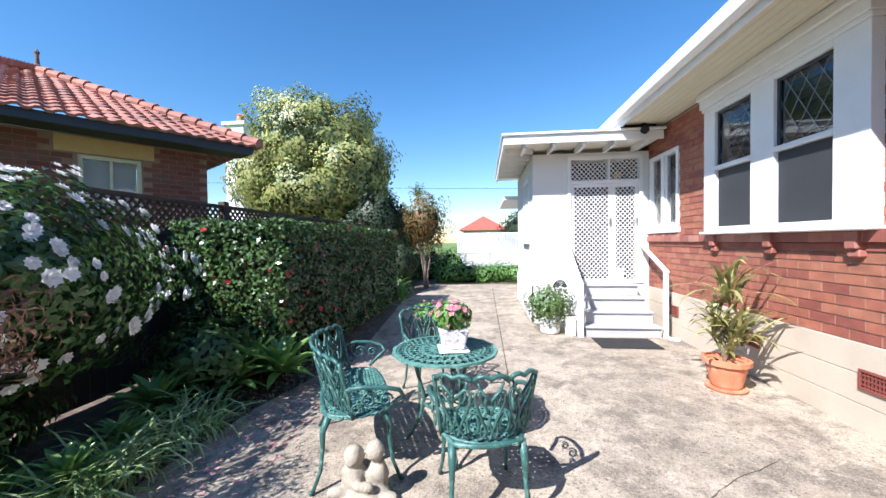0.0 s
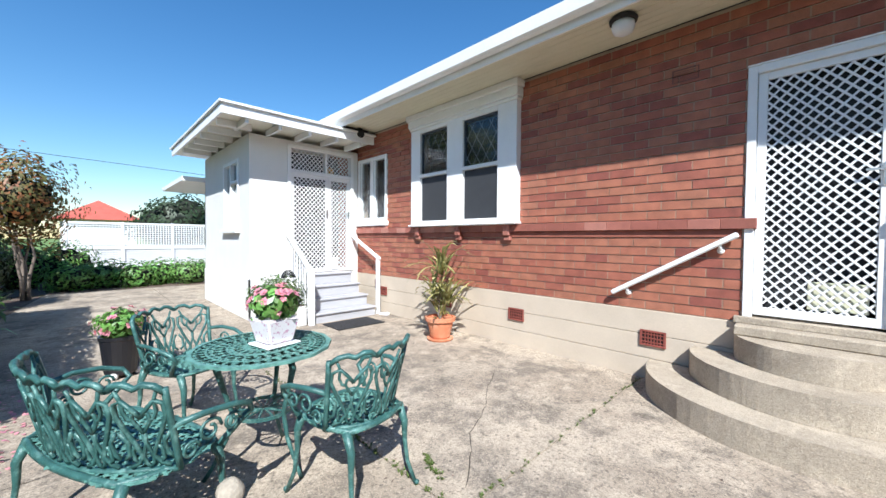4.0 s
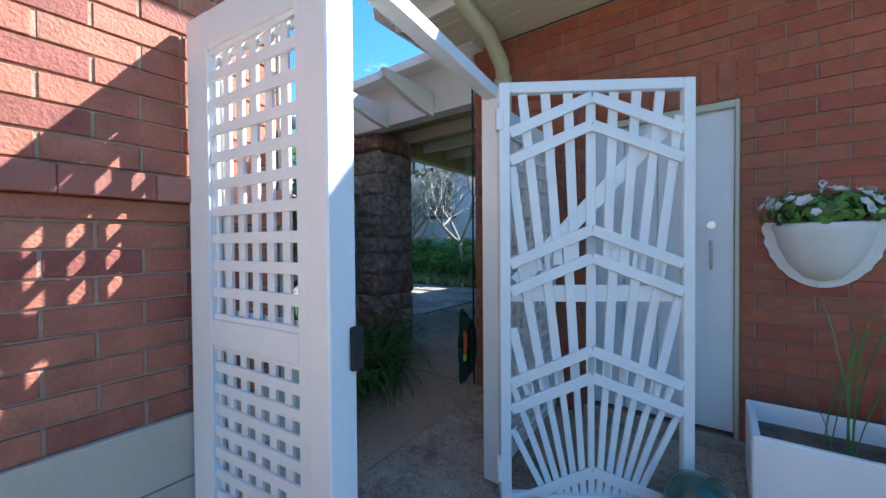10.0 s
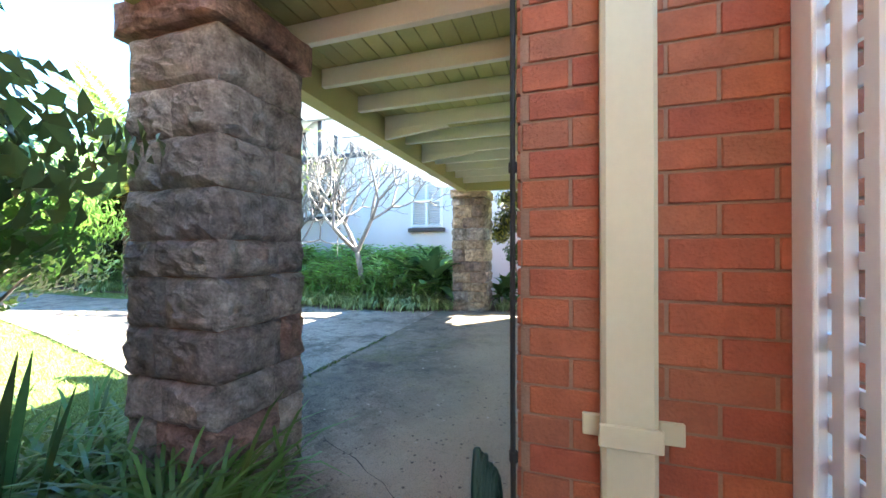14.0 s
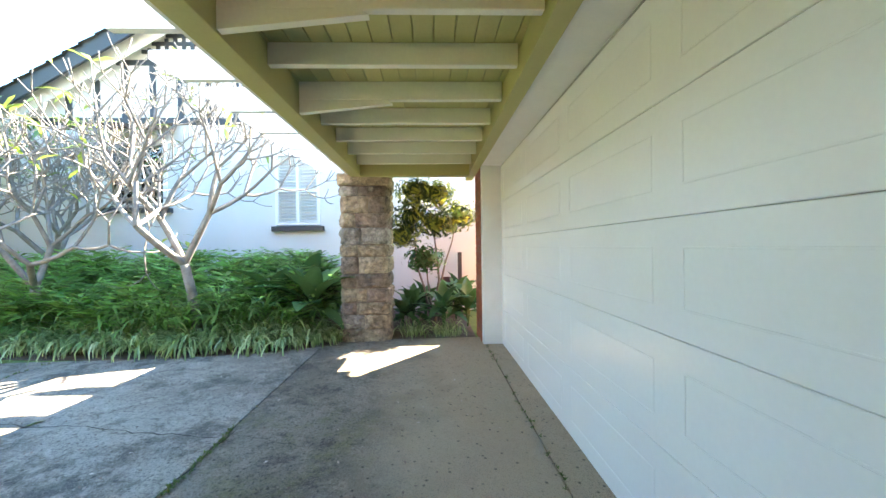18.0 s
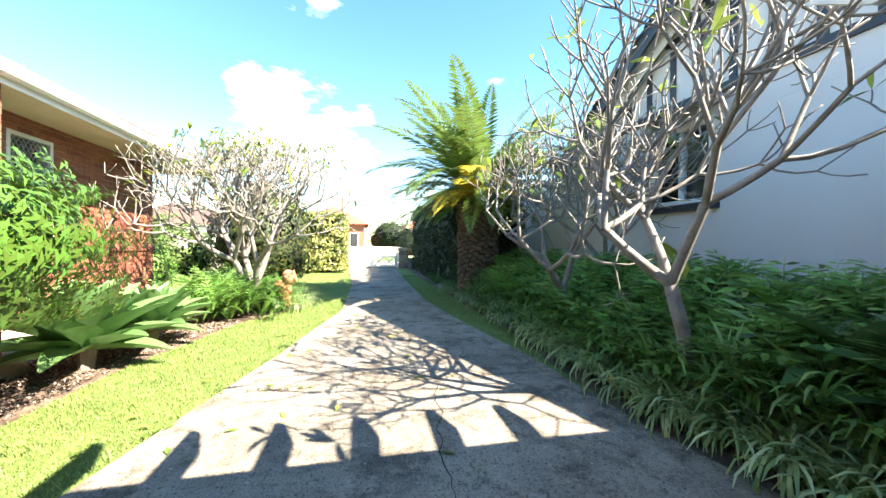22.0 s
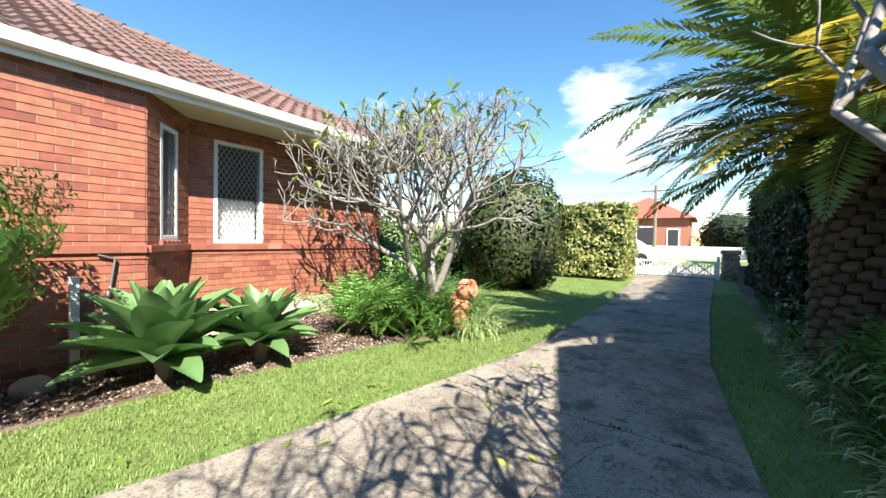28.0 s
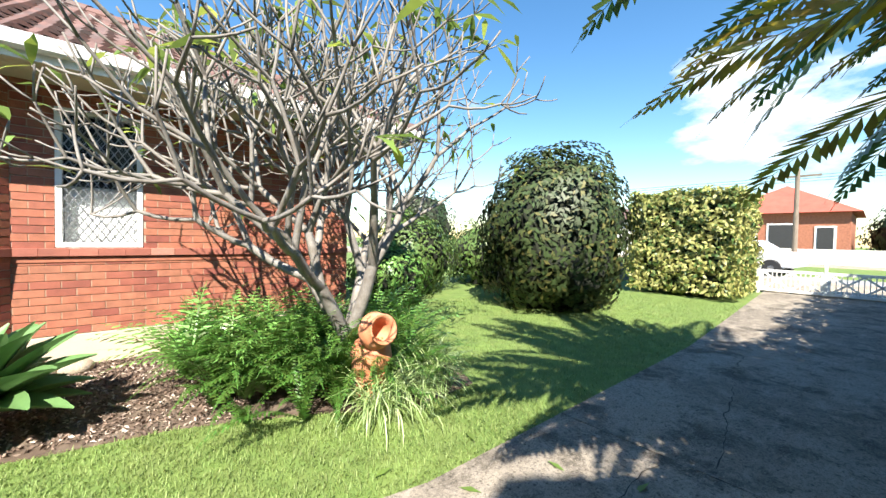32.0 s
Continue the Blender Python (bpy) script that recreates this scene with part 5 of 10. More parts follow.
pl = thing("porch_lamp", "amber glass lamp hanging inside the porch", "lamp", PORCH @ Matrix.Translation((0.42, -0.3, 2.60)))
bm = bmesh.new()
lathe(bm, [(0.02, 0.12), (0.05, 0.10), (0.06, 0.05), (0.055, 0.0), (0.03, -0.02), (0.005, -0.022)], 14)
part("shade", bm, mat("amber_glass", (0.75, 0.42, 0.08), 0.3, var=0.1, bump=0.05), pl, shade=True)
bm = bmesh.new()
tube(bm, [(0, 0, 0.12), (0, 0, 0.5)], 0.006, 6)
part("rod", bm, RUBBER, pl)
ps = thing("porch_steps", "grey painted timber steps up to the white porch", "steps")
for k in range(4):
    yy, zz = 5.73 + k * 0.235, 0.185 * (k + 1)
    boxes("riser", [(1.57, yy, zz - 0.185, 2.66 - 0.02 * k, yy + 0.02, zz - 0.03)], GREY_PAINT, ps)
    boxes("tread", [(1.56, yy - 0.03, zz - 0.028, 2.67 - 0.02 * k, yy + 0.24 if k < 3 else 6.665, zz)], GREY_PAINT, ps, bevel=0.006)
boxes("stringer", [(1.52, 5.76, 0, 1.555, 6.66, 0.16)], WHITE, ps)
rail_l = thing("porch_balustrade", "white slatted timber balustrade beside the porch steps", "balustrade")
boxes("post", [(1.45, 5.66, 0, 1.53, 5.74, 0.86)], WHITE, rail_l, bevel=0.006)
bm = bmesh.new()
beam(bm, (1.49, 5.70, 0.84), (1.49, 6.64, 1.46), 0.07, 0.045, 0.006)
part("rail", bm, WHITE, rail_l)
bm = bmesh.new()
beam(bm, (1.49, 5.72, 0.12), (1.49, 6.64, 0.74), 0.05, 0.04, 0.004)
part("lower_rail", bm, WHITE, rail_l)
for k in range(8):
    y = 5.82 + k * 0.1
    boxes("baluster", [(1.48, y - 0.012, 0.2 + (y - 5.72) * 0.66, 1.5, y + 0.012, 0.84 + (y - 5.70) * 0.66)], WHITE, rail_l, bevel=0.002)
rail_r = thing("porch_handrail", "white tubular handrail with a post beside the porch steps", "handrail")
boxes("post", [(2.70, 5.72, 0, 2.76, 5.78, 1.02)], WHITE, rail_r, bevel=0.006)
bm = bmesh.new()
beam(bm, (2.73, 5.70, 1.0), (2.73, 6.64, 1.42), 0.06, 0.045, 0.006)
part("rail", bm, WHITE, rail_r)
bm = bmesh.new()
tube(bm, [(2.73, 5.75, 0.05), (2.74, 5.68, 0.03), (2.76, 5.60, 0.035), (2.79, 5.56, 0.05)], [0.025, 0.028, 0.03, 0.03], 10)
lathe(bm, [(0.045, 0.031), (0.045, 0.06), (0.03, 0.07)], 12, (2.79, 5.56))
part("drain_fitting", bm, WHITE, rail_r)
boxes("meter_box", [(2.83, 5.9, 0.46, 2.868, 6.0, 0.62)], VENT_DARK, rail_r, "brown service box")
tagged(boxes("doormat", [(1.62, 5.10, 0.031, 2.42, 5.62, 0.045)], RUBBER, bevel=0.004), "black rubber doormat before the porch steps", "doormat")
# porch side window
pw = thing("window_3", "white framed porch side window", "window", wall_frame((PX, PY + 0.2), (PX, 9.6))[0], kind="structure")
boxes("window_frame", [(0.35, -0.1, 1.5, 0.41, 0.02, 2.7), (1.19, -0.1, 1.5, 1.25, 0.02, 2.7), (0.41, -0.1, 2.64, 1.19, 0.02, 2.7), (0.41, -0.1, 1.5, 1.19, 0.02, 1.56), (0.78, -0.1, 1.56, 0.82, 0.02, 2.64), (0.41, -0.1, 2.3, 0.78, 0.02, 2.34)], WHITE, pw)
pane("pane", 0.41, 1.56, 1.19, 2.64, -0.04, pw)
boxes("window_sill", [(0.3, -0.05, 1.44, 1.3, 0.08, 1.498)], WHITE, pw)
boxes("room_back", [(0.35, -0.19, 1.5, 1.25, -0.15, 2.7)], DARK_IN, pw)

# ---- side windows of the house ----
def mesh_window(name, at, u0, u1, z0, z1, label):
    w = thing(name, label, "window", at, kind="structure")
    f = 0.055
    boxes("window_frame", [(u0, -0.08, z0, u0 + f, 0.015, z1), (u1 - f, -0.08, z0, u1, 0.015, z1), (u0 + f, -0.08, z0, u1 - f, 0.015, z0 + f), (u0 + f, -0.08, z1 - f, u1 - f, 0.015, z1)], WHITE, w)
    diamond_grille("grille", u0 + f, z0 + f, u1 - f, z1 - f, 0.0, 0.075, 0.010, LEAD, w, tall=1.6)
    pane("pane", u0 + f, z0 + f, u1 - f, z1 - f, -0.03, w)
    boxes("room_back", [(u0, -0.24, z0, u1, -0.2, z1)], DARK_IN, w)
    mid = z0 + (z1 - z0) * 0.45
    boxes("curtain", [(u0 + f, -0.16, z0 + f, u1 - f, -0.14, mid)], CURTAIN, w, "pale curtain behind the glass")
    for k in range(max(3, int((u1 - u0 + 0.1) / 0.1))):
        bm = bmesh.new()
        box(bm, u0 - 0.05 + k * 0.1, -0.05, z0 - 0.10, u0 + 0.042 + k * 0.1, 0.05, z0 - 0.005, 0.008)
        part("sill_brick", bm, BULLNOSE, w)
    return w


mesh_window("window_4", wall_frame((13.42, SY), (9.69, SY))[0], 2.66, 3.40, 1.55, 3.08, "white framed side window with diamond mesh and a pale curtain")
mesh_window("window_5", wall_frame((9.69, SY), (9.01, -3.45))[0], 0.30, 0.72, 1.60, 3.02, "narrow white framed bay window with diamond mesh")
mesh_window("window_6", wall_frame((7.90, -3.45), (7.22, SY))[0], 0.2, 0.62, 1.55, 3.02, "narrow white framed bay window with diamond mesh")
mesh_window("window_7", wall_frame((7.22, RY), (WX + 0.25, RY))[0], 1.0, 1.9, 1.6, 3.05, "white framed side window with diamond mesh")
# ---- cast-metal garden furniture ----
def cast_seat(name, width, hearts, label, at, group):
    """A cast-metal garden seat with a curved heart-scroll back, pierced seat and splayed legs; it faces +x."""
    root = thing(name, label, "chair", at, group=group)
    hw = width / 2
    bend = 0.13 + 0.05 * (width > 0.6)

    def back(s, z):
        return Vector((-0.20 + bend * (s * s) - (z - 0.43) * 0.22, s * (hw + (z - 0.43) * 0.12), z))

    def strip(pts, r=0.0085, sides=5):
        tube(bm, pts, r * 1.2, sides)

    bm = bmesh.new()
    n = hearts
    # scalloped top edge
    top = []
    for k in range(n):
        for j in range(7):
            t = j / 6
            s = -1 + 2 * (k + t) / n
            top.append(back(s, 0.775 + 0.022 * abs(math.sin(2 * math.pi * t)) - 0.012 * (1 - math.sin(math.pi * t)) + 0.02 * (1 - s * s)))
    strip(top, 0.011)
    strip([back(-1, 0.43 + 0.35 * j / 6) for j in range(7)], 0.011)
    strip([back(1, 0.43 + 0.35 * j / 6) for j in range(7)], 0.011)
    part("back_frame", bm, GREEN_METAL, root, shade=True)
    bm = bmesh.new()
    for k in range(n):
        c, w = -1 + 2 * (k + 0.5) / n, 0.92 / n
        # two long scrolls that close into a heart above and cross below
        for sg in (-1, 1):
            pts = [back(c + sg * w * x, z) for x, z in ((0.0, 0.665), (0.28, 0.70), (0.62, 0.735), (0.92, 0.72), (0.95, 0.67), (0.7, 0.61), (0.42, 0.55), (0.2, 0.505), (0.45, 0.47), (0.8, 0.455))]
            strip(pts, 0.0075)
            pts = [back(c + sg * w * x, z) for x, z in ((0.0, 0.60), (0.2, 0.63), (0.34, 0.655), (0.30, 0.68), (0.1, 0.69))]
            strip(pts, 0.006)
            pts = [back(c + sg * w * x, z) for x, z in ((0.98, 0.60), (0.72, 0.565), (0.75, 0.51), (0.98, 0.49))]
            strip(pts, 0.007)
            pts = [back(c + sg * w * x, z) for x, z in ((0.0, 0.455), (0.16, 0.47), (0.2, 0.505), (0.0, 0.56), (-0.04, 0.60))]
            strip(pts, 0.006)
            pts = [back(c + sg * w * x, z) for x, z in ((0.42, 0.55), (0.58, 0.53), (0.6, 0.49), (0.45, 0.47))]
            strip(pts, 0.006)
            pts = [back(c + sg * w * x, z) for x, z in ((0.34, 0.655), (0.5, 0.66), (0.64, 0.69), (0.62, 0.735), (0.78, 0.775))]
            strip(pts, 0.006)
    strip([back(-1 + 2 * j / 16, 0.435) for j in range(17)], 0.011)
    part("backrest", bm, GREEN_METAL, root, "pierced heart-scroll back panel", shade=True)
    # seat: rim and a pierced web
    bm = bmesh.new()
    rim = []
    for j in range(33):
        a = 2 * math.pi * j / 32
        x, y = 0.22 * math.cos(a), hw * math.sin(a)
        e = 1 / max(abs(math.cos(a)), abs(math.sin(a))) ** 0.45
        rim.append(Vector((x * e * 0.98, y * e * 0.93, 0.43)))
    strip(rim, 0.013, 6)
    part("seat_rim", bm, GREEN_METAL, root, shade=True)
    bm = bmesh.new()
    step = 0.044
    for i in range(-int(hw / step) - 4, int(hw / step) + 5):
        for sg in (-1, 1):
            p, q = None, None
            pts = [Vector((x, i * step + sg * x * 0.9 + 0.008 * math.sin(x * 60), 0.432)) for x in [(-0.235 + 0.0235 * k) for k in range(21)]]
            pts = [v for v in pts if (abs(v.x) / 0.235) ** 3 + (abs(v.y) / (hw * 1.0)) ** 3 < 1]
            if len(pts) > 2:
                for u, v in zip(pts, pts[1:]):
                    beam(bm, u, v, 0.017, 0.006)
    for i in range(-4, 5):
        y1 = hw * (1 - (abs(i) / 4.6) ** 3) ** (1 / 3)
        beam(bm, (i * 0.05, -y1 * 0.97, 0.429), (i * 0.05, y1 * 0.97, 0.429), 0.015, 0.006)
    part("seat", bm, SUNLIT_VERDIGRIS, root, "pierced cast seat")
    for sg in (-1, 1):
        bm = bmesh.new()
        e = back(sg, 0.62)
        strip([e, e + Vector((0.1, sg * 0.03, 0.012)), e + Vector((0.22, sg * 0.035, 0.0)), e + Vector((0.31, sg * 0.02, -0.03)), e + Vector((0.335, sg * 0.0, -0.075)), e + Vector((0.30, sg * -0.01, -0.10)), Vector((0.14, sg * hw * 0.98, 0.44))], 0.0115, 6)
        for c, r in ((Vector((0.13, 0.02, -0.07)), 0.05), (Vector((0.23, 0.015, -0.08)), 0.04), (Vector((0.06, 0.01, -0.12)), 0.035)):
            strip([e + Vector((c.x, sg * c.y, c.z)) + Vector((r * math.cos(q), 0, r * math.sin(q))) * (1 - 0.045 * j) for j, q in enumerate([0.55 * k for k in range(15)])], 0.006)
        part("arm", bm, GREEN_METAL, root, shade=True)
    for fx, fy in ((0.19, -1), (0.19, 1), (-0.19, -1), (-0.19, 1)):
        bm = bmesh.new()
        sx = 1 if fx > 0 else -1
        y = fy * hw * 0.8
        tube(bm, [(fx * 0.85, y, 0.43), (fx * 1.05, y * 1.03, 0.34), (fx * 1.05, y * 1.04, 0.24), (fx * 1.12, y * 1.08, 0.12), (fx * 1.38, y * 1.16, 0.0)], [0.024, 0.019, 0.013, 0.011, 0.011], 8)
        bmesh.ops.create_uvsphere(bm, u_segments=8, v_segments=5, radius=0.014, matrix=Matrix.Translation((fx * 1.40, y * 1.165, 0.016)))
        part("leg", bm, GREEN_METAL, root, shade=True)
    return root


FZ = 0.03     # top of the patio slabs
cast_seat("garden_bench", 0.92, 6, "green cast-metal garden love seat with heart-scroll back", pose(-0.88, 2.46, FZ, 0, 0, 22), "garden seats")
cast_seat("garden_chair", 0.46, 3, "green cast-metal garden chair with heart-scroll back", pose(0.02, 2.02, FZ, 0, 0, 102), "garden seats")
cast_seat("garden_chair", 0.46, 3, "green cast-metal garden chair drawn up to the table", pose(-0.46, 3.42, FZ, 0, 0, -62), "garden seats")


def cast_table(at):
    root = thing("garden_table", "round green cast-metal table with a pierced lace top", "table", at)
    bm = bmesh.new()
    R, zt = 0.375, 0.70
    for r, w in ((R, 0.026), (R - 0.085, 0.010), (0.19, 0.010), (0.10, 0.012), (0.045, 0.03)):
        ring_o, ring_i, ring_b = [], [], []
        for k in range(64):
            a = 2 * math.pi * k / 64
            sc = 1 + (0.012 * math.cos(16 * a) if r == R else 0)
            for lst, rr, z in ((ring_o, r * sc, zt), (ring_i, r - w, zt), (ring_b, r * sc, zt - 0.016)):
                lst.append(bm.verts.new((rr * math.cos(a), rr * math.sin(a), z)))
        for k in range(64):
            j = (k + 1) % 64
            bm.faces.new((ring_i[k], ring_o[k], ring_o[j], ring_i[j]))
            bm.faces.new((ring_o[k], ring_b[k], ring_b[j], ring_o[j]))
    bmesh.ops.recalc_face_normals(bm, faces=bm.faces[:])
    part("rim", bm, SUNLIT_VERDIGRIS, root)
    bm = bmesh.new()
    for r0, r1, n, lean in ((0.03, 0.10, 10, 0.9), (0.09, 0.15, 18, 0.5), (0.14, 0.21, 24, 0.36), (0.18, 0.25, 28, -0.3), (0.23, 0.30, 34, 0.26), (0.27, 0.33, 38, -0.24), (0.31, 0.362, 44, 0.2)):
        for k in range(n):
            a = 2 * math.pi * k / n
            for sg in (1, -1):
                b = a + lean * sg * 0.5
                beam(bm, (r0 * math.cos(a), r0 * math.sin(a), zt - 0.006), (r1 * math.cos(b), r1 * math.sin(b), zt - 0.006), 0.02, 0.007)
    part("tabletop", bm, SUNLIT_VERDIGRIS, root, "pierced lace tabletop")
    for k in range(3):
        a = radians(50 + 120 * k)
        c, s = math.cos(a), math.sin(a)
        bm = bmesh.new()
        tube(bm, [(0.20 * c, 0.20 * s, 0.69), (0.235 * c, 0.235 * s, 0.6), (0.20 * c, 0.20 * s, 0.47), (0.16 * c, 0.16 * s, 0.34), (0.19 * c, 0.19 * s, 0.2), (0.26 * c, 0.26 * s, 0.06), (0.30 * c, 0.30 * s, 0.0)], [0.019, 0.02, 0.014, 0.014, 0.012, 0.011, 0.013], 8)
        part("leg", bm, GREEN_METAL, root, shade=True)
    bm = bmesh.new()
    for k in range(24):
        a = 2 * math.pi * k / 24
        b = 2 * math.pi * (k + 1) / 24
        beam(bm, (0.16 * math.cos(a), 0.16 * math.sin(a), 0.33), (0.16 * math.cos(b), 0.16 * math.sin(b), 0.33), 0.012, 0.02)
        if k % 2 == 0:
            beam(bm, (0, 0, 0.33), (0.16 * math.cos(a), 0.16 * math.sin(a), 0.33), 0.01, 0.008)
    part("shelf", bm, GREEN_METAL, root, "small pierced lower shelf")
    return root


cast_table(pose(-0.24, 2.57, FZ, 0, 0, 0))
# ---- gate, lattice panels and garage wall ----
def square_lattice(name, x0, z0, x1, z1, nx, nz, bar, m, parent, deep=0.012):
    """Flat slats woven in squares, uprights behind and level slats before."""
    bm = bmesh.new()
    up, level = ((0.0, deep - 0.01), (-0.012, -0.001)) if deep > 0.02 else ((0.0, 0.011), (-deep, -0.001))
    for k in range(nx + 1):
        x = x0 + (x1 - x0) * k / nx
        box(bm, max(x0, x - bar / 2), up[0], z0, min(x1, x + bar / 2), up[1], z1, 0.001)
    for k in range(nz + 1):
        z = z0 + (z1 - z0) * k / nz
        box(bm, x0, level[0], max(z0, z - bar / 2), x1, level[1], min(z1, z + bar / 2), 0.001)
    return part(name, bm, m, parent, "white square lattice slats")


def lattice_screen(name, p0, p1, z0, z1, label, nx, edge=0.13, deep=0.012, halves=True):
    at, w = wall_frame(p0, p1)
    g = thing(name, label, "lattice screen", at, group="lattice screens")
    mid = z0 + (z1 - z0) * 0.47
    boxes("stile", [(0, -0.022, z0, edge, 0.022, z1)], WHITE, g)
    boxes("stile", [(w - 0.07, -0.022, z0, w, 0.022, z1)], WHITE, g)
    for a, b in ((z0, z0 + 0.1), (mid - 0.045, mid + 0.045), (z1 - 0.13, z1))[::1 if halves else 2]:
        boxes("rail", [(edge, -0.02, a, w - 0.07, 0.02, b)], WHITE, g)
    for a, b, nz in ((z0 + 0.1, mid - 0.045, 11), (mid + 0.045, z1 - 0.13, 10)) if halves else ((z0 + 0.1, z1 - 0.13, 20),):
        boxes("inner_frame", [(edge, 0.02, a, edge + 0.025, 0.03, b), (w - 0.095, 0.02, a, w - 0.07, 0.03, b), (edge + 0.025, 0.02, a, w - 0.095, 0.03, a + 0.025), (edge + 0.025, 0.02, b - 0.025, w - 0.095, 0.03, b)], WHITE, g, bevel=0.002)
        square_lattice("slats", edge, a, w - 0.07, b, nx, nz, 0.035, WHITE, g, deep)
    return g


lattice_screen("lattice_screen", (2.86, -2.27), (2.21, -2.34), 0.03, 2.10, "white timber lattice panel fixed to the brick wall", 6)
lattice_screen("lattice_screen", (2.306, -3.503), (2.312, -4.412), 0.03, 2.06, "white timber lattice panel beside the gate post", 9, edge=0.045, deep=0.034, halves=False)
gp = thing("gateway", "white timber gate posts with a top rail", "gateway")
boxes("post", [(2.12, -2.39, 0.0, 2.21, -2.30, 2.12)], WHITE, gp, bevel=0.005)
boxes("post", [(2.222, -3.50, 0.0, 2.328, -3.412, 2.07)], WHITE, gp, bevel=0.005)
bm = bmesh.new()
beam(bm, (2.165, -2.31, 2.10), (2.275, -3.456, 2.075), 0.07, 0.06, 0.004)
part("top_rail", bm, WHITE, gp)
boxes("latch", [(2.105, -2.405, 0.96, 2.12, -2.362, 1.08)], RUBBER, gp, "black gate latch", bevel=0.005)
boxes("bracket", [(2.10, -2.40, 0.0, 2.125, -2.29, 0.07)], LEAD, gp, "grey post shoe", bevel=0.003)
boxes("bracket", [(2.217, -3.505, 0.0, 2.333, -3.407, 0.05)], LEAD, gp, "grey post shoe", bevel=0.003)

at, gw = wall_frame((1.42, -3.78), (2.16, -3.29))
leaf = thing("gate", "white timber garden gate with chevron slats, standing open", "gate", at @ Matrix.Translation((0, 0, 0.06)))
gh = 1.99
f = 0.05
boxes("stile", [(0, -0.02, 0, f, 0.02, gh)], WHITE, leaf)
boxes("stile", [(gw - f, -0.02, 0, gw, 0.02, gh)], WHITE, leaf)
boxes("hinge_stile", [(gw - f, -0.095, 0, gw, -0.02, gh)], WHITE, leaf)
boxes("rail", [(f, -0.02, 0, gw - f, 0.02, f)], WHITE, leaf)
boxes("rail", [(f, -0.02, gh - f, gw - f, 0.02, gh)], WHITE, leaf)
xc = gw * 0.52
peaks = [1.915, 1.785, 1.30, 1.17, 0.735, 0.61, 0.165]
for z in peaks:
    for sg, xe in ((-1, f), (1, gw - f)):
        bm = bmesh.new()
        beam(bm, (xc, 0.014, z), (xe, 0.014, z - 0.16), 0.012, 0.05, 0.002, up=(0, 0, 1))
        part("chevron", bm, WHITE, leaf)


def cheb(z, x):
    return z - 0.16 * abs(x - xc) / (gw * 0.5)


for top, bot, n, w0, w1 in ((gh - f, 1.19, 9, 0.105, 0.075), (1.30, 0.62, 9, 0.11, 0.072), (0.72, 0.05, 13, 0.075, 0.036)):
    for k in range(n):
        j = k - (n - 1) / 2
        xt, xb = xc + j * w0, xc + j * w1
        if not (f < xt < gw - f):
            t = ((gw - f - 0.01 if j > 0 else f + 0.01) - xb) / (xt - xb)
            xt, zt = (gw - f - 0.01 if j > 0 else f + 0.01), bot + (top - bot) * t
        else:
            zt = top
        bm = bmesh.new()
        beam(bm, (xb, -0.004, max(f, cheb(bot, xb) if bot > 0.1 else bot)), (xt, -0.004, min(gh - f, cheb(zt, xt) if top < 1.5 else zt)), 0.043 if n < 12 else 0.03, 0.012, 0.002, up=(0, 1, 0))
        part("slat", bm, WHITE, leaf)
bm = bmesh.new()
beam(bm, (gw - 0.08, -0.016, 1.05), (0.12, -0.016, 1.78), 0.075, 0.014, 0.002, up=(0, 1, 0))
part("brace", bm, WHITE, leaf)
boxes("back_rail", [(f, -0.022, 0.96, gw - f, -0.01, 1.04)], WHITE, leaf)
for z in (0.16, 1.82):
    boxes("hinge", [(gw - 0.02, -0.03, z - 0.05, gw + 0.015, 0.025, z + 0.05)], WHITE, leaf, bevel=0.003)

# garage side door, window, wall pot
GN, _ = wall_frame((-4.0, GY), (GX, GY))
gd = thing("door_3", "white painted plank garage side door", "door", GN, kind="structure")
for k in range(4):
    a = 5.25 + k * 0.195
    boxes("plank", [(a + 0.002, -0.07, 0.18, a + 0.193, -0.03, 2.07)], WHITE, gd, bevel=0.004)
boxes("door_frame", [(5.23, -0.12, 0.16, 5.25, 0.004, 2.11), (6.03, -0.12, 0.16, 6.05, 0.004, 2.11), (5.25, -0.12, 2.07, 6.03, 0.004, 2.11)], CREAM, gd)
boxes("sill", [(5.2, -0.2, 0.02, 6.08, 0.06, 0.158)], STEP, gd, "dark concrete door sill")
bm = bmesh.new()
tube(bm, [(5.36, -0.028, 1.40), (5.36, -0.015, 1.40)], [0.025, 0.022], 12)
part("lock", bm, CHROME, gd)
bm = bmesh.new()
tube(bm, [(5.36, -0.03, 1.30), (5.36, 0.01, 1.29), (5.36, 0.015, 1.22), (5.36, 0.01, 1.15), (5.36, -0.03, 1.14)], 0.009, 8)
part("handle", bm, CHROME, gd, "curved metal pull handle")
RIPPLE = glass("rippled_glass", (0.35, 0.38, 0.40))
RIPPLE.node_tree.nodes["Principled BSDF"].inputs["Roughness"].default_value = 0.25
gwin = thing("window_8", "white timber garage window with dark rippled glass", "window", GN, kind="structure")
boxes("window_frame", [(3.55, -0.1, 1.0, 3.61, 0.01, 2.14), (4.51, -0.1, 1.0, 4.57, 0.01, 2.14), (3.61, -0.1, 1.0, 4.51, 0.01, 1.06), (3.61, -0.1, 2.08, 4.51, 0.01, 2.14)], WHITE, gwin)
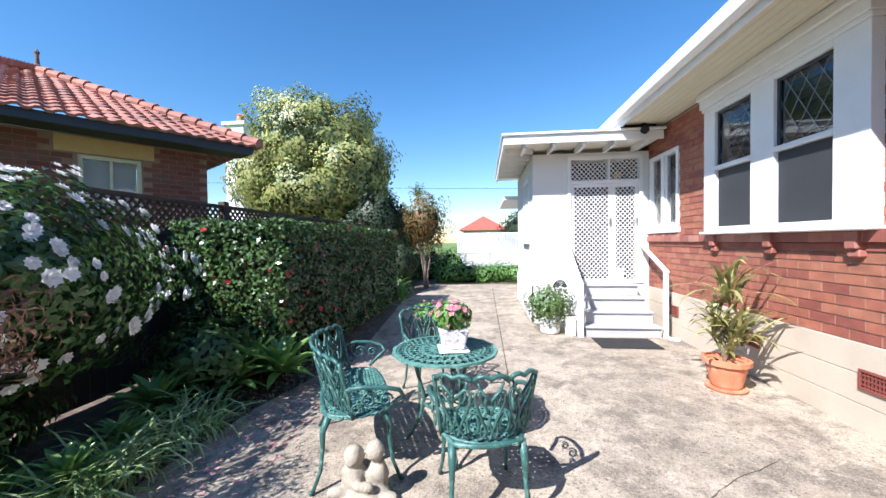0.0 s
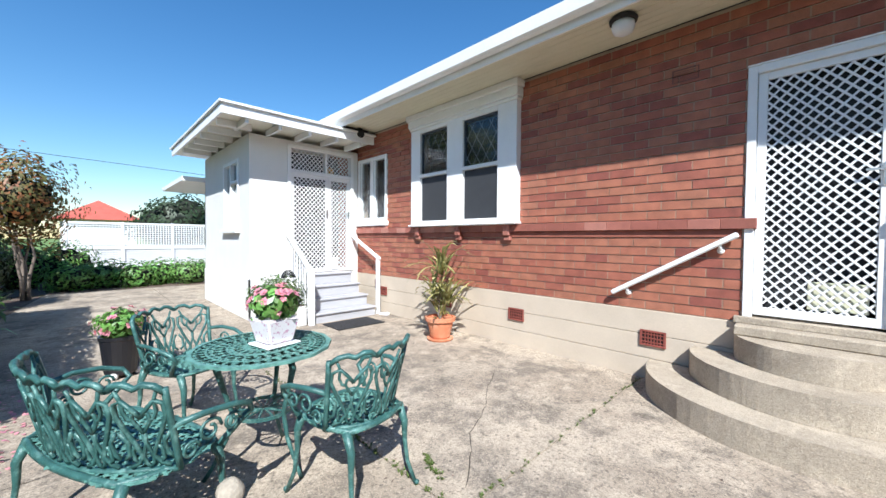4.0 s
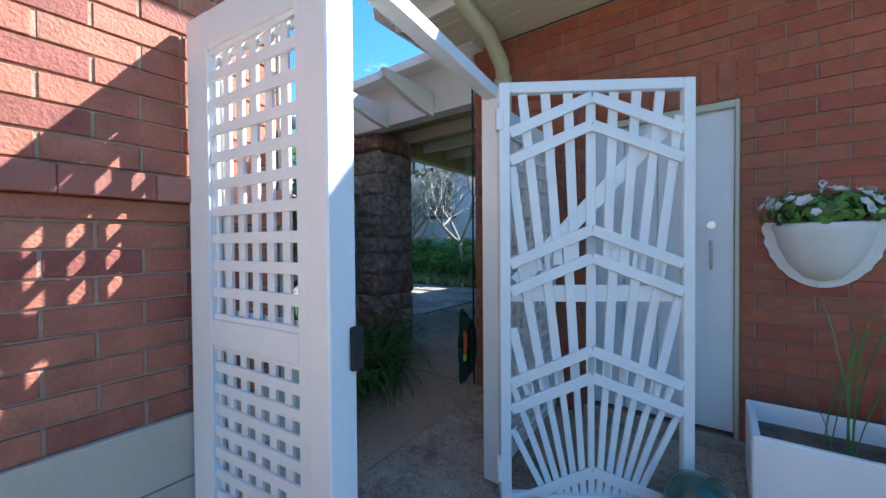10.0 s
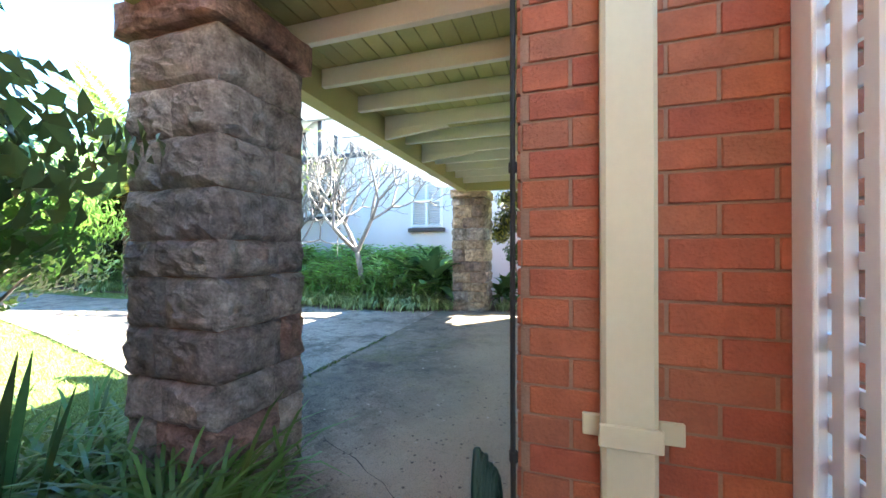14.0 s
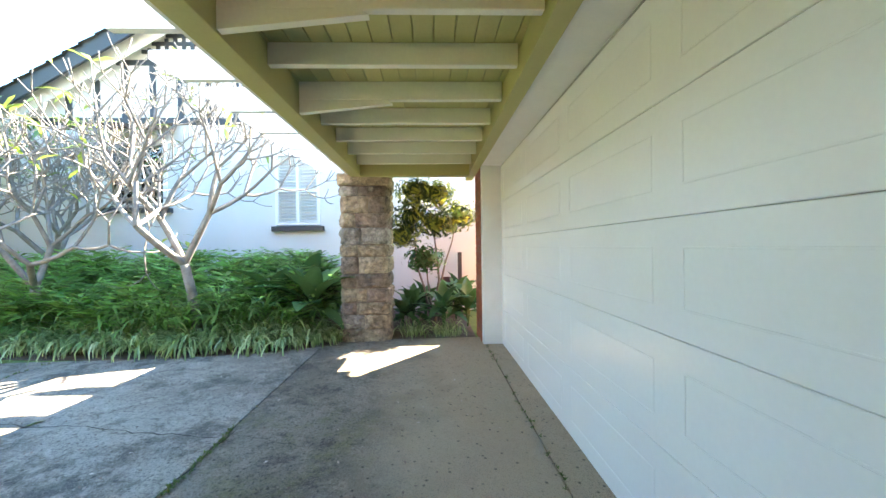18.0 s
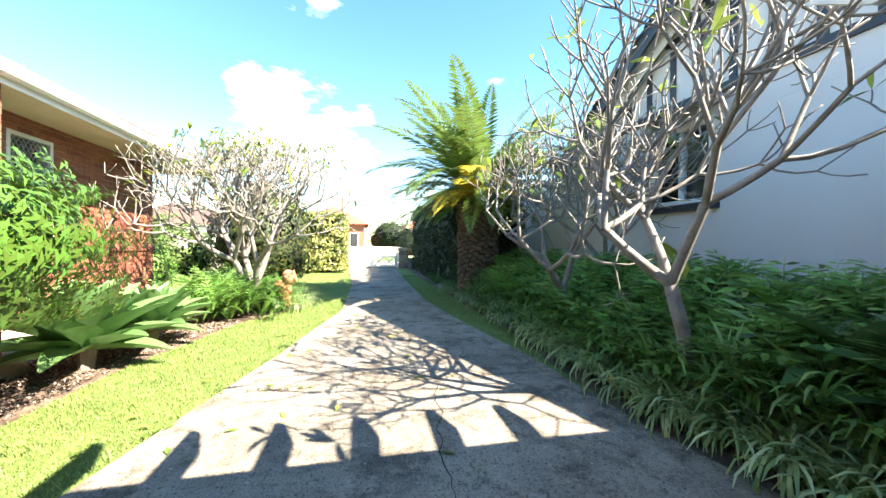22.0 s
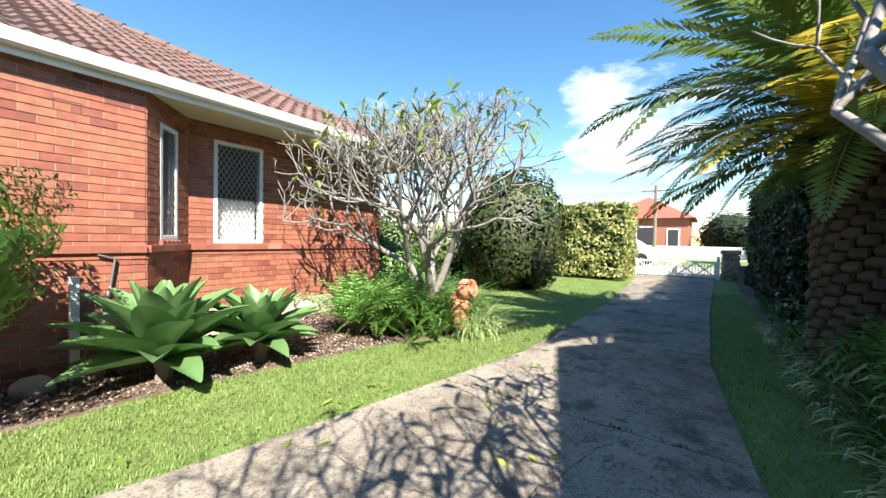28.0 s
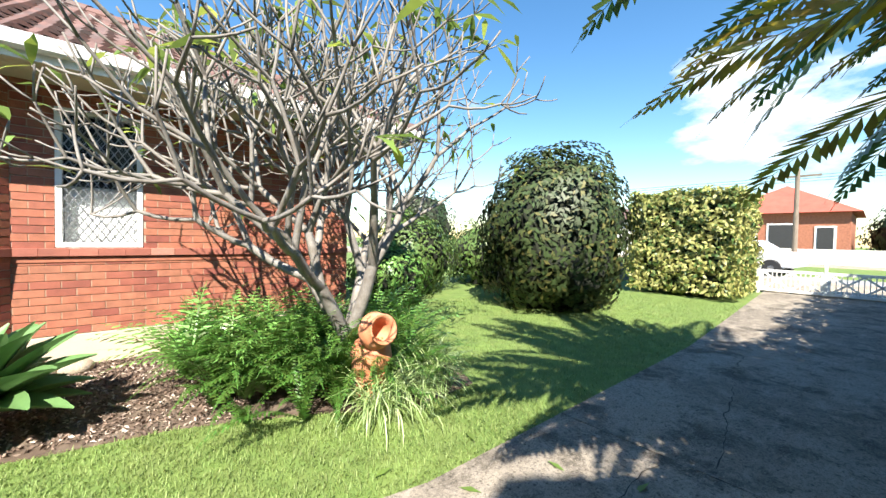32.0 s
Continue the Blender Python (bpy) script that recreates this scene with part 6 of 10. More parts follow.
boxes("sash", [(4.45, -0.06, 1.06, 4.508, 0.0, 2.08), (3.61, -0.06, 1.06, 4.45, 0.0, 1.12), (3.61, -0.06, 2.02, 4.45, 0.0, 2.08), (3.61, -0.06, 1.56, 4.45, 0.0, 1.60), (3.99, -0.06, 1.12, 4.04, 0.0, 2.02)], WHITE, gwin)
pane("pane", 3.61, 1.12, 4.45, 1.56, -0.03, gwin, RIPPLE)
pane("pane", 3.61, 1.60, 4.45, 2.02, -0.03, gwin, RIPPLE)
boxes("room_back", [(3.5, -0.24, 1.0, 4.6, -0.22, 2.14)], DARK_IN, gwin)
boxes("window_sill", [(3.5, -0.05, 0.93, 4.62, 0.05, 0.997)], STEP, gwin, "grey sill")
boxes("sill_block", [(3.5, -0.02, 0.78, 4.62, 0.012, 0.925)], PLINTH, gwin)
for u0, u1, zz in ((5.16, 6.12, 2.115), (3.48, 4.64, 2.145)):
    n = int((u1 - u0) / 0.086)
    for k in range(n):
        bm = bmesh.new()
        box(bm, u0 + k * 0.086 + 0.004, -0.02, zz, u0 + (k + 1) * 0.086 - 0.004, 0.010, zz + 0.235, 0.003)
        part("soldier_brick", bm, BRICK_BRIGHT, garage_north)

hb = thing("wall_planter", "white half-round plaster wall pot of white flowers", "wall planter", GN @ Matrix.Translation((4.90, 0, 1.39)))
bm = bmesh.new()
rows = [(0.19, 0.0), (0.20, -0.02), (0.185, -0.05), (0.17, -0.12), (0.13, -0.21), (0.07, -0.28), (0.01, -0.30)]
grid = [[bm.verts.new((r * math.cos(math.pi * k / 20), 0.012 + r * math.sin(math.pi * k / 20) * 0.95, z)) for k in range(21)] for r, z in rows]
for g0, g1 in zip(grid, grid[1:]):
    for k in range(20):
        bm.faces.new((g0[k], g0[k + 1], g1[k + 1], g1[k]))
inner = [bm.verts.new((0.16 * math.cos(math.pi * k / 20), 0.012 + 0.16 * math.sin(math.pi * k / 20), 0.0)) for k in range(21)]
for k in range(20):
    bm.faces.new((inner[k], inner[k + 1], grid[0][k + 1], grid[0][k]))
part("bowl", bm, WHITE_WALL, hb, shade=True)
bm = bmesh.new()
out = []
for k in range(41):
    a = -math.pi * k / 40
    e = 0.225 + 0.014 * abs(math.sin(k * 1.1))
    out.append((e * math.cos(a), (0.34 if True else 0) * math.sin(a) + 0.01))
vs = [[bm.verts.new((x, y, z)) for x, z in out] for y in (0.002, 0.03)]
bm.faces.new(vs[0])
bm.faces.new(vs[1][::-1])
for k in range(41):
    j = (k + 1) % 41
    bm.faces.new((vs[0][k], vs[1][k], vs[1][j], vs[0][j]))
bmesh.ops.recalc_face_normals(bm, faces=bm.faces[:])
part("back_plate", bm, WHITE_WALL, hb, "scalloped plaster back")
bm = bmesh.new()
tube(bm, [(0, 0.02, 0.0), (0.01, 0.012, 0.12), (0.0, 0.02, 0.19), (-0.015, 0.02, 0.205), (0.0, 0.02, 0.22), (0.015, 0.02, 0.205), (0.0, 0.02, 0.19)], 0.006, 6)
part("hook", bm, WHITE, hb)
bm = bmesh.new()
box(bm, -0.15, 0.03, -0.03, 0.15, 0.14, -0.01, 0.01)
part("soil", bm, SOIL, hb)

tr = thing("trough_planter", "long white rendered trough of sedge on brick feet", "planter", pose(0.35, -4.11, 0, 0, 0, 0))
x0, x1, ya, yb, za, zb = -1.3, 0.86, -0.09, 0.37, 0.14, 0.48
tw = 0.03
boxes("wall", [(x0, yb - tw, za, x1, yb, zb)], WHITE, tr, bevel=0.005)
boxes("wall", [(x0, ya, za, x1, ya + tw, zb)], WHITE, tr, bevel=0.005)
for u in (x0, -0.5, 0.29, x1 - tw):
    boxes("end_wall", [(u, ya + tw, za, u + tw, yb - tw, zb)], WHITE, tr, bevel=0.004)
boxes("base", [(x0 + tw, ya + tw, za, x1 - tw, yb - tw, za + 0.03)], WHITE, tr)
boxes("liner", [(a + tw, ya + tw, za + 0.03, b, yb - tw, zb - 0.09) for a, b in ((x0, -0.5), (-0.5, 0.29), (0.29, x1 - tw))], SOIL, tr, "dark wet soil")
for k, (bx, n) in enumerate(((0.62, 2), (-0.95, 2))):
    for j in range(n):
        b = boxes("brick_foot", [(bx - 0.055, 0.08, FZ + j * 0.055, bx + 0.055, 0.31, FZ + 0.053 + j * 0.055)], BRICK_OLD, bevel=0.004, at=pose(0.35, -4.11, 0))
        tagged(b, "old brick propping up the white trough", "brick", group="trough bricks")
bm = bmesh.new()
lathe(bm, [(0.001, 0.0), (0.08, 0.010), (0.128, 0.06), (0.146, 0.14), (0.132, 0.21), (0.09, 0.262), (0.035, 0.284), (0.001, 0.287)], 32)
GREEN_GLAZE = mat("green_glaze", (0.008, 0.07, 0.055), 0.18, var=0.2, scale=8, fine=60, bump=0.05, coat=0.6)
tagged(part("glazed_ball", bm, GREEN_GLAZE, shade=True, at=pose(1.38, -3.60, FZ)), "dark green glazed ceramic ball by the gate", "garden ornament")
bm = bmesh.new()
lathe(bm, [(0.001, 0.0), (0.12, 0.0), (0.135, 0.03), (0.13, 0.055), (0.10, 0.06), (0.001, 0.05)], 20, wobble=lambda a, z: 0.06 * math.sin(3 * a + 1))
tagged(part("stone_dish", bm, STONE_MATS[0], at=pose(0.74, -3.78, FZ) @ Matrix.Diagonal((1.3, 0.8, 1, 1))), "low rough stone dish on the paving", "garden ornament")

# concrete pot of white busy-lizzies is planted further down; downpipes here
dp = thing("downpipe", "cream fluted metal downpipe on the garage corner", "downpipe")
boxes("pipe", [(2.63, GY + 0.012, 0.12, 2.765, GY + 0.07, 2.62)], CREAM, dp, bevel=0.012)
for z in (0.84,):
    boxes("strap", [(2.56, GY + 0.008, z - 0.03, 2.62, GY + 0.022, z + 0.03), (2.75, GY + 0.008, z - 0.03, 2.81, GY + 0.022, z + 0.03), (2.622, GY + 0.07, z - 0.03, 2.773, GY + 0.082, z + 0.03)], CREAM, dp, bevel=0.003)
bm = bmesh.new()
tube(bm, [(2.698, GY + 0.045, 2.60), (2.695, GY + 0.06, 2.70), (2.685, GY + 0.30, 2.84), (2.685, GY + 0.62, 2.90), (2.685, GY + 0.70, 2.97)], [0.055, 0.06, 0.055, 0.055, 0.06], 10)
part("swan_neck", bm, CREAM, dp, shade=True)
cd = thing("conduit", "thin dark conduit clipped up the brick corner", "conduit")
bm = bmesh.new()
tube(bm, [(GX + 0.02, GY + 0.02, 0.1), (GX + 0.022, GY + 0.02, 0.9), (GX + 0.02, GY + 0.021, 1.9), (GX + 0.02, GY + 0.02, 2.7)], 0.008, 8)
part("pipe", bm, RUBBER, cd)
for z in (0.7, 1.55):
    bm = bmesh.new()
    tube(bm, [(GX + 0.02, GY + 0.02, z), (GX + 0.02, GY + 0.02, z + 0.03)], 0.013, 8)
    part("clip", bm, RUBBER, cd)
bm = bmesh.new()
tube(bm, [(3.08, -3.35, 3.34), (3.07, -3.36, 3.2), (3.02, -3.42, 3.07), (2.98, -3.52, 3.02), (3.02, -3.66, 3.01)], 0.014, 8)
tagged(part("power_cable", bm, RUBBER), "black cable looping from eave to garage", "cable")
hs = thing("garden_hose", "dark green garden hose hung in loops at the brick pier", "garden hose", pose(3.06, -4.42, 0))
for k in range(7):
    bm = bmesh.new()
    rr = random.Random(k)
    o = 0.012 * k - 0.03
    pts = []
    for j in range(25):
        a = 2 * math.pi * j / 24
        pts.append((0.02 + o * 0.6, 0.085 * math.cos(a) * (1 - 0.07 * k) + rr.uniform(-0.012, 0.012) + o, 0.40 + rr.uniform(-0.008, 0.008) + 0.27 * math.sin(a) * (0.8 + 0.07 * k)))
    tube(bm, pts, 0.011, 6)
    part("loop", bm, MATS.get("hose") or mat("hose", (0.015, 0.05, 0.035), 0.5, var=0.1, bump=0.05), hs, shade=True)
bm = bmesh.new()
tube(bm, [(-0.0, 0.07, 0.55), (-0.02, 0.09, 0.45), (-0.02, 0.10, 0.36)], [0.014, 0.018, 0.012], 8)
part("nozzle", bm, mat("orange_plastic", (0.75, 0.13, 0.04), 0.4, var=0.05, bump=0), hs, "orange plastic hose nozzle")
bm = bmesh.new()
tube(bm, [(-0.02, 0.10, 0.36), (-0.02, 0.105, 0.31)], [0.016, 0.016], 8)
part("connector", bm, mat("lime_plastic", (0.35, 0.65, 0.05), 0.4, var=0.05, bump=0), hs, "lime green connector")
# brown drain fitting and pipe at the house corner
hp = thing("corner_pipe", "grey-green square downpipe at the house corner", "downpipe")
boxes("pipe", [(2.90, -2.68, 0.12, 2.98, -2.615, 3.25)], mat("sage_paint", (0.40, 0.43, 0.36), 0.5, var=0.06, bump=0.05), hp, bevel=0.006)
boxes("boot", [(2.895, -2.71, 0.0, 3.0, -2.612, 0.9)], CREAM, hp, bevel=0.012)

# garage door
gdoor = thing("garage_door", "wide white sectional garage door with pressed panels", "garage door")
SHADOW_GAP_GREY = mat("grey_seal", (0.42, 0.42, 0.41), 0.6, var=0.08, bump=0.05)
GLOSS = mat("white_gloss_panel", (0.80, 0.81, 0.82), 0.22, var=0.03, scale=2, fine=40, bump=0.03)
zs = [0.16, 0.63, 1.10, 1.57, 2.04, 2.512]
boxes("backing", [(2.60, -9.84, 0.16, 2.64, -5.25, 2.515)], GLOSS, gdoor, bevel=0)
for a, b in zip(zs, zs[1:]):
    sec = boxes("section", [(2.65, -9.84, a + 0.001, 2.70, -5.25, b - 0.001)], GLOSS, gdoor, bevel=0.0035)
    for k in range(4):
        y0, y1 = -9.68 + k * 1.115, -9.68 + k * 1.115 + 0.93
        bm = bmesh.new()
        for p, q, c, d in ((y0, y1, a + 0.115, a + 0.123), (y0, y1, b - 0.123, b - 0.115), (y0, y0 + 0.008, a + 0.123, b - 0.123), (y1 - 0.008, y1, a + 0.123, b - 0.123)):
            box(bm, 2.698, p, c, 2.7022, q, d, 0.001)
        part("pressing", bm, GLOSS, sec, "raised rim of a pressed panel")
# thin grey strip painted as the shadow line between door and head
boxes("top_seal", [(2.69, -9.84, 2.514, 2.703, -5.25, 2.5245)], SHADOW_GAP_GREY, gdoor, "grey strip for the shadow gap above the door")
boxes("seal", [(2.63, -9.84, 0.145, 2.69, -5.25, 0.162)], RUBBER, gdoor)
gj = thing("garage_jamb", "white timber garage door jamb", "door jamb", kind="structure")
boxes("jamb", [(2.6, -9.97, 0.13, 2.955, -9.845, 2.55)], WHITE, gj)
boxes("jamb", [(2.6, -5.249, 0.13, 2.72, -5.243, 2.55)], WHITE, gj)
boxes("head", [(2.60, -9.845, 2.525, 2.97, -5.243, 2.549)], WHITE, gj)
# ---- plants ----
def leafmat(name, col, rough=0.45, tr=0.25, island=0.3, hue=0.02, col2=None, lo=0.5, hi=0.9, var=0.15):
    return mat(name, col, rough, var=var, scale=3, fine=40, bump=0, island=island, hue=hue, col2=col2, mix_scale=0, mix_lo=lo, mix_hi=hi, translucent=tr)


L_CAMELLIA = leafmat("camellia_leaf", (0.065, 0.115, 0.035), 0.25, 0.12)
L_WHITECAM = leafmat("dark_leaf", (0.085, 0.15, 0.05), 0.24, 0.2)
L_BRIGHT = leafmat("bright_strap_leaf", (0.18, 0.32, 0.085), 0.30, 0.3, island=0.5)
L_STRAP = leafmat("deep_strap_leaf", (0.10, 0.205, 0.045), 0.33, 0.3)
L_FERN = leafmat("fern_leaf", (0.20, 0.37, 0.095), 0.28, 0.38, island=0.65)
L_FERN_LIT = leafmat("light_fern_leaf", (0.085, 0.18, 0.035), 0.36, 0.3)
L_SPIDER = leafmat("variegated_strap_leaf", (0.25, 0.38, 0.13), 0.36, 0.28, col2=(0.50, 0.56, 0.30), lo=0.45, hi=0.9)
L_VARIEG = leafmat("variegated_leaf", (0.47, 0.48, 0.17), 0.45, 0.25, col2=(0.09, 0.14, 0.04), lo=0.62, hi=0.76)
L_OLIVE = leafmat("olive_leaf", (0.125, 0.20, 0.06), 0.36, 0.3)
L_SHRUB = leafmat("fresh_shrub_leaf", (0.09, 0.19, 0.035), 0.34, 0.2)
L_DARKTREE = leafmat("dark_tree_leaf", (0.028, 0.05, 0.018), 0.5, 0.15)
L_MAGNOLIA = leafmat("magnolia_leaf", (0.045, 0.075, 0.025), 0.52, 0.12, col2=(0.12, 0.10, 0.035), lo=0.7, hi=1.0)
L_AUTUMN = leafmat("autumn_leaf", (0.16, 0.15, 0.045), 0.5, 0.3, col2=(0.24, 0.07, 0.03), lo=0.55, hi=0.8)
L_MAPLE = leafmat("bronze_maple_leaf", (0.15, 0.075, 0.05), 0.55, 0.3)
L_CROTON = leafmat("croton_leaf", (0.07, 0.11, 0.03), 0.35, 0.2, col2=(0.34, 0.34, 0.06), lo=0.55, hi=0.85)
L_BIG = leafmat("broad_dark_leaf", (0.085, 0.175, 0.065), 0.26, 0.2, island=0.5)
L_FRANGI = leafmat("frangipani_leaf", (0.17, 0.27, 0.06), 0.4, 0.35, col2=(0.42, 0.45, 0.08), lo=0.6, hi=0.95)
L_PALM = leafmat("palm_leaf", (0.14, 0.215, 0.055), 0.38, 0.38)
L_PALM_OLD = leafmat("yellow_palm_leaf", (0.55, 0.42, 0.06), 0.5, 0.3)
L_GRASS = leafmat("grass_blade", (0.21, 0.30, 0.085), 0.6, 0.35, col2=(0.31, 0.35, 0.13), lo=0.7, hi=1.0)
L_AGAVE = leafmat("agave_leaf", (0.105, 0.22, 0.075), 0.42, 0.2, island=0.15, col2=(0.16, 0.28, 0.11), lo=0.2, hi=0.9)
L_CORDY = leafmat("cordyline_leaf", (0.22, 0.24, 0.08), 0.45, 0.3, col2=(0.42, 0.36, 0.16), lo=0.35, hi=0.8)
F_WHITE = leafmat("white_petal", (0.85, 0.83, 0.80), 0.6, 0.3, island=0.05, hue=0.0)
F_RED = leafmat("crimson_petal", (0.55, 0.035, 0.06), 0.5, 0.25, island=0.2)
F_PINK = leafmat("pink_petal", (0.75, 0.32, 0.38), 0.5, 0.3, island=0.2)
BARK = mat("grey_bark", (0.20, 0.16, 0.13), 0.9, var=0.3, scale=6, fine=40, bump=0.6, stretch=(1, 1, 0.35))
BARK_PALE = mat("pale_frangipani_bark", (0.235, 0.22, 0.205), 0.7, var=0.25, scale=8, fine=50, bump=0.35, col2=(0.16, 0.14, 0.12), mix_scale=7)
BARK_DARK = mat("dark_bark", (0.065, 0.05, 0.042), 0.9, var=0.3, scale=6, fine=40, bump=0.6)
# Near-black filler for crowns: blocks light and paints the shade between leaves
CROWN_SHADE = mat("shaded_twigs", (0.014, 0.018, 0.010), 0.95, var=0.3, bump=0.4)


def flowers(name, centres, normals, size, m, parent, label="", petals=7, seed=3):
    """Open flowers, each of several cupped petals, in one mesh."""
    rng = np.random.default_rng(seed)
    verts, faces = [], []
    for c, n in zip(centres, normals):
        n = Vector(n).normalized()
        u = n.orthogonal().normalized()
        v = n.cross(u)
        c = Vector(c)
        s = size * rng.uniform(0.7, 1.2)
        for ring, (k0, rad, lift) in enumerate(((petals, 0.5, 0.12), (max(3, petals - 2), 0.3, 0.28))):
            for k in range(k0):
                a = 2 * math.pi * (k + ring * 0.5) / k0 + rng.uniform(-0.2, 0.2)
                d = u * math.cos(a) + v * math.sin(a)
                e = n.cross(d)
                i = len(verts)
                verts += [c, c + (d * rad * 0.55 + e * rad * 0.5 + n * lift * 0.5) * s, c + (d * rad * 1.05 + n * lift * 1.0) * s, c + (d * rad * 0.55 - e * rad * 0.5 + n * lift * 0.5) * s]
                faces.append((i, i + 1, i + 2, i + 3))
    return raw(name, verts, faces, m, parent, label, kind="stuff")


def box_points(n, x0, y0, z0, x1, y1, z1, seed, depth=0.16, bump=0.05, faces="nsewt"):
    """Places on the clipped faces of a hedge, with the way that each face looks."""
    rng = np.random.default_rng(seed)
    areas = {"w": (y1 - y0) * (z1 - z0), "e": (y1 - y0) * (z1 - z0), "s": (x1 - x0) * (z1 - z0), "n": (x1 - x0) * (z1 - z0), "t": (x1 - x0) * (y1 - y0)}
    tot = sum(areas[f] for f in faces)
    P, N = [], []
    for f in faces:
        k = int(n * areas[f] / tot)
        a, b, dd = rng.random(k), rng.random(k), depth * rng.random(k) ** 1.6
        X, Y, Z = x0 + (x1 - x0) * a, y0 + (y1 - y0) * a, z0 + (z1 - z0) * b
        if f in "we":
            p = np.stack([np.full(k, x0 if f == "w" else x1), Y, Z], 1)
            nn = (-1, 0, 0.2) if f == "w" else (1, 0, 0.2)
        elif f in "sn":
            p = np.stack([X, np.full(k, y0 if f == "s" else y1), Z], 1)
            nn = (0, -1, 0.2) if f == "s" else (0, 1, 0.2)
        else:
            p = np.stack([X, y0 + (y1 - y0) * b, np.full(k, z1)], 1)
            nn = (0, 0, 1)
        w = np.array([noise.noise(Vector(q) * 2.3) for q in p]) * bump
        p = p + np.asarray(nn)[None] * (w - dd)[:, None]
        P.append(p)
        N.append(np.tile(nn, (k, 1)))
    return np.concatenate(P), np.concatenate(N).astype(float)


def fronds(name, roots, m, length, parent=None, label="", seed=1, per=1, pairs=9, pinna=0.28, arch=1.0, tilt=(0.1, 0.9), kind="", width=0.10, dirs=None, lift=None, hang=0.15):
    """Feathered fronds: an arching rib with pairs of leaflets on both sides."""
    rng = np.random.default_rng(seed)
    roots = np.repeat(np.asarray(roots, float), per, 0)
    n = len(roots)
    ang = rng.random(n) * 2 * np.pi if dirs is None else np.asarray(dirs, float)
    out = np.stack([np.cos(ang), np.sin(ang), 0 * ang], 1)
    side = np.stack([-np.sin(ang), np.cos(ang), 0 * ang], 1)
    up = np.array([0.0, 0.0, 1.0])
    ln = np.asarray(length) * (0.7 + 0.5 * rng.random(n))
    a = np.pi / 2 - (tilt[0] + (tilt[1] - tilt[0]) * rng.random(n)) if lift is None else np.asarray(lift, float)
    ar = arch * (0.7 + 0.6 * rng.random(n))
    V, F = [], []
    pos = roots.copy()
    total = 0

    def quad(p0, p1, p2, p3):
        nonlocal total
        V.append(np.stack([p0, p1, p2, p3], 1).reshape(-1, 3))
        F.append(total + np.arange(4 * n).reshape(n, 4))
        total += 4 * n

    for k in range(pairs + 2):
        t = k / (pairs + 1)
        d = out * np.cos(a)[:, None] + up * np.sin(a)[:, None]
        stepv = d * (ln / (pairs + 1))[:, None]
        rib = (0.012 * (1 - t) + 0.003) * np.minimum(1, ln)[:, None]
        quad(pos + side * rib, pos - side * rib, pos + stepv - side * rib * 0.8, pos + stepv + side * rib * 0.8)
        if k >= 1:
            pl = ln * pinna * np.sin(np.pi * min(1, 0.16 + 0.84 * t)) ** 0.8 * (1 if t < 0.97 else 0.7)
            for sg in (1, -1):
                j = rng.uniform(-0.1, 0.1, n)[:, None]
                pd = side * sg * 0.85 + d * (0.5 + j) - up * (hang + rng.uniform(0, 0.15, n)[:, None])
                pd /= np.linalg.norm(pd, axis=1)[:, None]
                w = d * (ln * width * 0.5)[:, None] * 0.55
                tip = pos + pd * pl[:, None]
                quad(pos - w * 0.6, pos + pd * (pl * 0.45)[:, None] - w, tip, pos + pd * (pl * 0.45)[:, None] + w)
        pos = pos + stepv
        a = a - ar / (pairs + 1) * (0.6 + 0.8 * t)
    v, f = np.concatenate(V), np.concatenate(F)
    me = bpy.data.meshes.new(name)
    me.vertices.add(len(v))
    me.vertices.foreach_set("co", v.ravel())
    me.loops.add(f.size)
    me.loops.foreach_set("vertex_index", f.ravel().astype(np.int32))
    me.polygons.add(len(f))
    me.polygons.foreach_set("loop_start", np.arange(0, f.size, 4, dtype=np.int32))
    me.polygons.foreach_set("loop_total", np.full(len(f), 4, dtype=np.int32))
    me.materials.append(m)
    me.update(calc_edges=True)
    ob = new(name, me)
    if parent is not None:
        ob.parent = parent
    return tagged(ob, label=label, kind=kind)


def stems(name, base, tips, m, parent, r0=0.03, seed=1, wig=0.08):
    """Several bending stems from one base."""
    rng = random.Random(seed)
    bm = bmesh.new()
    for t in tips:
        a, b = Vector(base), Vector(t)
        a = a + Vector((rng.uniform(-0.06, 0.06), rng.uniform(-0.06, 0.06), 0))
        pts = [a.lerp(b, k / 5) + Vector((rng.uniform(-wig, wig), rng.uniform(-wig, wig), 0)) * math.sin(math.pi * k / 5) for k in range(6)]
        tube(bm, pts, [r0 * (1 - 0.75 * k / 5) for k in range(6)], 7)
    return part(name, bm, m, parent, shade=True)


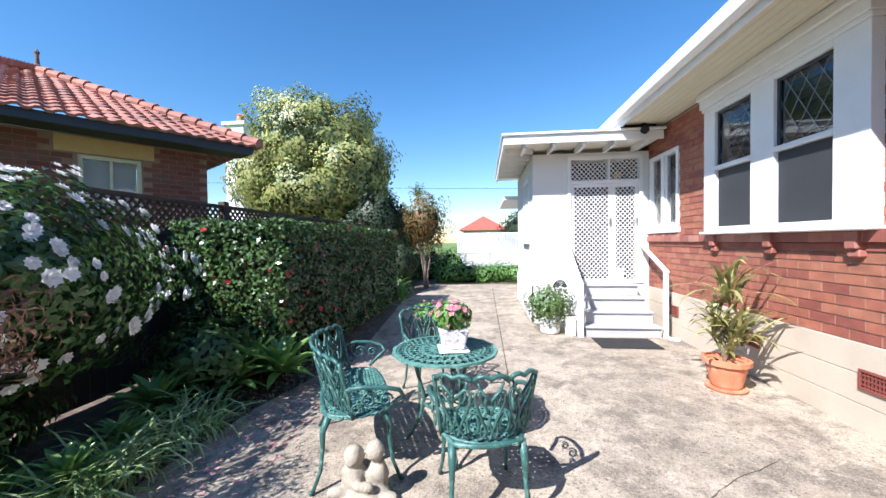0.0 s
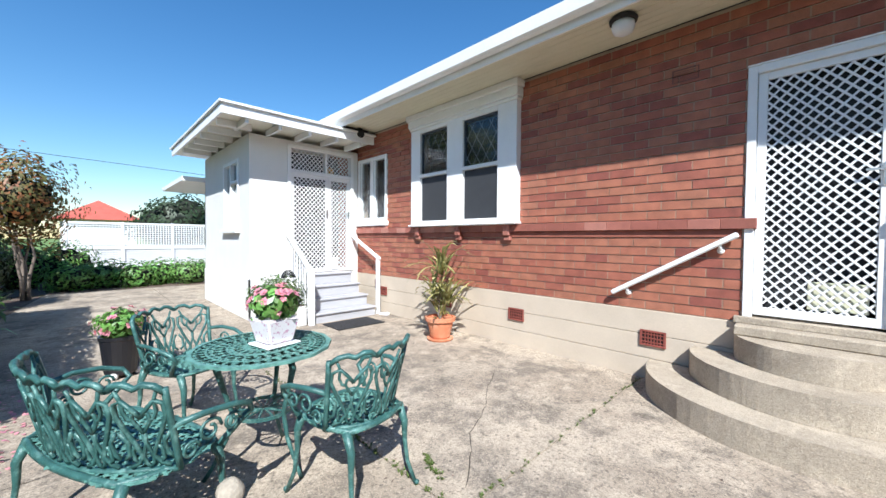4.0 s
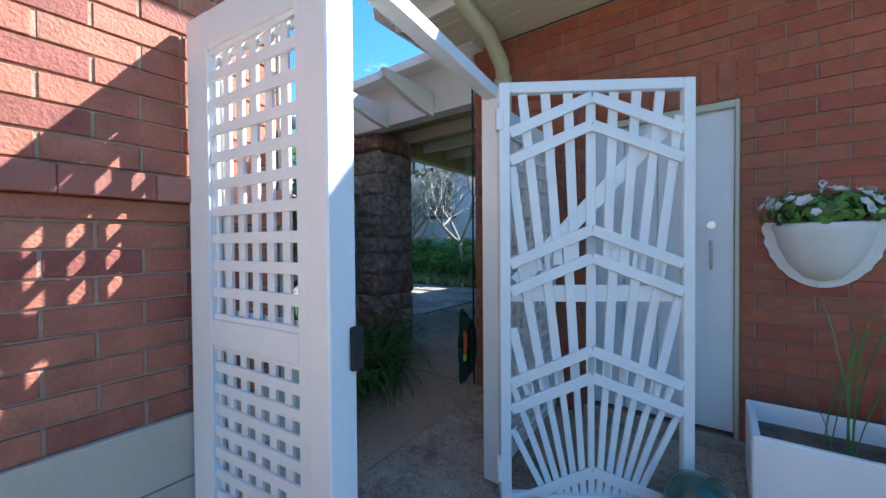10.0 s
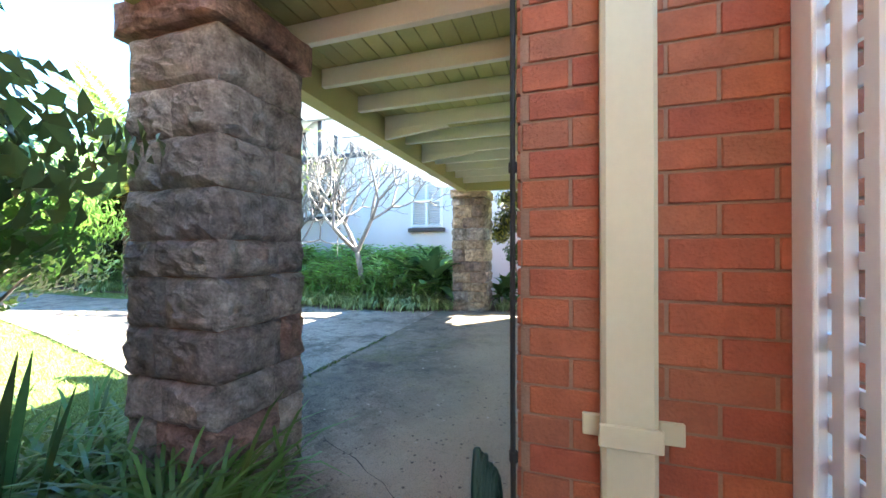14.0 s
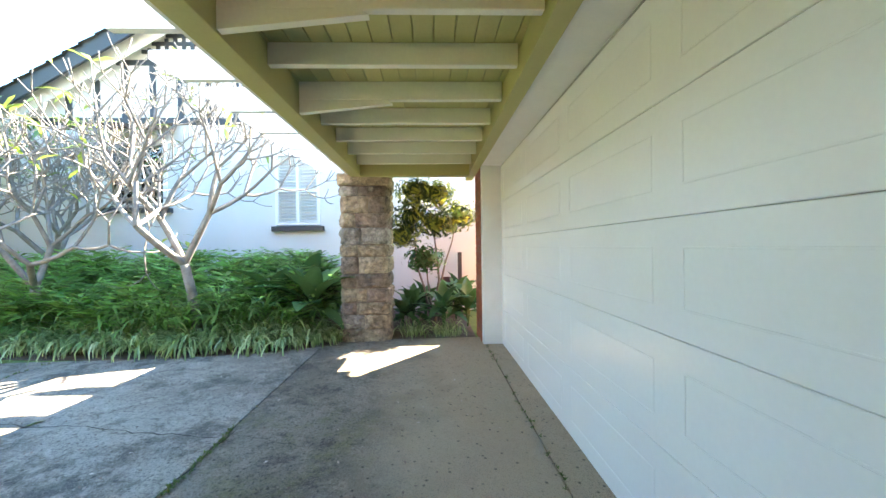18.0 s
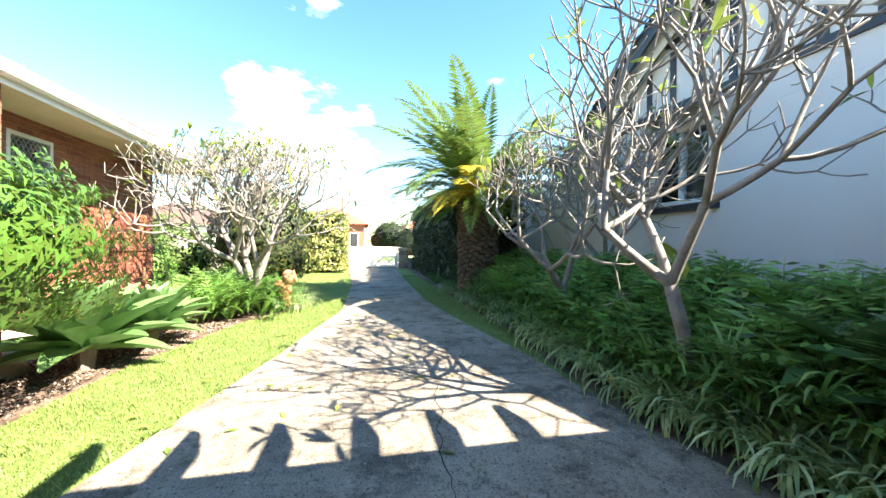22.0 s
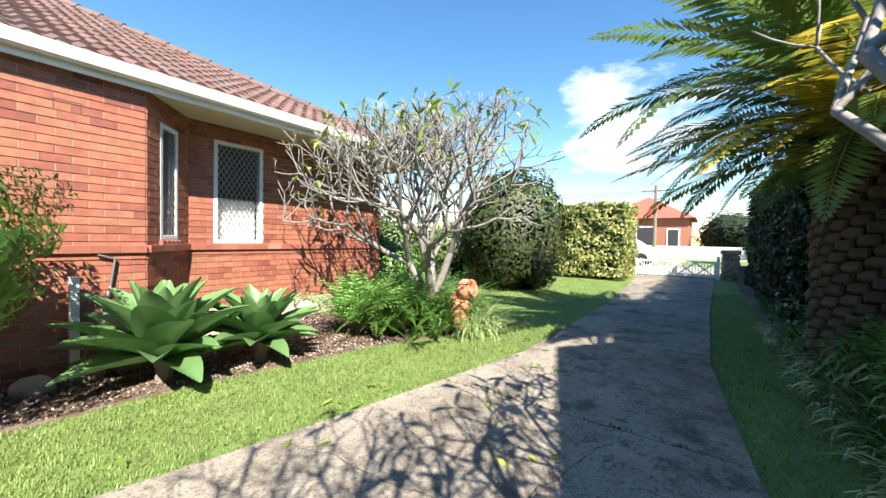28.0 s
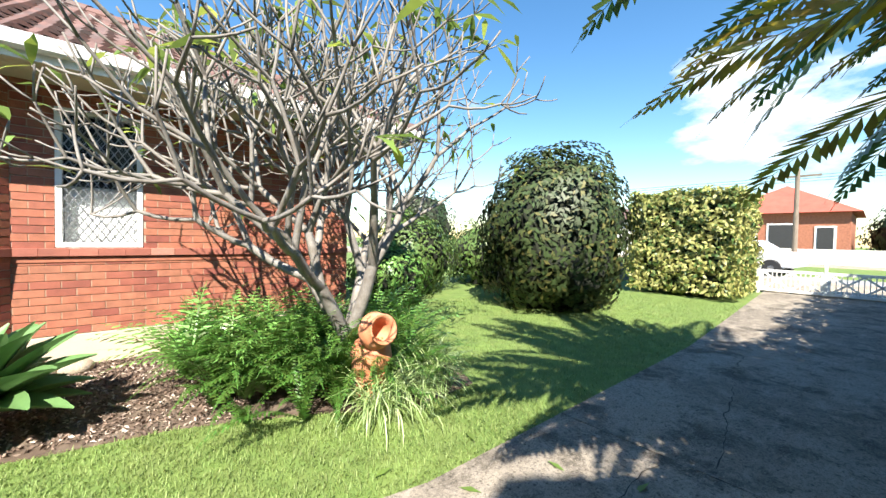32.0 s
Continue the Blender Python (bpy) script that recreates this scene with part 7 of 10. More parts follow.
def round_shrub(name, centre, radii, n, size, m, label, category, seed, amount=0.2, scale=1.8, shell=0.4, aspect=0.45, core=0.72, trunk=True, floor=None, droop=0.2, bark=None):
    """A shrub or tree crown of many leaves over a near-black core that stands for inner shade, on a few stems."""
    root = thing(name, label, category)
    p, d = crown_points(n, centre, radii, seed, shell, amount, scale, floor)
    leaf_cloud("crown", p, d, size, m, root, aspect=aspect, seed=seed, droop=droop, kind="stuff")
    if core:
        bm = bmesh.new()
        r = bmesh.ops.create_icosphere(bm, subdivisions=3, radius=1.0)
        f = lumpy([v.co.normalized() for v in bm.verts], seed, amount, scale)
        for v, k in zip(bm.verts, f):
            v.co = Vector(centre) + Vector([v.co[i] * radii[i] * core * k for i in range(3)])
        part("crown_core", bm, CROWN_SHADE, root)
    if trunk:
        gz = ground_z(centre[0], centre[1])
        rng = random.Random(seed)
        tips = [(centre[0] + rng.uniform(-0.5, 0.5) * radii[0], centre[1] + rng.uniform(-0.5, 0.5) * radii[1], centre[2] + radii[2] * rng.uniform(-0.2, 0.3)) for _ in range(5)]
        stems("trunk", (centre[0], centre[1], gz), tips, bark or BARK, root, 0.035 * max(1, radii[2]), seed)
    return root


# camellia hedge with red blooms
hedge = thing("camellia_hedge", "clipped dark green camellia hedge with crimson blooms", "hedge")
HX0, HX1, HY0, HY1, HZ = -3.35, -2.02, 3.55, 8.6, 1.76
p, nn = box_points(34000, HX0, HY0, 0.12, HX1, HY1, HZ, 5, depth=0.2, bump=0.07, faces="sent")
leaf_cloud("crown", p, nn, 0.062, L_CAMELLIA, hedge, aspect=0.55, seed=5, kind="stuff")
# near-black box among the leaves, painted as the hedge's inner shade
boxes("crown_core", [(HX0 + 0.15, HY0 + 0.17, 0.1, HX1 - 0.17, HY1 - 0.1, HZ - 0.15)], CROWN_SHADE, hedge, bevel=0.05)
stems("trunk", (-2.7, 4.5, 0), [(-2.6, 4.6, 1.2), (-2.8, 4.2, 1.2)], BARK, hedge)
stems("trunk", (-2.7, 6.8, 0), [(-2.6, 6.9, 1.2), (-2.8, 6.5, 1.2)], BARK, hedge)
rng = np.random.default_rng(8)
q = rng.choice(len(p), 230, replace=False)
flowers("blooms", p[q] + nn[q] * 0.03, nn[q] + rng.normal(0, 0.3, (230, 3)), 0.06, F_RED, hedge, "small crimson blooms")

# white camellia
wc = round_shrub("white_camellia", (-3.05, 1.8, 1.22), (0.74, 1.25, 0.76), 8500, 0.075, L_WHITECAM, "dark glossy bush covered in large white camellias", "shrub", 11, amount=0.14, core=0.0, shell=0.7)
p, d = crown_points(420, (-3.05, 1.8, 1.24), (0.76, 1.28, 0.79), 11, 0.06, 0.14)
keep = (p[:, 0] > -3.0) & (p[:, 2] > 0.75)
flowers("blooms", p[keep], d[keep], 0.095, F_WHITE, wc, "large white double blooms", 9)
round_shrub("maple_shrub", (-2.1, 1.05, 1.1), (0.36, 0.48, 0.26), 1200, 0.08, L_MAPLE, "small bronze-leaved weeping maple", "shrub", 13, amount=0.35, core=0, aspect=0.18, droop=0.8, shell=0.9)
round_shrub("under_shrub", (-3.1, 1.2, 0.32), (0.5, 1.0, 0.34), 3000, 0.09, L_OLIVE, "low dark shrub under the camellias", "shrub", 14, core=0.5, trunk=False)
round_shrub("under_shrub", (-2.7, 3.3, 0.35), (0.45, 0.5, 0.4), 2000, 0.09, L_OLIVE, "low dark shrub under the hedge", "shrub", 15, core=0.7, trunk=False)


def clump(name, x, y, m, label, length, width, count, seed, category="plant", arch=0.9, spread=1.0, group="", r=0.1):
    rng = np.random.default_rng(seed)
    z = ground_z(x, y) + 0.02
    roots = np.stack([x + rng.normal(0, r, count), y + rng.normal(0, r, count), np.full(count, z)], 1)
    root = thing(name, label, category, group=group)
    blades("leaves", roots, m, length, width, root, seed=seed, arch=arch, spread=spread, segs=5, kind="stuff")
    return root


for k, (x, y, s) in enumerate(((-2.3, 5.2, 0.8), (-2.35, 6.4, 0.9), (-2.3, 7.2, 0.9), (-2.4, 8.0, 0.9), (-2.2, 9.3, 1.0), (-2.5, 9.9, 1.1), (-2.35, 0.8, 0.8))):
    clump("agapanthus", x, y, L_BRIGHT if k in (4, 5) else L_STRAP, "broad strap-leaved agapanthus clump in the bed", 0.66 * s, 0.08, 60, 20 + k, arch=1.3, group="agapanthus clumps", r=0.09)
for k, (x, y) in enumerate(((-2.2, 2.5), (-2.3, 2.1), (-2.2, 1.85), (-2.15, 1.6), (-2.3, 1.3), (-2.25, 4.5), (-2.2, 0.5), (-2.15, 1.0))):
    clump("spider_plant", x, y, L_SPIDER, "pale variegated grassy clump at the bed edge", 0.5, 0.018, 150, 40 + k, arch=1.9, group="grassy clumps", r=0.1)
for k, (x, y) in enumerate(((-2.75, 1.0), (-2.45, 0.5), (-2.9, 1.6))):
    clump("agapanthus", x, y, L_STRAP, "broad strap-leaved agapanthus clump in shade", 0.5, 0.07, 30, 50 + k, arch=1.3, group="agapanthus clumps")
# planting before the far lattice fence
for k in range(7):
    round_shrub("ground_cover", (-1.2 + k * 0.62, 13.4 + 0.35 * (k % 2), 0.28), (0.55, 0.5, 0.42), 900, 0.1, L_BRIGHT if k > 3 else L_FERN, "leafy green ground cover by the far fence", "plant", 60 + k, core=0.6, trunk=False)
for k in range(3):
    round_shrub("ground_cover", (-2.9 + k * 0.8, 14.8, 0.5), (0.7, 0.6, 0.7), 1200, 0.1, L_FERN, "leafy green shrub by the far fence", "shrub", 70 + k, core=0.7, trunk=False)
# trees behind the hedge
vt = thing("variegated_tree", "tall pale yellow-green variegated tree behind the fence", "tree")
for k, (c, r, n) in enumerate((((-6.1, 13.0, 4.9), (2.35, 2.2, 1.95), 24000), ((-4.6, 12.4, 3.9), (1.5, 1.5, 1.4), 11000), ((-7.6, 13.0, 3.8), (1.6, 1.5, 1.5), 9000), ((-5.9, 12.0, 3.2), (1.8, 1.4, 1.2), 9000))):
    p, d = crown_points(n, c, r, 80 + k, 0.3, 0.22, 2.4)
    leaf_cloud("crown", p, d, 0.14, L_VARIEG, vt, aspect=0.5, seed=80 + k, kind="stuff")
    # near-black ball stands for the shade inside this part of the crown
    bm = bmesh.new()
    bmesh.ops.create_icosphere(bm, subdivisions=2, radius=1.0)
    for v in bm.verts:
        v.co = Vector(c) + Vector([v.co[i] * r[i] * 0.62 for i in range(3)])
    part("crown_core", bm, CROWN_SHADE, vt)
stems("trunk", (-6.0, 13.0, 0), [(-6.2, 13, 5), (-4.8, 12.5, 4), (-7.4, 13, 4)], BARK, vt, 0.14)
round_shrub("dark_tree", (-3.45, 11.8, 2.1), (0.95, 0.9, 1.3), 5000, 0.12, L_DARKTREE, "dense dark tree beyond the hedge", "tree", 90, core=0.75)
round_shrub("autumn_shrub", (-1.85, 11.9, 2.1), (0.75, 0.7, 1.05), 3800, 0.10, L_AUTUMN, "airy shrub turning red and yellow", "shrub", 91, core=0.45, shell=0.7, amount=0.3)
round_shrub("dark_shrub", (-2.4, 10.6, 0.8), (0.5, 0.7, 0.8), 2500, 0.09, L_DARKTREE, "dark shrub at the end of the hedge", "shrub", 92, core=0.7)


def pot_plant_crown(root, centre, radii, n, size, m, seed, fl=None, count=0, fsize=0.06):
    p, d = crown_points(n, centre, radii, seed, 0.6, 0.2, 3.0)
    leaf_cloud("leaves", p, d, size, m, root, seed=seed, aspect=0.5, kind="stuff")
    if fl:
        p, d = crown_points(count, (centre[0], centre[1], centre[2] + 0.02), [r * 1.05 for r in radii], seed + 1, 0.05, 0.1, 3.0)
        keep = p[:, 2] > centre[2] - radii[2] * 0.35
        flowers("flowers", p[keep], d[keep] + np.array([0, 0, 0.5]), fsize, fl, root, petals=5, seed=seed)


# potted plants on the patio
PORCELAIN = mat("floral_china", (0.78, 0.74, 0.76), 0.25, var=0.05, scale=5, fine=40, bump=0.02, col2=(0.55, 0.30, 0.42), mix_scale=38, mix_lo=0.56, mix_hi=0.62)
tp = thing("flower_pot", "square floral china pot of pink begonias on the table", "flower pot", pose(-0.18, 2.56, FZ + 0.70, 0, 0, 12))
bm = bmesh.new()
for k in (0,):
    r = bmesh.ops.create_cone(bm, cap_ends=True, segments=4, radius1=0.105, radius2=0.15, depth=0.15, matrix=Matrix.Translation((0, 0, 0.087)) @ Matrix.Rotation(radians(45), 4, "Z"))
bmesh.ops.bevel(bm, geom=bm.edges[:], offset=0.012, segments=2, affect="EDGES")
part("pot", bm, PORCELAIN, tp)
boxes("saucer", [(-0.105, -0.105, 0.0, 0.105, 0.105, 0.011)], WHITE, tp, bevel=0.004)
pot_plant_crown(tp, (0, 0, 0.235), (0.13, 0.13, 0.10), 420, 0.06, L_FERN, 101, F_PINK, 40, 0.055)
bp = thing("flower_pot", "tall black ribbed pot of pink flowers on pot feet", "flower pot", pose(-0.74, 4.95, FZ))
bm = bmesh.new()
lathe(bm, [(0.11, 0.03), (0.125, 0.05), (0.155, 0.36), (0.165, 0.37), (0.165, 0.40), (0.145, 0.40), (0.14, 0.36)], 24, wobble=lambda a, z: 0.02 * math.sin(12 * a))
part("pot", bm, mat("black_glaze", (0.015, 0.015, 0.018), 0.3, var=0.1, bump=0.05), bp)
for k in range(3):
    a = 2.1 * k
    bm = bmesh.new()
    bmesh.ops.create_uvsphere(bm, u_segments=10, v_segments=6, radius=0.035, matrix=Matrix.Translation((0.12 * math.cos(a), 0.12 * math.sin(a), 0.03)))
    part("pot_foot", bm, WHITE_WALL, bp, shade=True)
pot_plant_crown(bp, (0, 0, 0.5), (0.19, 0.19, 0.13), 600, 0.06, L_FERN, 103, F_PINK, 60, 0.06)
sb = thing("potted_bush", "leafy bush in a small white pot beside the porch steps", "potted plant", pose(1.08, 5.95, FZ))
bm = bmesh.new()
lathe(bm, [(0.12, 0.0), (0.15, 0.02), (0.17, 0.26), (0.185, 0.27), (0.185, 0.30), (0.16, 0.30)], 20)
part("pot", bm, WHITE_WALL, sb)
pot_plant_crown(sb, (0, 0, 0.42), (0.36, 0.33, 0.32), 2200, 0.055, L_OLIVE, 105)
bm = bmesh.new()
for k in range(5):
    r = 0.10 - 0.018 * k
    tube(bm, [(0.16 + r * math.cos(a), 0.0, 0.72 + r * 1.15 * math.sin(a)) for a in [math.pi * j / 12 for j in range(13)]], 0.009, 5)
part("wire_ornament", bm, RUBBER, sb, "black wire arch", shade=True)
vp = thing("tall_pot", "tall square white pot beside the porch rail", "flower pot", pose(1.36, 5.80, FZ))
boxes("pot", [(-0.07, -0.07, 0, 0.07, 0.07, 0.30)], WHITE_WALL, vp, bevel=0.01)
boxes("soil", [(-0.055, -0.055, 0.30, 0.055, 0.055, 0.303)], SOIL, vp, bevel=0)

cp = thing("cordyline_pot", "striped cordyline in a scalloped terracotta pot on a saucer", "potted plant", pose(2.38, 3.80, FZ))
bm = bmesh.new()
lathe(bm, [(0.001, 0.0), (0.16, 0.0), (0.175, 0.02), (0.175, 0.03), (0.15, 0.025), (0.001, 0.024)], 28)
part("saucer", bm, TERRACOTTA, cp, shade=False)
bm = bmesh.new()
lathe(bm, [(0.115, 0.025), (0.13, 0.05), (0.165, 0.2), (0.17, 0.24), (0.195, 0.255), (0.20, 0.30), (0.17, 0.305), (0.165, 0.28)], 36, wobble=lambda a, z: 0.035 * abs(math.sin(7 * a)) if z > 0.245 else 0)
part("pot", bm, TERRACOTTA, cp)
stems("stem", (0, 0, 0.26), [(0.03, 0.02, 0.95), (-0.06, 0.03, 0.62), (0.08, -0.05, 0.6)], BARK, cp, 0.018, 5, 0.02)
for k, (c, n, ln) in enumerate((((0.03, 0.02, 0.88), 40, 0.52), ((-0.06, 0.03, 0.58), 30, 0.46), ((0.08, -0.05, 0.52), 32, 0.46), ((0.0, 0.0, 0.36), 22, 0.42))):
    rr = np.random.default_rng(110 + k)
    roots = np.array(c) + rr.normal(0, 0.03, (n, 3)) * np.array([1, 1, 1.6])
    blades("leaves", roots, L_CORDY, ln, 0.042, cp, seed=110 + k, arch=1.1, spread=1.5, segs=5, kind="stuff")
cwp = thing("busy_lizzie_pot", "round pale concrete pot of white busy lizzies", "potted plant", pose(2.17, -1.55, FZ))
bm = bmesh.new()
lathe(bm, [(0.001, 0.0), (0.19, 0.0), (0.205, 0.03), (0.215, 0.2), (0.21, 0.375), (0.2, 0.39), (0.185, 0.385), (0.18, 0.34), (0.001, 0.34)], 32)
part("pot", bm, mat("pale_cast_stone", (0.55, 0.53, 0.49), 0.85, var=0.12, scale=6, fine=90, bump=0.3), cwp, shade=False)
pot_plant_crown(cwp, (0, 0, 0.50), (0.26, 0.26, 0.19), 800, 0.085, L_STRAP, 115, F_WHITE, 40, 0.072)
pot_plant_crown(hb, (0, 0.09, 0.06), (0.22, 0.12, 0.09), 420, 0.055, L_FERN, 117, F_WHITE, 40, 0.06)
for k, (x, n, ln) in enumerate(((0.55, 9, 0.75), (0.30, 10, 0.55), (-0.4, 8, 0.6), (-0.9, 9, 0.6))):
    rr = np.random.default_rng(120 + k)
    roots = np.stack([np.full(n, x) + rr.normal(0, 0.03, n), 0.14 + rr.normal(0, 0.05, n), np.full(n, 0.39)], 1)
    blades("sedge", roots, L_STRAP, ln, 0.012, tr, seed=120 + k, arch=0.35, spread=0.35, kind="stuff")
fronds("fern", [(-0.15, 0.14, 0.42)], L_FERN_LIT, 0.6, tr, seed=125, per=11, pairs=12, arch=1.4, kind="stuff")

# plain pale statue by the seats: one mesh
bm = bmesh.new()
for c, r, s in (((0, 0, 0.05), 0.10, (1.25, 1.05, 0.62)), ((-0.045, 0.0, 0.13), 0.06, (1, 1, 1.25)), ((-0.04, -0.01, 0.235), 0.047, (1, 1.05, 1.1)), ((-0.10, -0.05, 0.08), 0.035, (1.7, 0.8, 0.8)), ((-0.01, 0.045, 0.16), 0.028, (1.6, 0.8, 0.9)),
                ((0.06, 0.03, 0.13), 0.055, (1, 1, 1.3)), ((0.055, 0.02, 0.245), 0.044, (1, 1.05, 1.1)), ((0.11, -0.03, 0.06), 0.038, (1.6, 0.8, 0.8)), ((0.02, -0.06, 0.12), 0.028, (1.8, 0.8, 0.8)), ((0.05, -0.075, 0.035), 0.04, (1.8, 0.9, 0.7))):
    bmesh.ops.create_icosphere(bm, subdivisions=3, radius=r, matrix=Matrix.Translation(c) @ Matrix.Diagonal((*s, 1)))
for v in bm.verts:
    v.co += noise.noise_vector(v.co * 22) * 0.008
tagged(part("statue", bm, mat("weathered_statue", (0.36, 0.315, 0.25), 0.9, var=0.3, scale=14, fine=80, bump=0.5), at=pose(-0.64, 1.93, FZ) @ Matrix.Scale(1.2, 4), shade=True), "small weathered stone figure group on the paving", "statue")
melt = bpy.data.objects["statue"].modifiers.new("melt", "REMESH")
melt.mode = "VOXEL"
melt.voxel_size = 0.007
melt.use_smooth_shade = True
soften = bpy.data.objects["statue"].modifiers.new("soften", "SMOOTH")
soften.factor = 0.5
soften.iterations = 4

# ---- by the carport ----
sh = thing("pillar_shrub", "leafy dark shrub with bare grey stems by the pillar", "shrub")
for k, (c, r, n) in enumerate((((4.85, -3.7, 1.66), (0.75, 0.6, 0.46), 2100), ((5.4, -3.4, 1.45), (0.65, 0.6, 0.55), 1500), ((4.7, -3.2, 1.45), (0.55, 0.5, 0.42), 900))):
    p, d = crown_points(n, c, r, 130 + k, 0.7, 0.3, 2.2)
    leaf_cloud("crown", p, d, 0.088, L_OLIVE, sh, aspect=0.5, seed=130 + k, kind="stuff")
stems("trunk", (4.75, -3.5, 0.05), [(4.8, -3.7, 1.9), (5.3, -3.4, 1.7), (4.6, -3.2, 1.6), (5.0, -3.9, 1.8), (4.4, -3.4, 1.4), (4.2, -3.6, 1.3), (5.1, -3.2, 1.6)], BARK_DARK, sh, 0.055, 4, 0.16)
for k, (x, y) in enumerate(((4.0, -3.75), (3.85, -3.35), (4.25, -3.2), (3.75, -3.95), (4.15, -4.1), (3.55, -3.1), (4.45, -3.9), (4.05, -3.45), (3.95, -3.05), (4.6, -3.3), (4.3, -4.28), (4.6, -4.3), (4.9, -4.3), (4.15, -4.35), (5.1, -4.15), (5.15, -4.5))):
    clump("strap_clump", x, y, L_STRAP, "arching dark green strap-leaf clump at the bed edge", 0.66, 0.024, 150, 140 + k, arch=1.7, group="strap clumps", r=0.1)
for k, (x, y) in enumerate(((4.75, -4.0), (4.55, -3.75), (5.0, -4.1))):
    clump("sansevieria", x, y, L_BIG, "upright mottled sword-leaf plant", 0.75, 0.06, 12, 150 + k, arch=0.1, spread=0.25, group="sword plants", r=0.06)

# ---- fern bed along the white neighbouring wall ----
rng = np.random.default_rng(160)


def bed_spots(n, x0, x1, y_of, depth, seed):
    r = np.random.default_rng(seed)
    x = x0 + (x1 - x0) * r.random(n)
    y = np.array([y_of(v) for v in x]) - depth * r.random(n)
    return np.stack([x, y, [ground_z(a, b) + 0.02 for a, b in zip(x, y)]], 1)


def bed_front(x):
    return np.interp(x, [5.0, 5.6, 6.6, 8.2, 9.6, 12, 16, 24], [-10.05, -9.78, -9.55, -9.58, -9.68, -9.62, -9.6, -9.6])


for k, (a, b) in enumerate(((5.2, 7.0), (7.0, 9.0), (9.0, 11.5), (11.5, 15.0))):
    sp = bed_spots(105, a, b, lambda v: bed_front(v) - 0.28, 2.0, 170 + k)
    sp[:, 2] += 0.15 + 0.42 * rng.random(len(sp)) + 0.26 * np.clip(bed_front(sp[:, 0]) - 0.2 - sp[:, 1], 0, 1.6)
    tagged(fronds("fern_bed", sp, L_FERN, 0.50, seed=170 + k, per=9, pairs=4, arch=0.9, pinna=0.42, width=0.21, tilt=(0.35, 1.35), hang=0.05), "lush green ferns covering the raised bed", "ferns", kind="stuff")
    sp = bed_spots(42, a, b, bed_front, 0.55, 180 + k)
    tagged(blades("liriope_edge", sp, L_SPIDER, 0.54, 0.028, seed=180 + k, per=52, arch=2.0, segs=5), "pale variegated grass edging the drive", "edging grass", kind="stuff")
    sp = bed_spots(90, a, b, lambda v: bed_front(v) - 0.2, 1.5, 195 + k)
    sp[:, 2] += 0.1 + 0.3 * rng.random(len(sp))
    tagged(blades("strap_bed", sp, L_BRIGHT, 0.56, 0.034, seed=195 + k, per=18, arch=1.5, segs=5), "arching green strap leaves filling the bed", "strap plants", kind="stuff")
    sp = bed_spots(30, a, b, lambda v: bed_front(v) - 0.9, 1.4, 190 + k)
    sp[:, 2] += 0.3
    tagged(blades("tall_grass", sp, L_OLIVE, 0.55, 0.012, seed=190 + k, per=40, arch=1.3), "tall grassy tufts among the ferns", "tufts", kind="stuff")


def paddle_leaf(length, width, curl=0.6, fold=0.12, segs=7):
    """One broad leaf that rises along +x and curls over."""
    bm = bmesh.new()
    rows, a, p = [], 0.0, Vector((0, 0, 0))
    for k in range(segs + 1):
        t = k / segs
        w = width * math.sin(math.pi * min(1, 0.12 + 0.88 * t) ** 0.8) ** 0.7 * 0.5 if 0 < k < segs else width * 0.05
        rows.append([bm.verts.new(p + Vector((0, s * w, abs(s) * w * fold * 2))) for s in (-1, -0.5, 0, 0.5, 1)])
        p = p + Vector((math.cos(a), 0, math.sin(a))) * (length / segs)
        a -= curl / segs * (0.5 + t)
    for r0, r1 in zip(rows, rows[1:]):
        for k in range(4):
            bm.faces.new((r0[k], r0[k + 1], r1[k + 1], r1[k]))
    return bm


def rosette(name, at, mesh, count, label, category, group, tilt0, tilt1, seed, scale=(0.75, 1.0), stalk=0.0, stalk_m=None):
    """A plant of large separate leaves round a heart, each its own part."""
    root = thing(name, label, category, at, group=group)
    rr = random.Random(seed)
    for k in range(count):
        t = k / count
        a = k * 137.5 + rr.uniform(-12, 12)
        el = tilt0 + (tilt1 - tilt0) * t + rr.uniform(-6, 6)
        s = scale[0] + (scale[1] - scale[0]) * (1 - abs(2 * t - 0.9)) + rr.uniform(-0.06, 0.06)
        h = stalk * (0.5 + 0.5 * rr.random())
        ob = new("leaf", mesh)
        ob.parent = root
        ob.matrix_basis = pose(0.03 * math.cos(radians(a)), 0.03 * math.sin(radians(a)), h + 0.06 * t, 0, -el, a) @ Matrix.Diagonal((s, s, s, 1))
        if stalk:
            bm = bmesh.new()
            tube(bm, [(0.0, 0, 0), (0.02 * math.cos(radians(a)), 0.02 * math.sin(radians(a)), h * 0.6), (0.03 * math.cos(radians(a)), 0.03 * math.sin(radians(a)), h + 0.06 * t)], 0.012, 5)
            part("stalk", bm, stalk_m or L_BIG, root)
    return root


BIG_LEAF = mesh_of("leaf", paddle_leaf(0.62, 0.24, 0.9, 0.15), L_BIG, True)
for k, (x, y, s) in enumerate(((5.35, -10.35, 1.4), (5.95, -10.5, 1.35), (5.6, -10.9, 1.5), (3.45, -10.75, 0.85), (3.95, -11.1, 0.85), (4.1, -10.9, 0.7), (3.05, -11.0, 0.95), (3.2, -11.6, 1.0), (3.75, -11.7, 0.9), (3.1, -12.1, 1.0))):
    rosette("broadleaf_plant", pose(x, y, ground_z(x, y) + 0.02) @ Matrix.Diagonal((s, s, s, 1)), BIG_LEAF, 17, "broad dark ribbed leaves beside the stone pillar", "plant", "broadleaf plants", -8, 80, 200 + k, stalk=0.42)
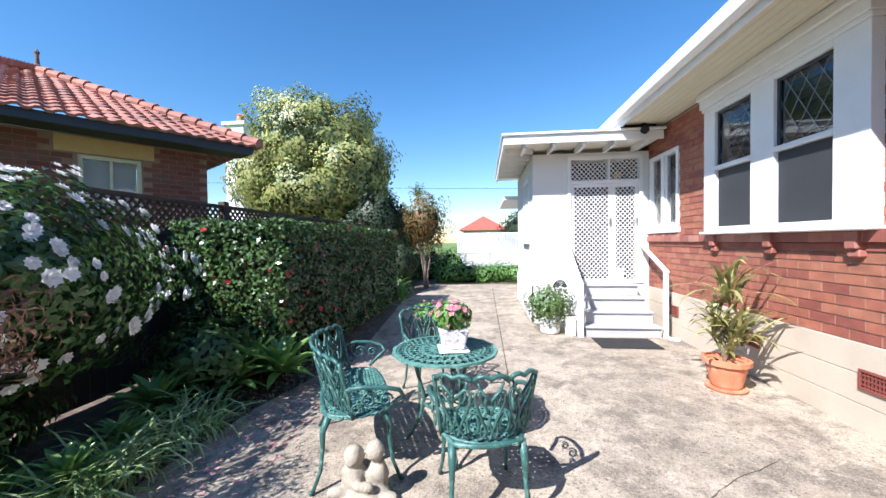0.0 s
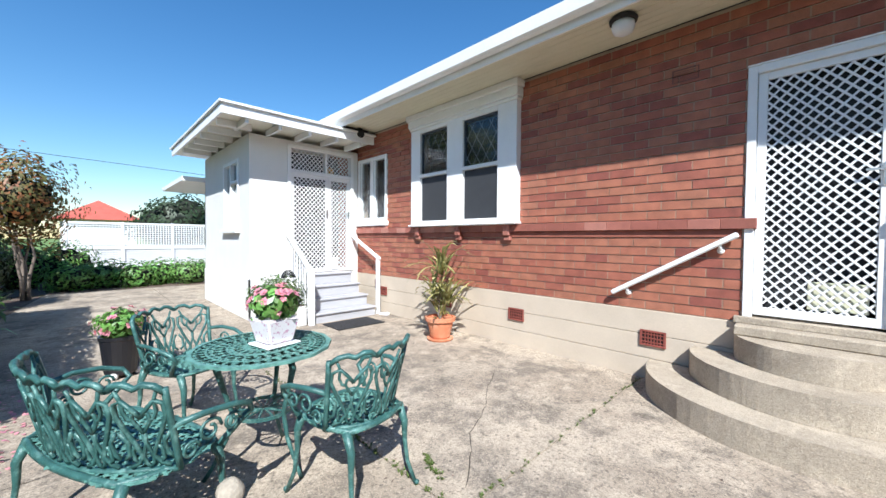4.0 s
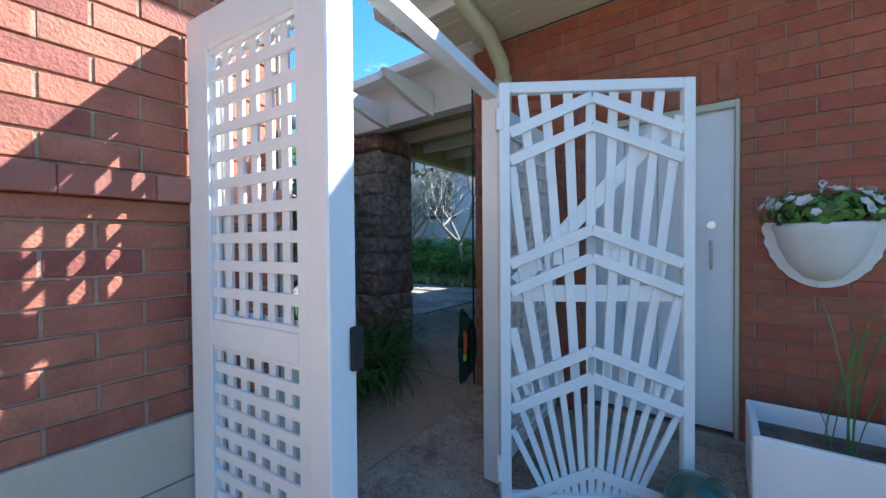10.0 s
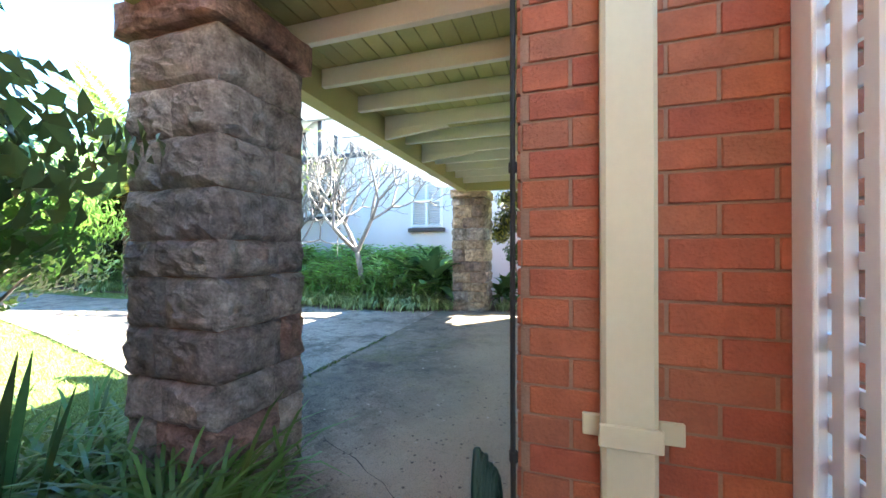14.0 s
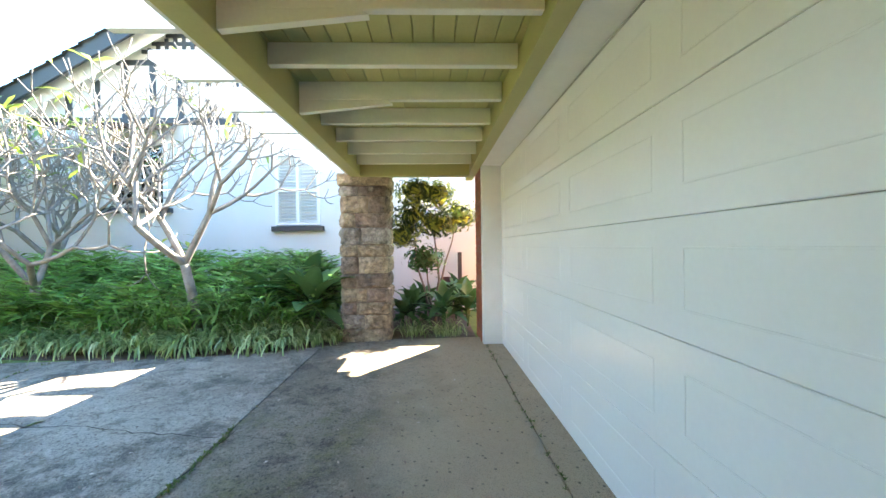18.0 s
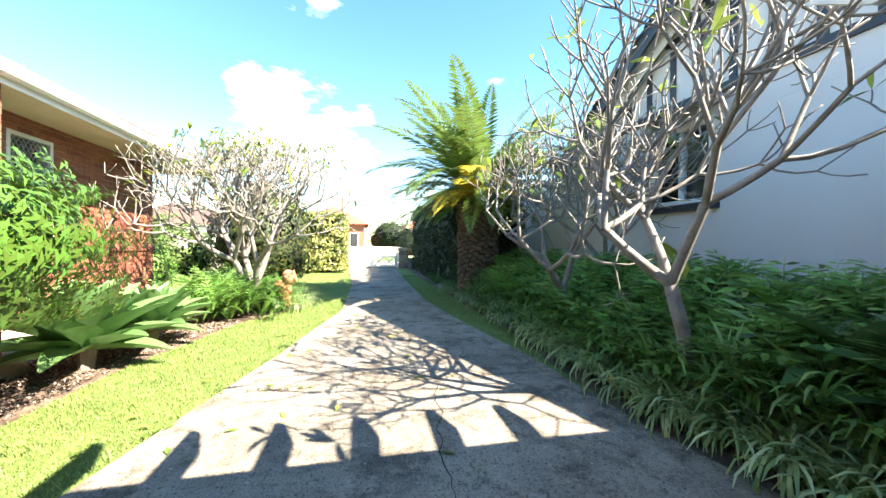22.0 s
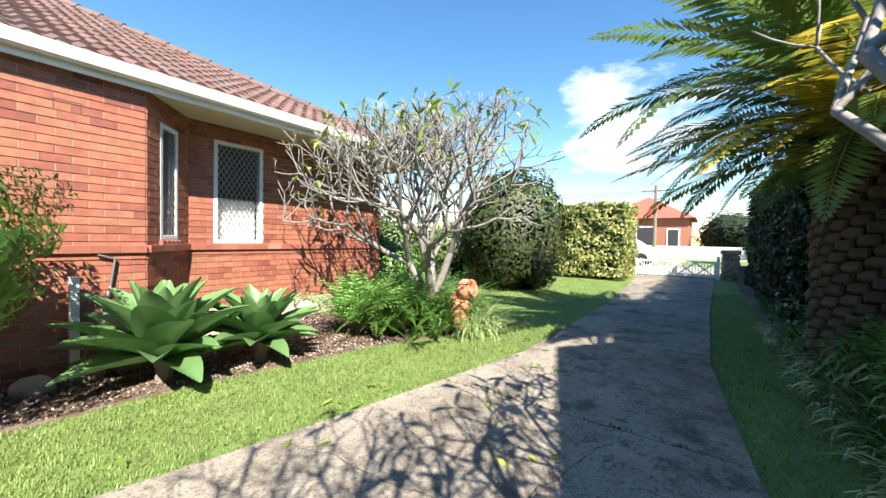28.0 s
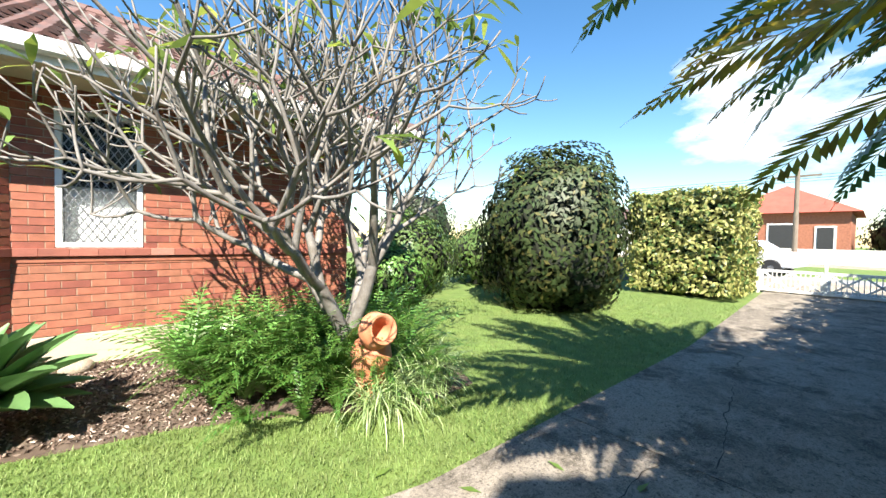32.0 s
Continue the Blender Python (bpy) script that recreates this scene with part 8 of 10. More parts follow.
cr = thing("croton_tree", "small croton tree with clustered green and yellow leaves", "tree")
stems("trunk", (3.6, -11.35, 0.1), [(3.55, -11.3, 2.1), (3.2, -11.4, 1.9), (4.0, -11.3, 1.9), (3.7, -11.45, 1.2)], BARK, cr, 0.03, 3, 0.06)
for k, c in enumerate(((3.55, -11.3, 2.35), (3.95, -11.3, 2.0), (3.15, -11.4, 2.0), (3.5, -11.35, 1.85), (3.75, -11.45, 1.25), (4.1, -11.2, 1.7), (3.9, -11.3, 2.4))):
    p, d = crown_points(330, c, (0.32, 0.3, 0.22), 210 + k, 0.7, 0.25, 3)
    leaf_cloud("leaves", p, d, 0.19, L_CROTON if k != 4 else L_BIG, cr, aspect=0.22, seed=210 + k, kind="stuff")
for k, (x, y) in enumerate(((3.4, -10.42), (3.9, -10.5), (5.05, -10.15))):
    clump("spider_plant", x, y, L_SPIDER, "pale variegated grassy clump by the stone pillar", 0.36, 0.016, 90, 220 + k, arch=1.9, group="grassy clumps")


# ---- frangipani trees ----
def frangipani(name, base, lengths, label, seed, lean=(0, 0), r0=0.11, leaves=30, spread=38, sag=0.0, first=3, split=0.42, clear=None, per_tip=(1, 2, 3, 4), reach=None, leaf=(0.16, 0.28)):
    root = thing(name, label, "tree")
    rr = random.Random(seed)
    bm = bmesh.new()
    tips = []

    def grow(p, d, level, r):
        ln = lengths[level] * rr.uniform(0.8, 1.2)
        side = d.orthogonal().normalized()
        bend = (Vector((rr.uniform(-1, 1), rr.uniform(-1, 1), rr.uniform(-0.1, 0.6))) * 0.14)
        if reach is not None:
            o = Vector((p.x + d.x * ln - base[0], p.y + d.y * ln - base[1], 0))
            if o.length > reach:
                o.normalize()
                d = (d - o * (d.dot(o) + 0.1) + Vector((0, 0, 0.25))).normalized()
        if clear is not None:
            e = p + (d + bend).normalized() * ln
            if e.y > clear[0] and e.z < clear[1]:
                d = Vector((d.x, min(-0.15, -abs(d.y)), max(0.25, d.z))).normalized()
                bend = Vector((0, -0.05, 0.05))
        mid = p + d * ln * 0.5 + bend * ln * 0.3 - Vector((0, 0, 0.07 * ln * (1 - d.z)))
        e = p + (d + bend).normalized() * ln
        r1 = r * 0.81
        a1 = p * (2 / 9) + mid * (8 / 9) - e * (1 / 9)
        a2 = e * (2 / 9) + mid * (8 / 9) - p * (1 / 9)
        tube(bm, [p, a1, a2, e], [r, r * 0.93, r * 0.87, r1], 7 if level < 3 else 5, cap=level in (0, len(lengths) - 1))
        if level == len(lengths) - 1:
            tips.append((e, (e - mid).normalized()))
            return
        n = first if level == 0 else (3 if rr.random() < split else 2)
        turn = rr.uniform(0, 6.28)
        dd = (e - mid).normalized()
        u = dd.orthogonal().normalized()
        v = dd.cross(u)
        for k in range(n):
            a = turn + 2 * math.pi * k / n + rr.uniform(-0.3, 0.3)
            ang = radians(spread * rr.uniform(0.75, 1.25))
            nd = dd * math.cos(ang) + (u * math.cos(a) + v * math.sin(a)) * math.sin(ang)
            nd.z += 0.10 + sag
            grow(e, nd.normalized(), level + 1, r1 * 0.84)

    grow(Vector(base), Vector((lean[0], lean[1], 1)).normalized(), 0, r0)
    part("crown_wood", bm, BARK_PALE, root, "smooth pale grey forking branches", shade=True)
    rng = np.random.default_rng(seed)
    pick = rng.choice(len(tips), min(leaves, len(tips)), replace=False)
    verts, faces = [], []
    for i in pick:
        p, d = tips[i]
        for k in range(rr.choice(per_tip)):
            a = rr.uniform(0, 6.28)
            u = d.orthogonal().normalized()
            o = (u * math.cos(a) + d.cross(u) * math.sin(a) + d * 0.5).normalized()
            sd = o.cross(Vector((0, 0, 1)))
            sd = sd.normalized() if sd.length > 0.1 else Vector((1, 0, 0))
            ln, w, q = rr.uniform(*leaf), rr.uniform(0.022, 0.034), len(verts)
            s2 = p + o * 0.05
            verts += [p, s2 + sd * w * 0.6, s2 - sd * w * 0.6, s2 + o * ln * 0.5 + sd * w - Vector((0, 0, 0.01)), s2 + o * ln * 0.5 - sd * w - Vector((0, 0, 0.01)), s2 + o * ln - Vector((0, 0, 0.06))]
            faces += [(q, q + 1, q + 2), (q + 1, q + 3, q + 4, q + 2), (q + 3, q + 5, q + 4)]
    raw("leaves", verts, faces, L_FRANGI, root, "long yellow-green leaves at the tips", kind="stuff")
    return root


LIMB_LENGTHS = (1.08, 0.62, 0.54, 0.46, 0.39, 0.32, 0.24)
frangipani("frangipani_tree", (6.72, -9.98, 0.2), LIMB_LENGTHS, "bare grey frangipani tree with a few yellow leaves", 5, (-0.08, 0.2), 0.066, 34, 40, sag=0.11, split=0.68, clear=(-9.0, 2.5), reach=2.3)
frangipani("frangipani_tree", (9.0, -10.25, 0.2), LIMB_LENGTHS, "bare grey frangipani tree leaning over the drive", 14, (-0.42, 0.42), 0.062, 34, 40, sag=0.12, split=0.6, clear=(-8.9, 2.6), reach=2.3)
frangipani("frangipani_tree", (10.1, -11.75, 0.2), LIMB_LENGTHS, "bare grey frangipani tree against the white wall", 12, (0.0, 0.1), 0.066, 24, 38, sag=0.08, split=0.55, clear=(-9.2, 2.7), reach=2.0)
frangipani("frangipani_tree", (12.3, -5.05, 0.25), (0.5, 0.72, 0.62, 0.55, 0.48, 0.42, 0.33, 0.24), "wide frangipani tree on the front lawn with sparse leaves", 21, (0.0, -0.05), 0.105, 260, 38, sag=0.10, first=4, split=0.52, per_tip=(1, 1, 2, 3), reach=2.4, leaf=(0.14, 0.24))


# ---- palm ----
def palm(x, y, seed):
    root = thing("palm_tree", "stout date palm with arching feathered fronds", "palm tree")
    z0 = ground_z(x, y)
    H = 2.65
    bm = bmesh.new()
    tube(bm, [(x, y, z0), (x, y, z0 + 0.4), (x, y, z0 + 1.5), (x, y, H), (x, y, H + 0.5)], [0.52, 0.45, 0.43, 0.46, 0.26], 18)
    rr = random.Random(seed)
    for k in range(420):
        a, z = k * 2.399, z0 + 0.1 + (H - z0 + 0.1) * (k / 420)
        r = 0.44 + 0.03 * (z > H - 0.5)
        c = Vector((x + r * math.cos(a), y + r * math.sin(a), z))
        m = Matrix.Translation(c) @ Matrix.Rotation(a, 4, "Z") @ Matrix.Rotation(radians(-22), 4, "Y")
        box(bm, -0.05, -0.075, -0.05, 0.05 + rr.uniform(0, 0.05), 0.075, 0.06, 0.02, m)
    part("trunk", bm, mat("palm_boots", (0.10, 0.065, 0.045), 0.95, var=0.35, scale=9, fine=50, bump=0.7, island=0.25), root)
    rng = np.random.default_rng(seed)
    for nm, m, n, l0, l1, ln, ar, lab in (("upright_fronds", L_PALM, 34, 0.85, 1.4, 2.75, 1.0, ""), ("arching_fronds", L_PALM, 46, 0.3, 0.9, 2.8, 1.25, ""), ("old_fronds", L_PALM_OLD, 26, 0.15, 0.6, 2.2, 1.0, "yellowing lower fronds"), ("hanging_fronds", L_PALM, 26, -0.3, 0.2, 2.0, 0.9, "")):
        dirs = (np.arange(n) + 0.6 * rng.random(n)) * 2 * np.pi * 0.618
        roots = np.stack([x + 0.22 * np.cos(dirs), y + 0.22 * np.sin(dirs), np.full(n, H + 0.25) + rng.random(n) * 0.25 - (0.25 if m is L_PALM_OLD else 0)], 1)
        fronds(nm, roots, m, ln, root, lab, seed=seed + n, pairs=42, pinna=0.155, arch=ar, dirs=dirs, lift=l0 + (l1 - l0) * rng.random(n), width=0.05, hang=0.02, kind="stuff")
    return root


palm(13.15, -10.1, 31)

# ---- front garden ----
round_shrub("oleander_shrub", (6.88, -4.42, 1.60), (1.28, 0.98, 0.68), 17000, 0.115, L_SHRUB, "rounded fresh green oleander shrub on bare stems", "shrub", 230, amount=0.17, scale=2.6, core=0.5, aspect=0.24, shell=0.55)
stems("trunk", (6.85, -4.2, 0.15), [(6.1, -4.3, 1.3), (7.6, -4.2, 1.2), (6.5, -4.8, 1.2), (7.2, -4.8, 1.1), (6.3, -3.9, 1.3), (7.5, -3.9, 1.3), (6.9, -4.9, 1.0), (7.7, -4.6, 1.1), (6.0, -4.7, 1.2)], BARK, bpy.data.objects["oleander_shrub"], 0.028, 7, 0.12)
round_shrub("side_shrub", (6.0, -3.05, 0.9), (0.5, 0.35, 0.7), 2200, 0.10, L_OLIVE, "dark shrub against the side wall", "shrub", 232, core=0.65)
BED_LEAF = mesh_of("leaf", paddle_leaf(0.48, 0.135, 0.7, 0.25), L_BRIGHT, True)
AGAVE_LEAF = mesh_of("leaf", paddle_leaf(0.60, 0.25, 0.35, 0.3), L_AGAVE, True)
for k, (x, y, w) in enumerate(((-2.28, 3.12, 0.85), (-1.98, 3.4, 0.95), (-2.3, 3.4, 1.0), (-2.65, 3.0, 0.8), (-2.62, 2.65, 0.75), (-2.42, 2.2, 0.5), (-2.3, 1.75, 0.55), (-2.5, 1.45, 0.6), (-2.2, 1.25, 0.5), (-2.4, 0.95, 0.7))):
    rosette("agave", pose(x, y, ground_z(x, y) + 0.06 + 0.16 * w) @ Matrix.Diagonal((w, w, w, 1)), BED_LEAF, 30, "soft green foxtail agave in the shady bed", "succulent", "bed agaves", 8, 84, 270 + k, (0.7, 1.0))
for k, (x, y, s) in enumerate(((8.9, -4.3, 1.4), (9.78, -4.5, 1.15), (11.9, -10.6, 1.0), (12.5, -10.75, 0.9))):
    ag = rosette("agave", pose(x, y, ground_z(x, y) + 0.22) @ Matrix.Diagonal((s, s, s, 1)), AGAVE_LEAF, 40, "pale blue-green foxtail agave with broad pointed leaves", "succulent", "agaves", 2, 86, 240 + k, (0.85, 1.1))
    bm = bmesh.new()
    tube(bm, [(0, 0, -0.2), (0.03, 0.02, -0.08), (0, 0, 0.08)], [0.05, 0.06, 0.07], 8)
    part("stem", bm, BARK, ag)
rr = np.random.default_rng(250)
ang, rad = rr.random(70) * 2 * np.pi, np.sqrt(rr.random(70))
sp = np.stack([12.05 + 1.0 * rad * np.cos(ang), -5.08 + 0.66 * rad * np.sin(ang), np.full(70, 0.28)], 1)
sp[:, 2] += 0.18 * (1 - rad)
tagged(fronds("fern_ring", sp, L_FERN_LIT, 0.84, seed=250, per=7, pairs=24, arch=1.5, pinna=0.085, width=0.05), "bright sword ferns round the foot of the frangipani", "ferns", kind="stuff")
sp2 = bed_spots(40, 11.0, 13.2, lambda v: -4.2, 0.6, 251)
sp2[:, 2] += 0.25
tagged(fronds("fern_ring", sp2, L_FERN, 0.75, seed=251, per=9, pairs=12, arch=1.1, pinna=0.16, width=0.07), "dark sword ferns behind the frangipani", "ferns", kind="stuff")
for k, (x, y) in enumerate(((12.95, -5.6), (12.75, -5.8), (13.15, -5.35), (12.45, -5.85), (12.2, -5.9))):
    clump("spider_plant", x, y, L_SPIDER, "pale grassy clump by the terracotta urn", 0.58, 0.012, 150, 255 + k, arch=1.8, group="grassy clumps", r=0.09)
ur = thing("terracotta_urn", "terracotta urn with a gaping mouth among ferns", "urn", pose(12.25, -5.68, 0.64, 0, 0, 20) @ Matrix.Scale(0.75, 4))
for nm, m4, s, lab in (("body", pose(0.06, 0.05, 0.08, 8, 6, 0), 0.25, ""), ("jar", pose(-0.02, -0.08, 0.38, 74, 0, -18), 0.22, "small jar with an open mouth")):
    bm = bmesh.new()
    lathe(bm, [(0.45 * s, -1.5 * s if nm == "body" else -0.6 * s), (0.8 * s, -0.75 * s if nm == "body" else -0.45 * s), (1.0 * s, 0.0), (0.85 * s, 0.45 * s), (0.66 * s, 0.62 * s), (0.80 * s, 0.82 * s), (0.72 * s, 0.84 * s), (0.56 * s, 0.60 * s), (0.6 * s, 0.2 * s), (0.3 * s, -0.3 * s)], 26)
    part(nm, bm, TERRACOTTA, ur, lab, shade=True, at=m4)
boxes("foot", [(-0.13, -0.13, -0.42, 0.13, 0.13, -0.12)], TERRACOTTA, ur, bevel=0.02)
round_shrub("magnolia_shrub", (17.6, -4.0, 1.75), (1.6, 1.5, 1.95), 12000, 0.15, L_MAGNOLIA, "dense dark-leaved rounded magnolia on the lawn", "shrub", 260, amount=0.14, core=0.82, aspect=0.4)
vs = thing("variegated_shrub", "clipped pale variegated hedge shrub beside the drive gate", "shrub")
p, nn = box_points(13000, 21.2, -6.45, 0.5, 23.4, -4.0, 3.05, 261, depth=0.3, bump=0.22, faces="nsewt")
leaf_cloud("crown", p, nn, 0.15, L_VARIEG, vs, aspect=0.45, seed=261, kind="stuff")
# near-black filling paints the shade within the clipped leaves
boxes("crown_core", [(21.45, -6.2, 0.45, 23.15, -4.25, 2.8)], CROWN_SHADE, vs, bevel=0.2)
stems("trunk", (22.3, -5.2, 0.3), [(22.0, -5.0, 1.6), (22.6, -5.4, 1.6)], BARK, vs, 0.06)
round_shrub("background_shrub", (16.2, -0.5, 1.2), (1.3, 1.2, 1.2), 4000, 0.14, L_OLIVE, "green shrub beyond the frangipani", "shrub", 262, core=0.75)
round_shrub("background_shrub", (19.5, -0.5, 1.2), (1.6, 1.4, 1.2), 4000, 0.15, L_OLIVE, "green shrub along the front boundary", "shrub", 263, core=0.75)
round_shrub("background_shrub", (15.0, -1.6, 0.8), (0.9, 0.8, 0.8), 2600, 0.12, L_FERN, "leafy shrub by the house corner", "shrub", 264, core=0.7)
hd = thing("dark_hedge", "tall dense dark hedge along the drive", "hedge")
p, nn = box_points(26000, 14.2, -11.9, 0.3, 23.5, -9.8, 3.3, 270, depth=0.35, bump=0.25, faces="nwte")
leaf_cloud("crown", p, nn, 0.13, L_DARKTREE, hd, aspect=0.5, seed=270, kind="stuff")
# near-black box stands for the shade deep in the hedge
boxes("crown_core", [(14.5, -11.8, 0.25, 23.2, -10.1, 3.0)], CROWN_SHADE, hd, bevel=0.1)
for k, (a, b) in enumerate(((9.5, 12.0), (12.0, 14.5), (14.5, 18.0))):
    sp = bed_spots(32, a, b, lambda v: -9.62, 0.5, 280 + k)
    tagged(blades("strap_edge", sp, L_STRAP, 0.5, 0.03, seed=280 + k, per=20, arch=1.4), "dark strap leaves along the shaded verge", "edging plants", kind="stuff")


# ---- lawn blades, mulch, fallen leaves ----
def inside(x, y, poly):
    r = False
    for (x0, y0), (x1, y1) in zip(poly, poly[1:] + poly[:1]):
        if (y0 > y) != (y1 > y) and x < (x1 - x0) * (y - y0) / (y1 - y0) + x0:
            r = not r
    return r


def scatter(n, poly, seed):
    r = np.random.default_rng(seed)
    xs, ys = [p[0] for p in poly], [p[1] for p in poly]
    out = []
    while len(out) < n:
        x, y = r.uniform(min(xs), max(xs)), r.uniform(min(ys), max(ys))
        if inside(x, y, poly):
            out.append((x, y, ground_z(x, y)))
    return np.array(out)


LAWN_A = [(5.3, -4.38), (6.7, -4.47), (9.0, -4.67), (10.2, -4.97), (10.9, -5.10), (11.76, -5.50), (12.5, -5.97), (13.3, -5.92), (13.6, -6.9), (12.0, -6.84), (9.0, -6.22), (6.65, -5.64), (5.3, -5.32)]
LAWN_B = [(13.45, -3.4), (13.6, -5.2), (13.35, -6.0), (13.6, -6.9), (16.5, -6.92), (21, -6.7), (21, -2), (14, -2)]
LAWN_C = [(8.4, -9.34), (10.5, -8.99), (12.8, -8.77), (16.2, -8.77), (20, -8.85), (20, -9.5), (12, -9.55), (9.6, -9.6)]
for k, (poly, n) in enumerate(((LAWN_A, 42000), (LAWN_B, 30000), (LAWN_C, 12000))):
    tagged(blades("lawn_grass", scatter(n, poly, 300 + k), L_GRASS, 0.045, 0.007, seed=300 + k, arch=1.0, segs=2, spread=1.4), "short mown green lawn grass", "grass", kind="stuff")
MULCH_A = [(5.4, -2.8), (5.4, -4.3), (9.0, -4.6), (10.2, -4.9), (11.4, -5.25), (11.6, -2.8)]
MULCH_B = [(-2.9, 0.2), (-2.05, 0.2), (-2.08, 2.0), (-2.0, 3.0), (-1.75, 4.2), (-1.7, 5.2), (-2.3, 5.2), (-2.6, 3.0)]
CHIP = mat("bark_chip", (0.20, 0.14, 0.11), 0.95, var=0.2, bump=0.2, island=0.6, col2=(0.42, 0.36, 0.31), mix_scale=0, mix_lo=0.7, mix_hi=1.0)
for k, (poly, n) in enumerate(((MULCH_A, 14000), (MULCH_B, 3500))):
    pts = scatter(n, poly, 310 + k)
    pts[:, 2] += 0.02
    tagged(leaf_cloud("bark_mulch", pts, np.tile((0, 0, 1.0), (n, 1)), 0.045, CHIP, aspect=0.4, droop=0.0, seed=310 + k), "scattered bark mulch chips", "mulch", kind="stuff")
pts = scatter(420, [(-2.12, 1.0), (-1.5, 1.0), (-1.2, 4.0), (-1.2, 5.5), (-1.6, 5.5), (-1.9, 3.0)], 320)
pts[:, 2] += 0.036
tagged(leaf_cloud("fallen_petals", pts, np.tile((0, 0, 3.0), (420, 1)), 0.034, F_PINK, aspect=0.7, droop=0, seed=320, fold=0.05), "fallen pink petals on the paving edge", "petals", kind="stuff")
pts = scatter(46, [(6.5, -5.2), (13, -6.5), (13, -8.5), (6.5, -8.5)], 321)
pts[:, 2] += 0.034
tagged(leaf_cloud("fallen_leaves", pts, np.tile((0, 0, 3.0), (46, 1)), 0.14, L_FRANGI, aspect=0.3, droop=0, seed=321, fold=0.05), "fallen yellow frangipani leaves on drive and lawn", "fallen leaves", kind="stuff")


for k, (x, y) in enumerate(((6.75, -4.55), (6.5, -4.45))):
    clump("spider_plant", x, y, L_SPIDER, "pale variegated grassy clump under the oleander", 0.5, 0.02, 120, 600 + k, arch=1.9, group="grassy clumps")

# ---- cracks, joint weeds and moss ----
CRACK = mat("crack_dirt", (0.055, 0.045, 0.035), 0.95, var=0.3, fine=80, bump=0.3)
MOSS = leafmat("moss_tuft", (0.10, 0.14, 0.03), 0.8, 0.1)


def crack(a, b, lift, seed, parent, wide=0.006, wander=0.05):
    """A ragged crack line across a slab."""
    r = random.Random(seed)
    a, b = Vector((*a, 0)), Vector((*b, 0))
    d = (b - a).normalized()
    s = Vector((-d.y, d.x, 0))
    n = max(6, int((b - a).length / 0.07))
    verts, faces, off = [], [], 0.0
    for k in range(n + 1):
        off = off * 0.93 + r.uniform(-1, 1) * wander * 0.35
        p = a.lerp(b, k / n) + s * off * math.sin(math.pi * min(1, k / n * 4) / 2)
        w = wide * r.uniform(0.35, 1.3) * (0.3 if k in (0, n) else 1)
        for q in (p + s * w / 2, p - s * w / 2):
            verts.append((q.x, q.y, ground_z(q.x, q.y) + lift + 0.0035))
        if k:
            i = 2 * k
            faces.append((i - 2, i - 1, i + 1, i))
    raw("crack", verts, faces, CRACK, parent)


def weeds(name, a, b, n, length, seed, label, lift=0.03, width=0.007, spread=0.03, m=None, per=9):
    r = np.random.default_rng(seed)
    t = r.random(n)[:, None]
    p = np.asarray(a)[None] * (1 - t) + np.asarray(b)[None] * t + r.normal(0, spread, (n, 2))
    pts = np.concatenate([p, np.array([[ground_z(x, y) + lift] for x, y in p])], 1)
    tagged(blades(name, pts, m or MOSS, length, width, seed=seed, per=per, arch=1.4, spread=1.3, segs=2), label, "moss", kind="stuff")


for k, (a, b, w) in enumerate((((0.3, -2.2), (2.2, -3.0), 0.008), ((1.0, -0.6), (1.9, -1.25), 0.006), ((0.45, 1.6), (2.0, 2.6), 0.006), ((-1.9, 0.4), (0.28, -0.5), 0.006), ((0.3, 4.9), (1.5, 5.5), 0.006), ((-1.7, 3.2), (0.28, 3.5), 0.005))):
    crack(a, b, 0.03, 700 + k, patio, w)
for k, (a, b, w) in enumerate((((5.03, -5.3), (5.05, -7.7), 0.014), ((5.05, -7.6), (4.3, -7.35), 0.006), ((3.15, -4.6), (4.3, -5.3), 0.006))):
    crack(a, b, 0.028, 710 + k, carport_slab, w)
for k, (a, b, w) in enumerate((((5.1, -7.55), (7.8, -7.95), 0.012), ((8.0, -7.6), (10.5, -8.2), 0.008), ((9.0, -6.3), (9.4, -9.0), 0.007), ((10.7, -7.2), (13.3, -7.7), 0.007), ((11.8, -6.9), (12.0, -8.7), 0.007), ((13.5, -7.9), (16.5, -7.5), 0.008))):
    crack(a, b, 0.028, 720 + k, drive, w, 0.08)
for k, (a, b, n) in enumerate((((0.295, -1.0), (0.295, 1.4), 70), ((0.295, 1.5), (0.295, 4.1), 90), ((0.3, 1.495), (2.8, 1.495), 60), ((0.3, -1.205), (2.8, -1.205), 60), ((0.4, 1.75), (0.5, 2.0), 40), ((2.85, -2.5), (2.85, -1.0), 70), ((2.3, -4.38), (1.2, -4.38), 50))):
    weeds("joint_moss", a, b, n, 0.022, 730 + k, "low green moss in the paving joint", spread=0.012)
for k, (a, b, n) in enumerate((((2.92, -9.8), (2.92, -5.3), 60), ((5.04, -5.3), (5.06, -7.7), 150), ((4.0, -4.3), (4.95, -5.0), 60), ((7.9, -5.9), (7.9, -9.3), 60), ((10.6, -6.5), (10.6, -8.9), 60))):
    weeds("joint_moss", a, b, n, 0.028, 750 + k, "mossy growth in the concrete joint", spread=0.014)
pts = scatter(420, [(3.1, -4.5), (5.2, -5.2), (7.5, -5.9), (7.5, -9.2), (5.3, -9.6), (3.2, -10.0)], 760)
pts[:, 2] += 0.036
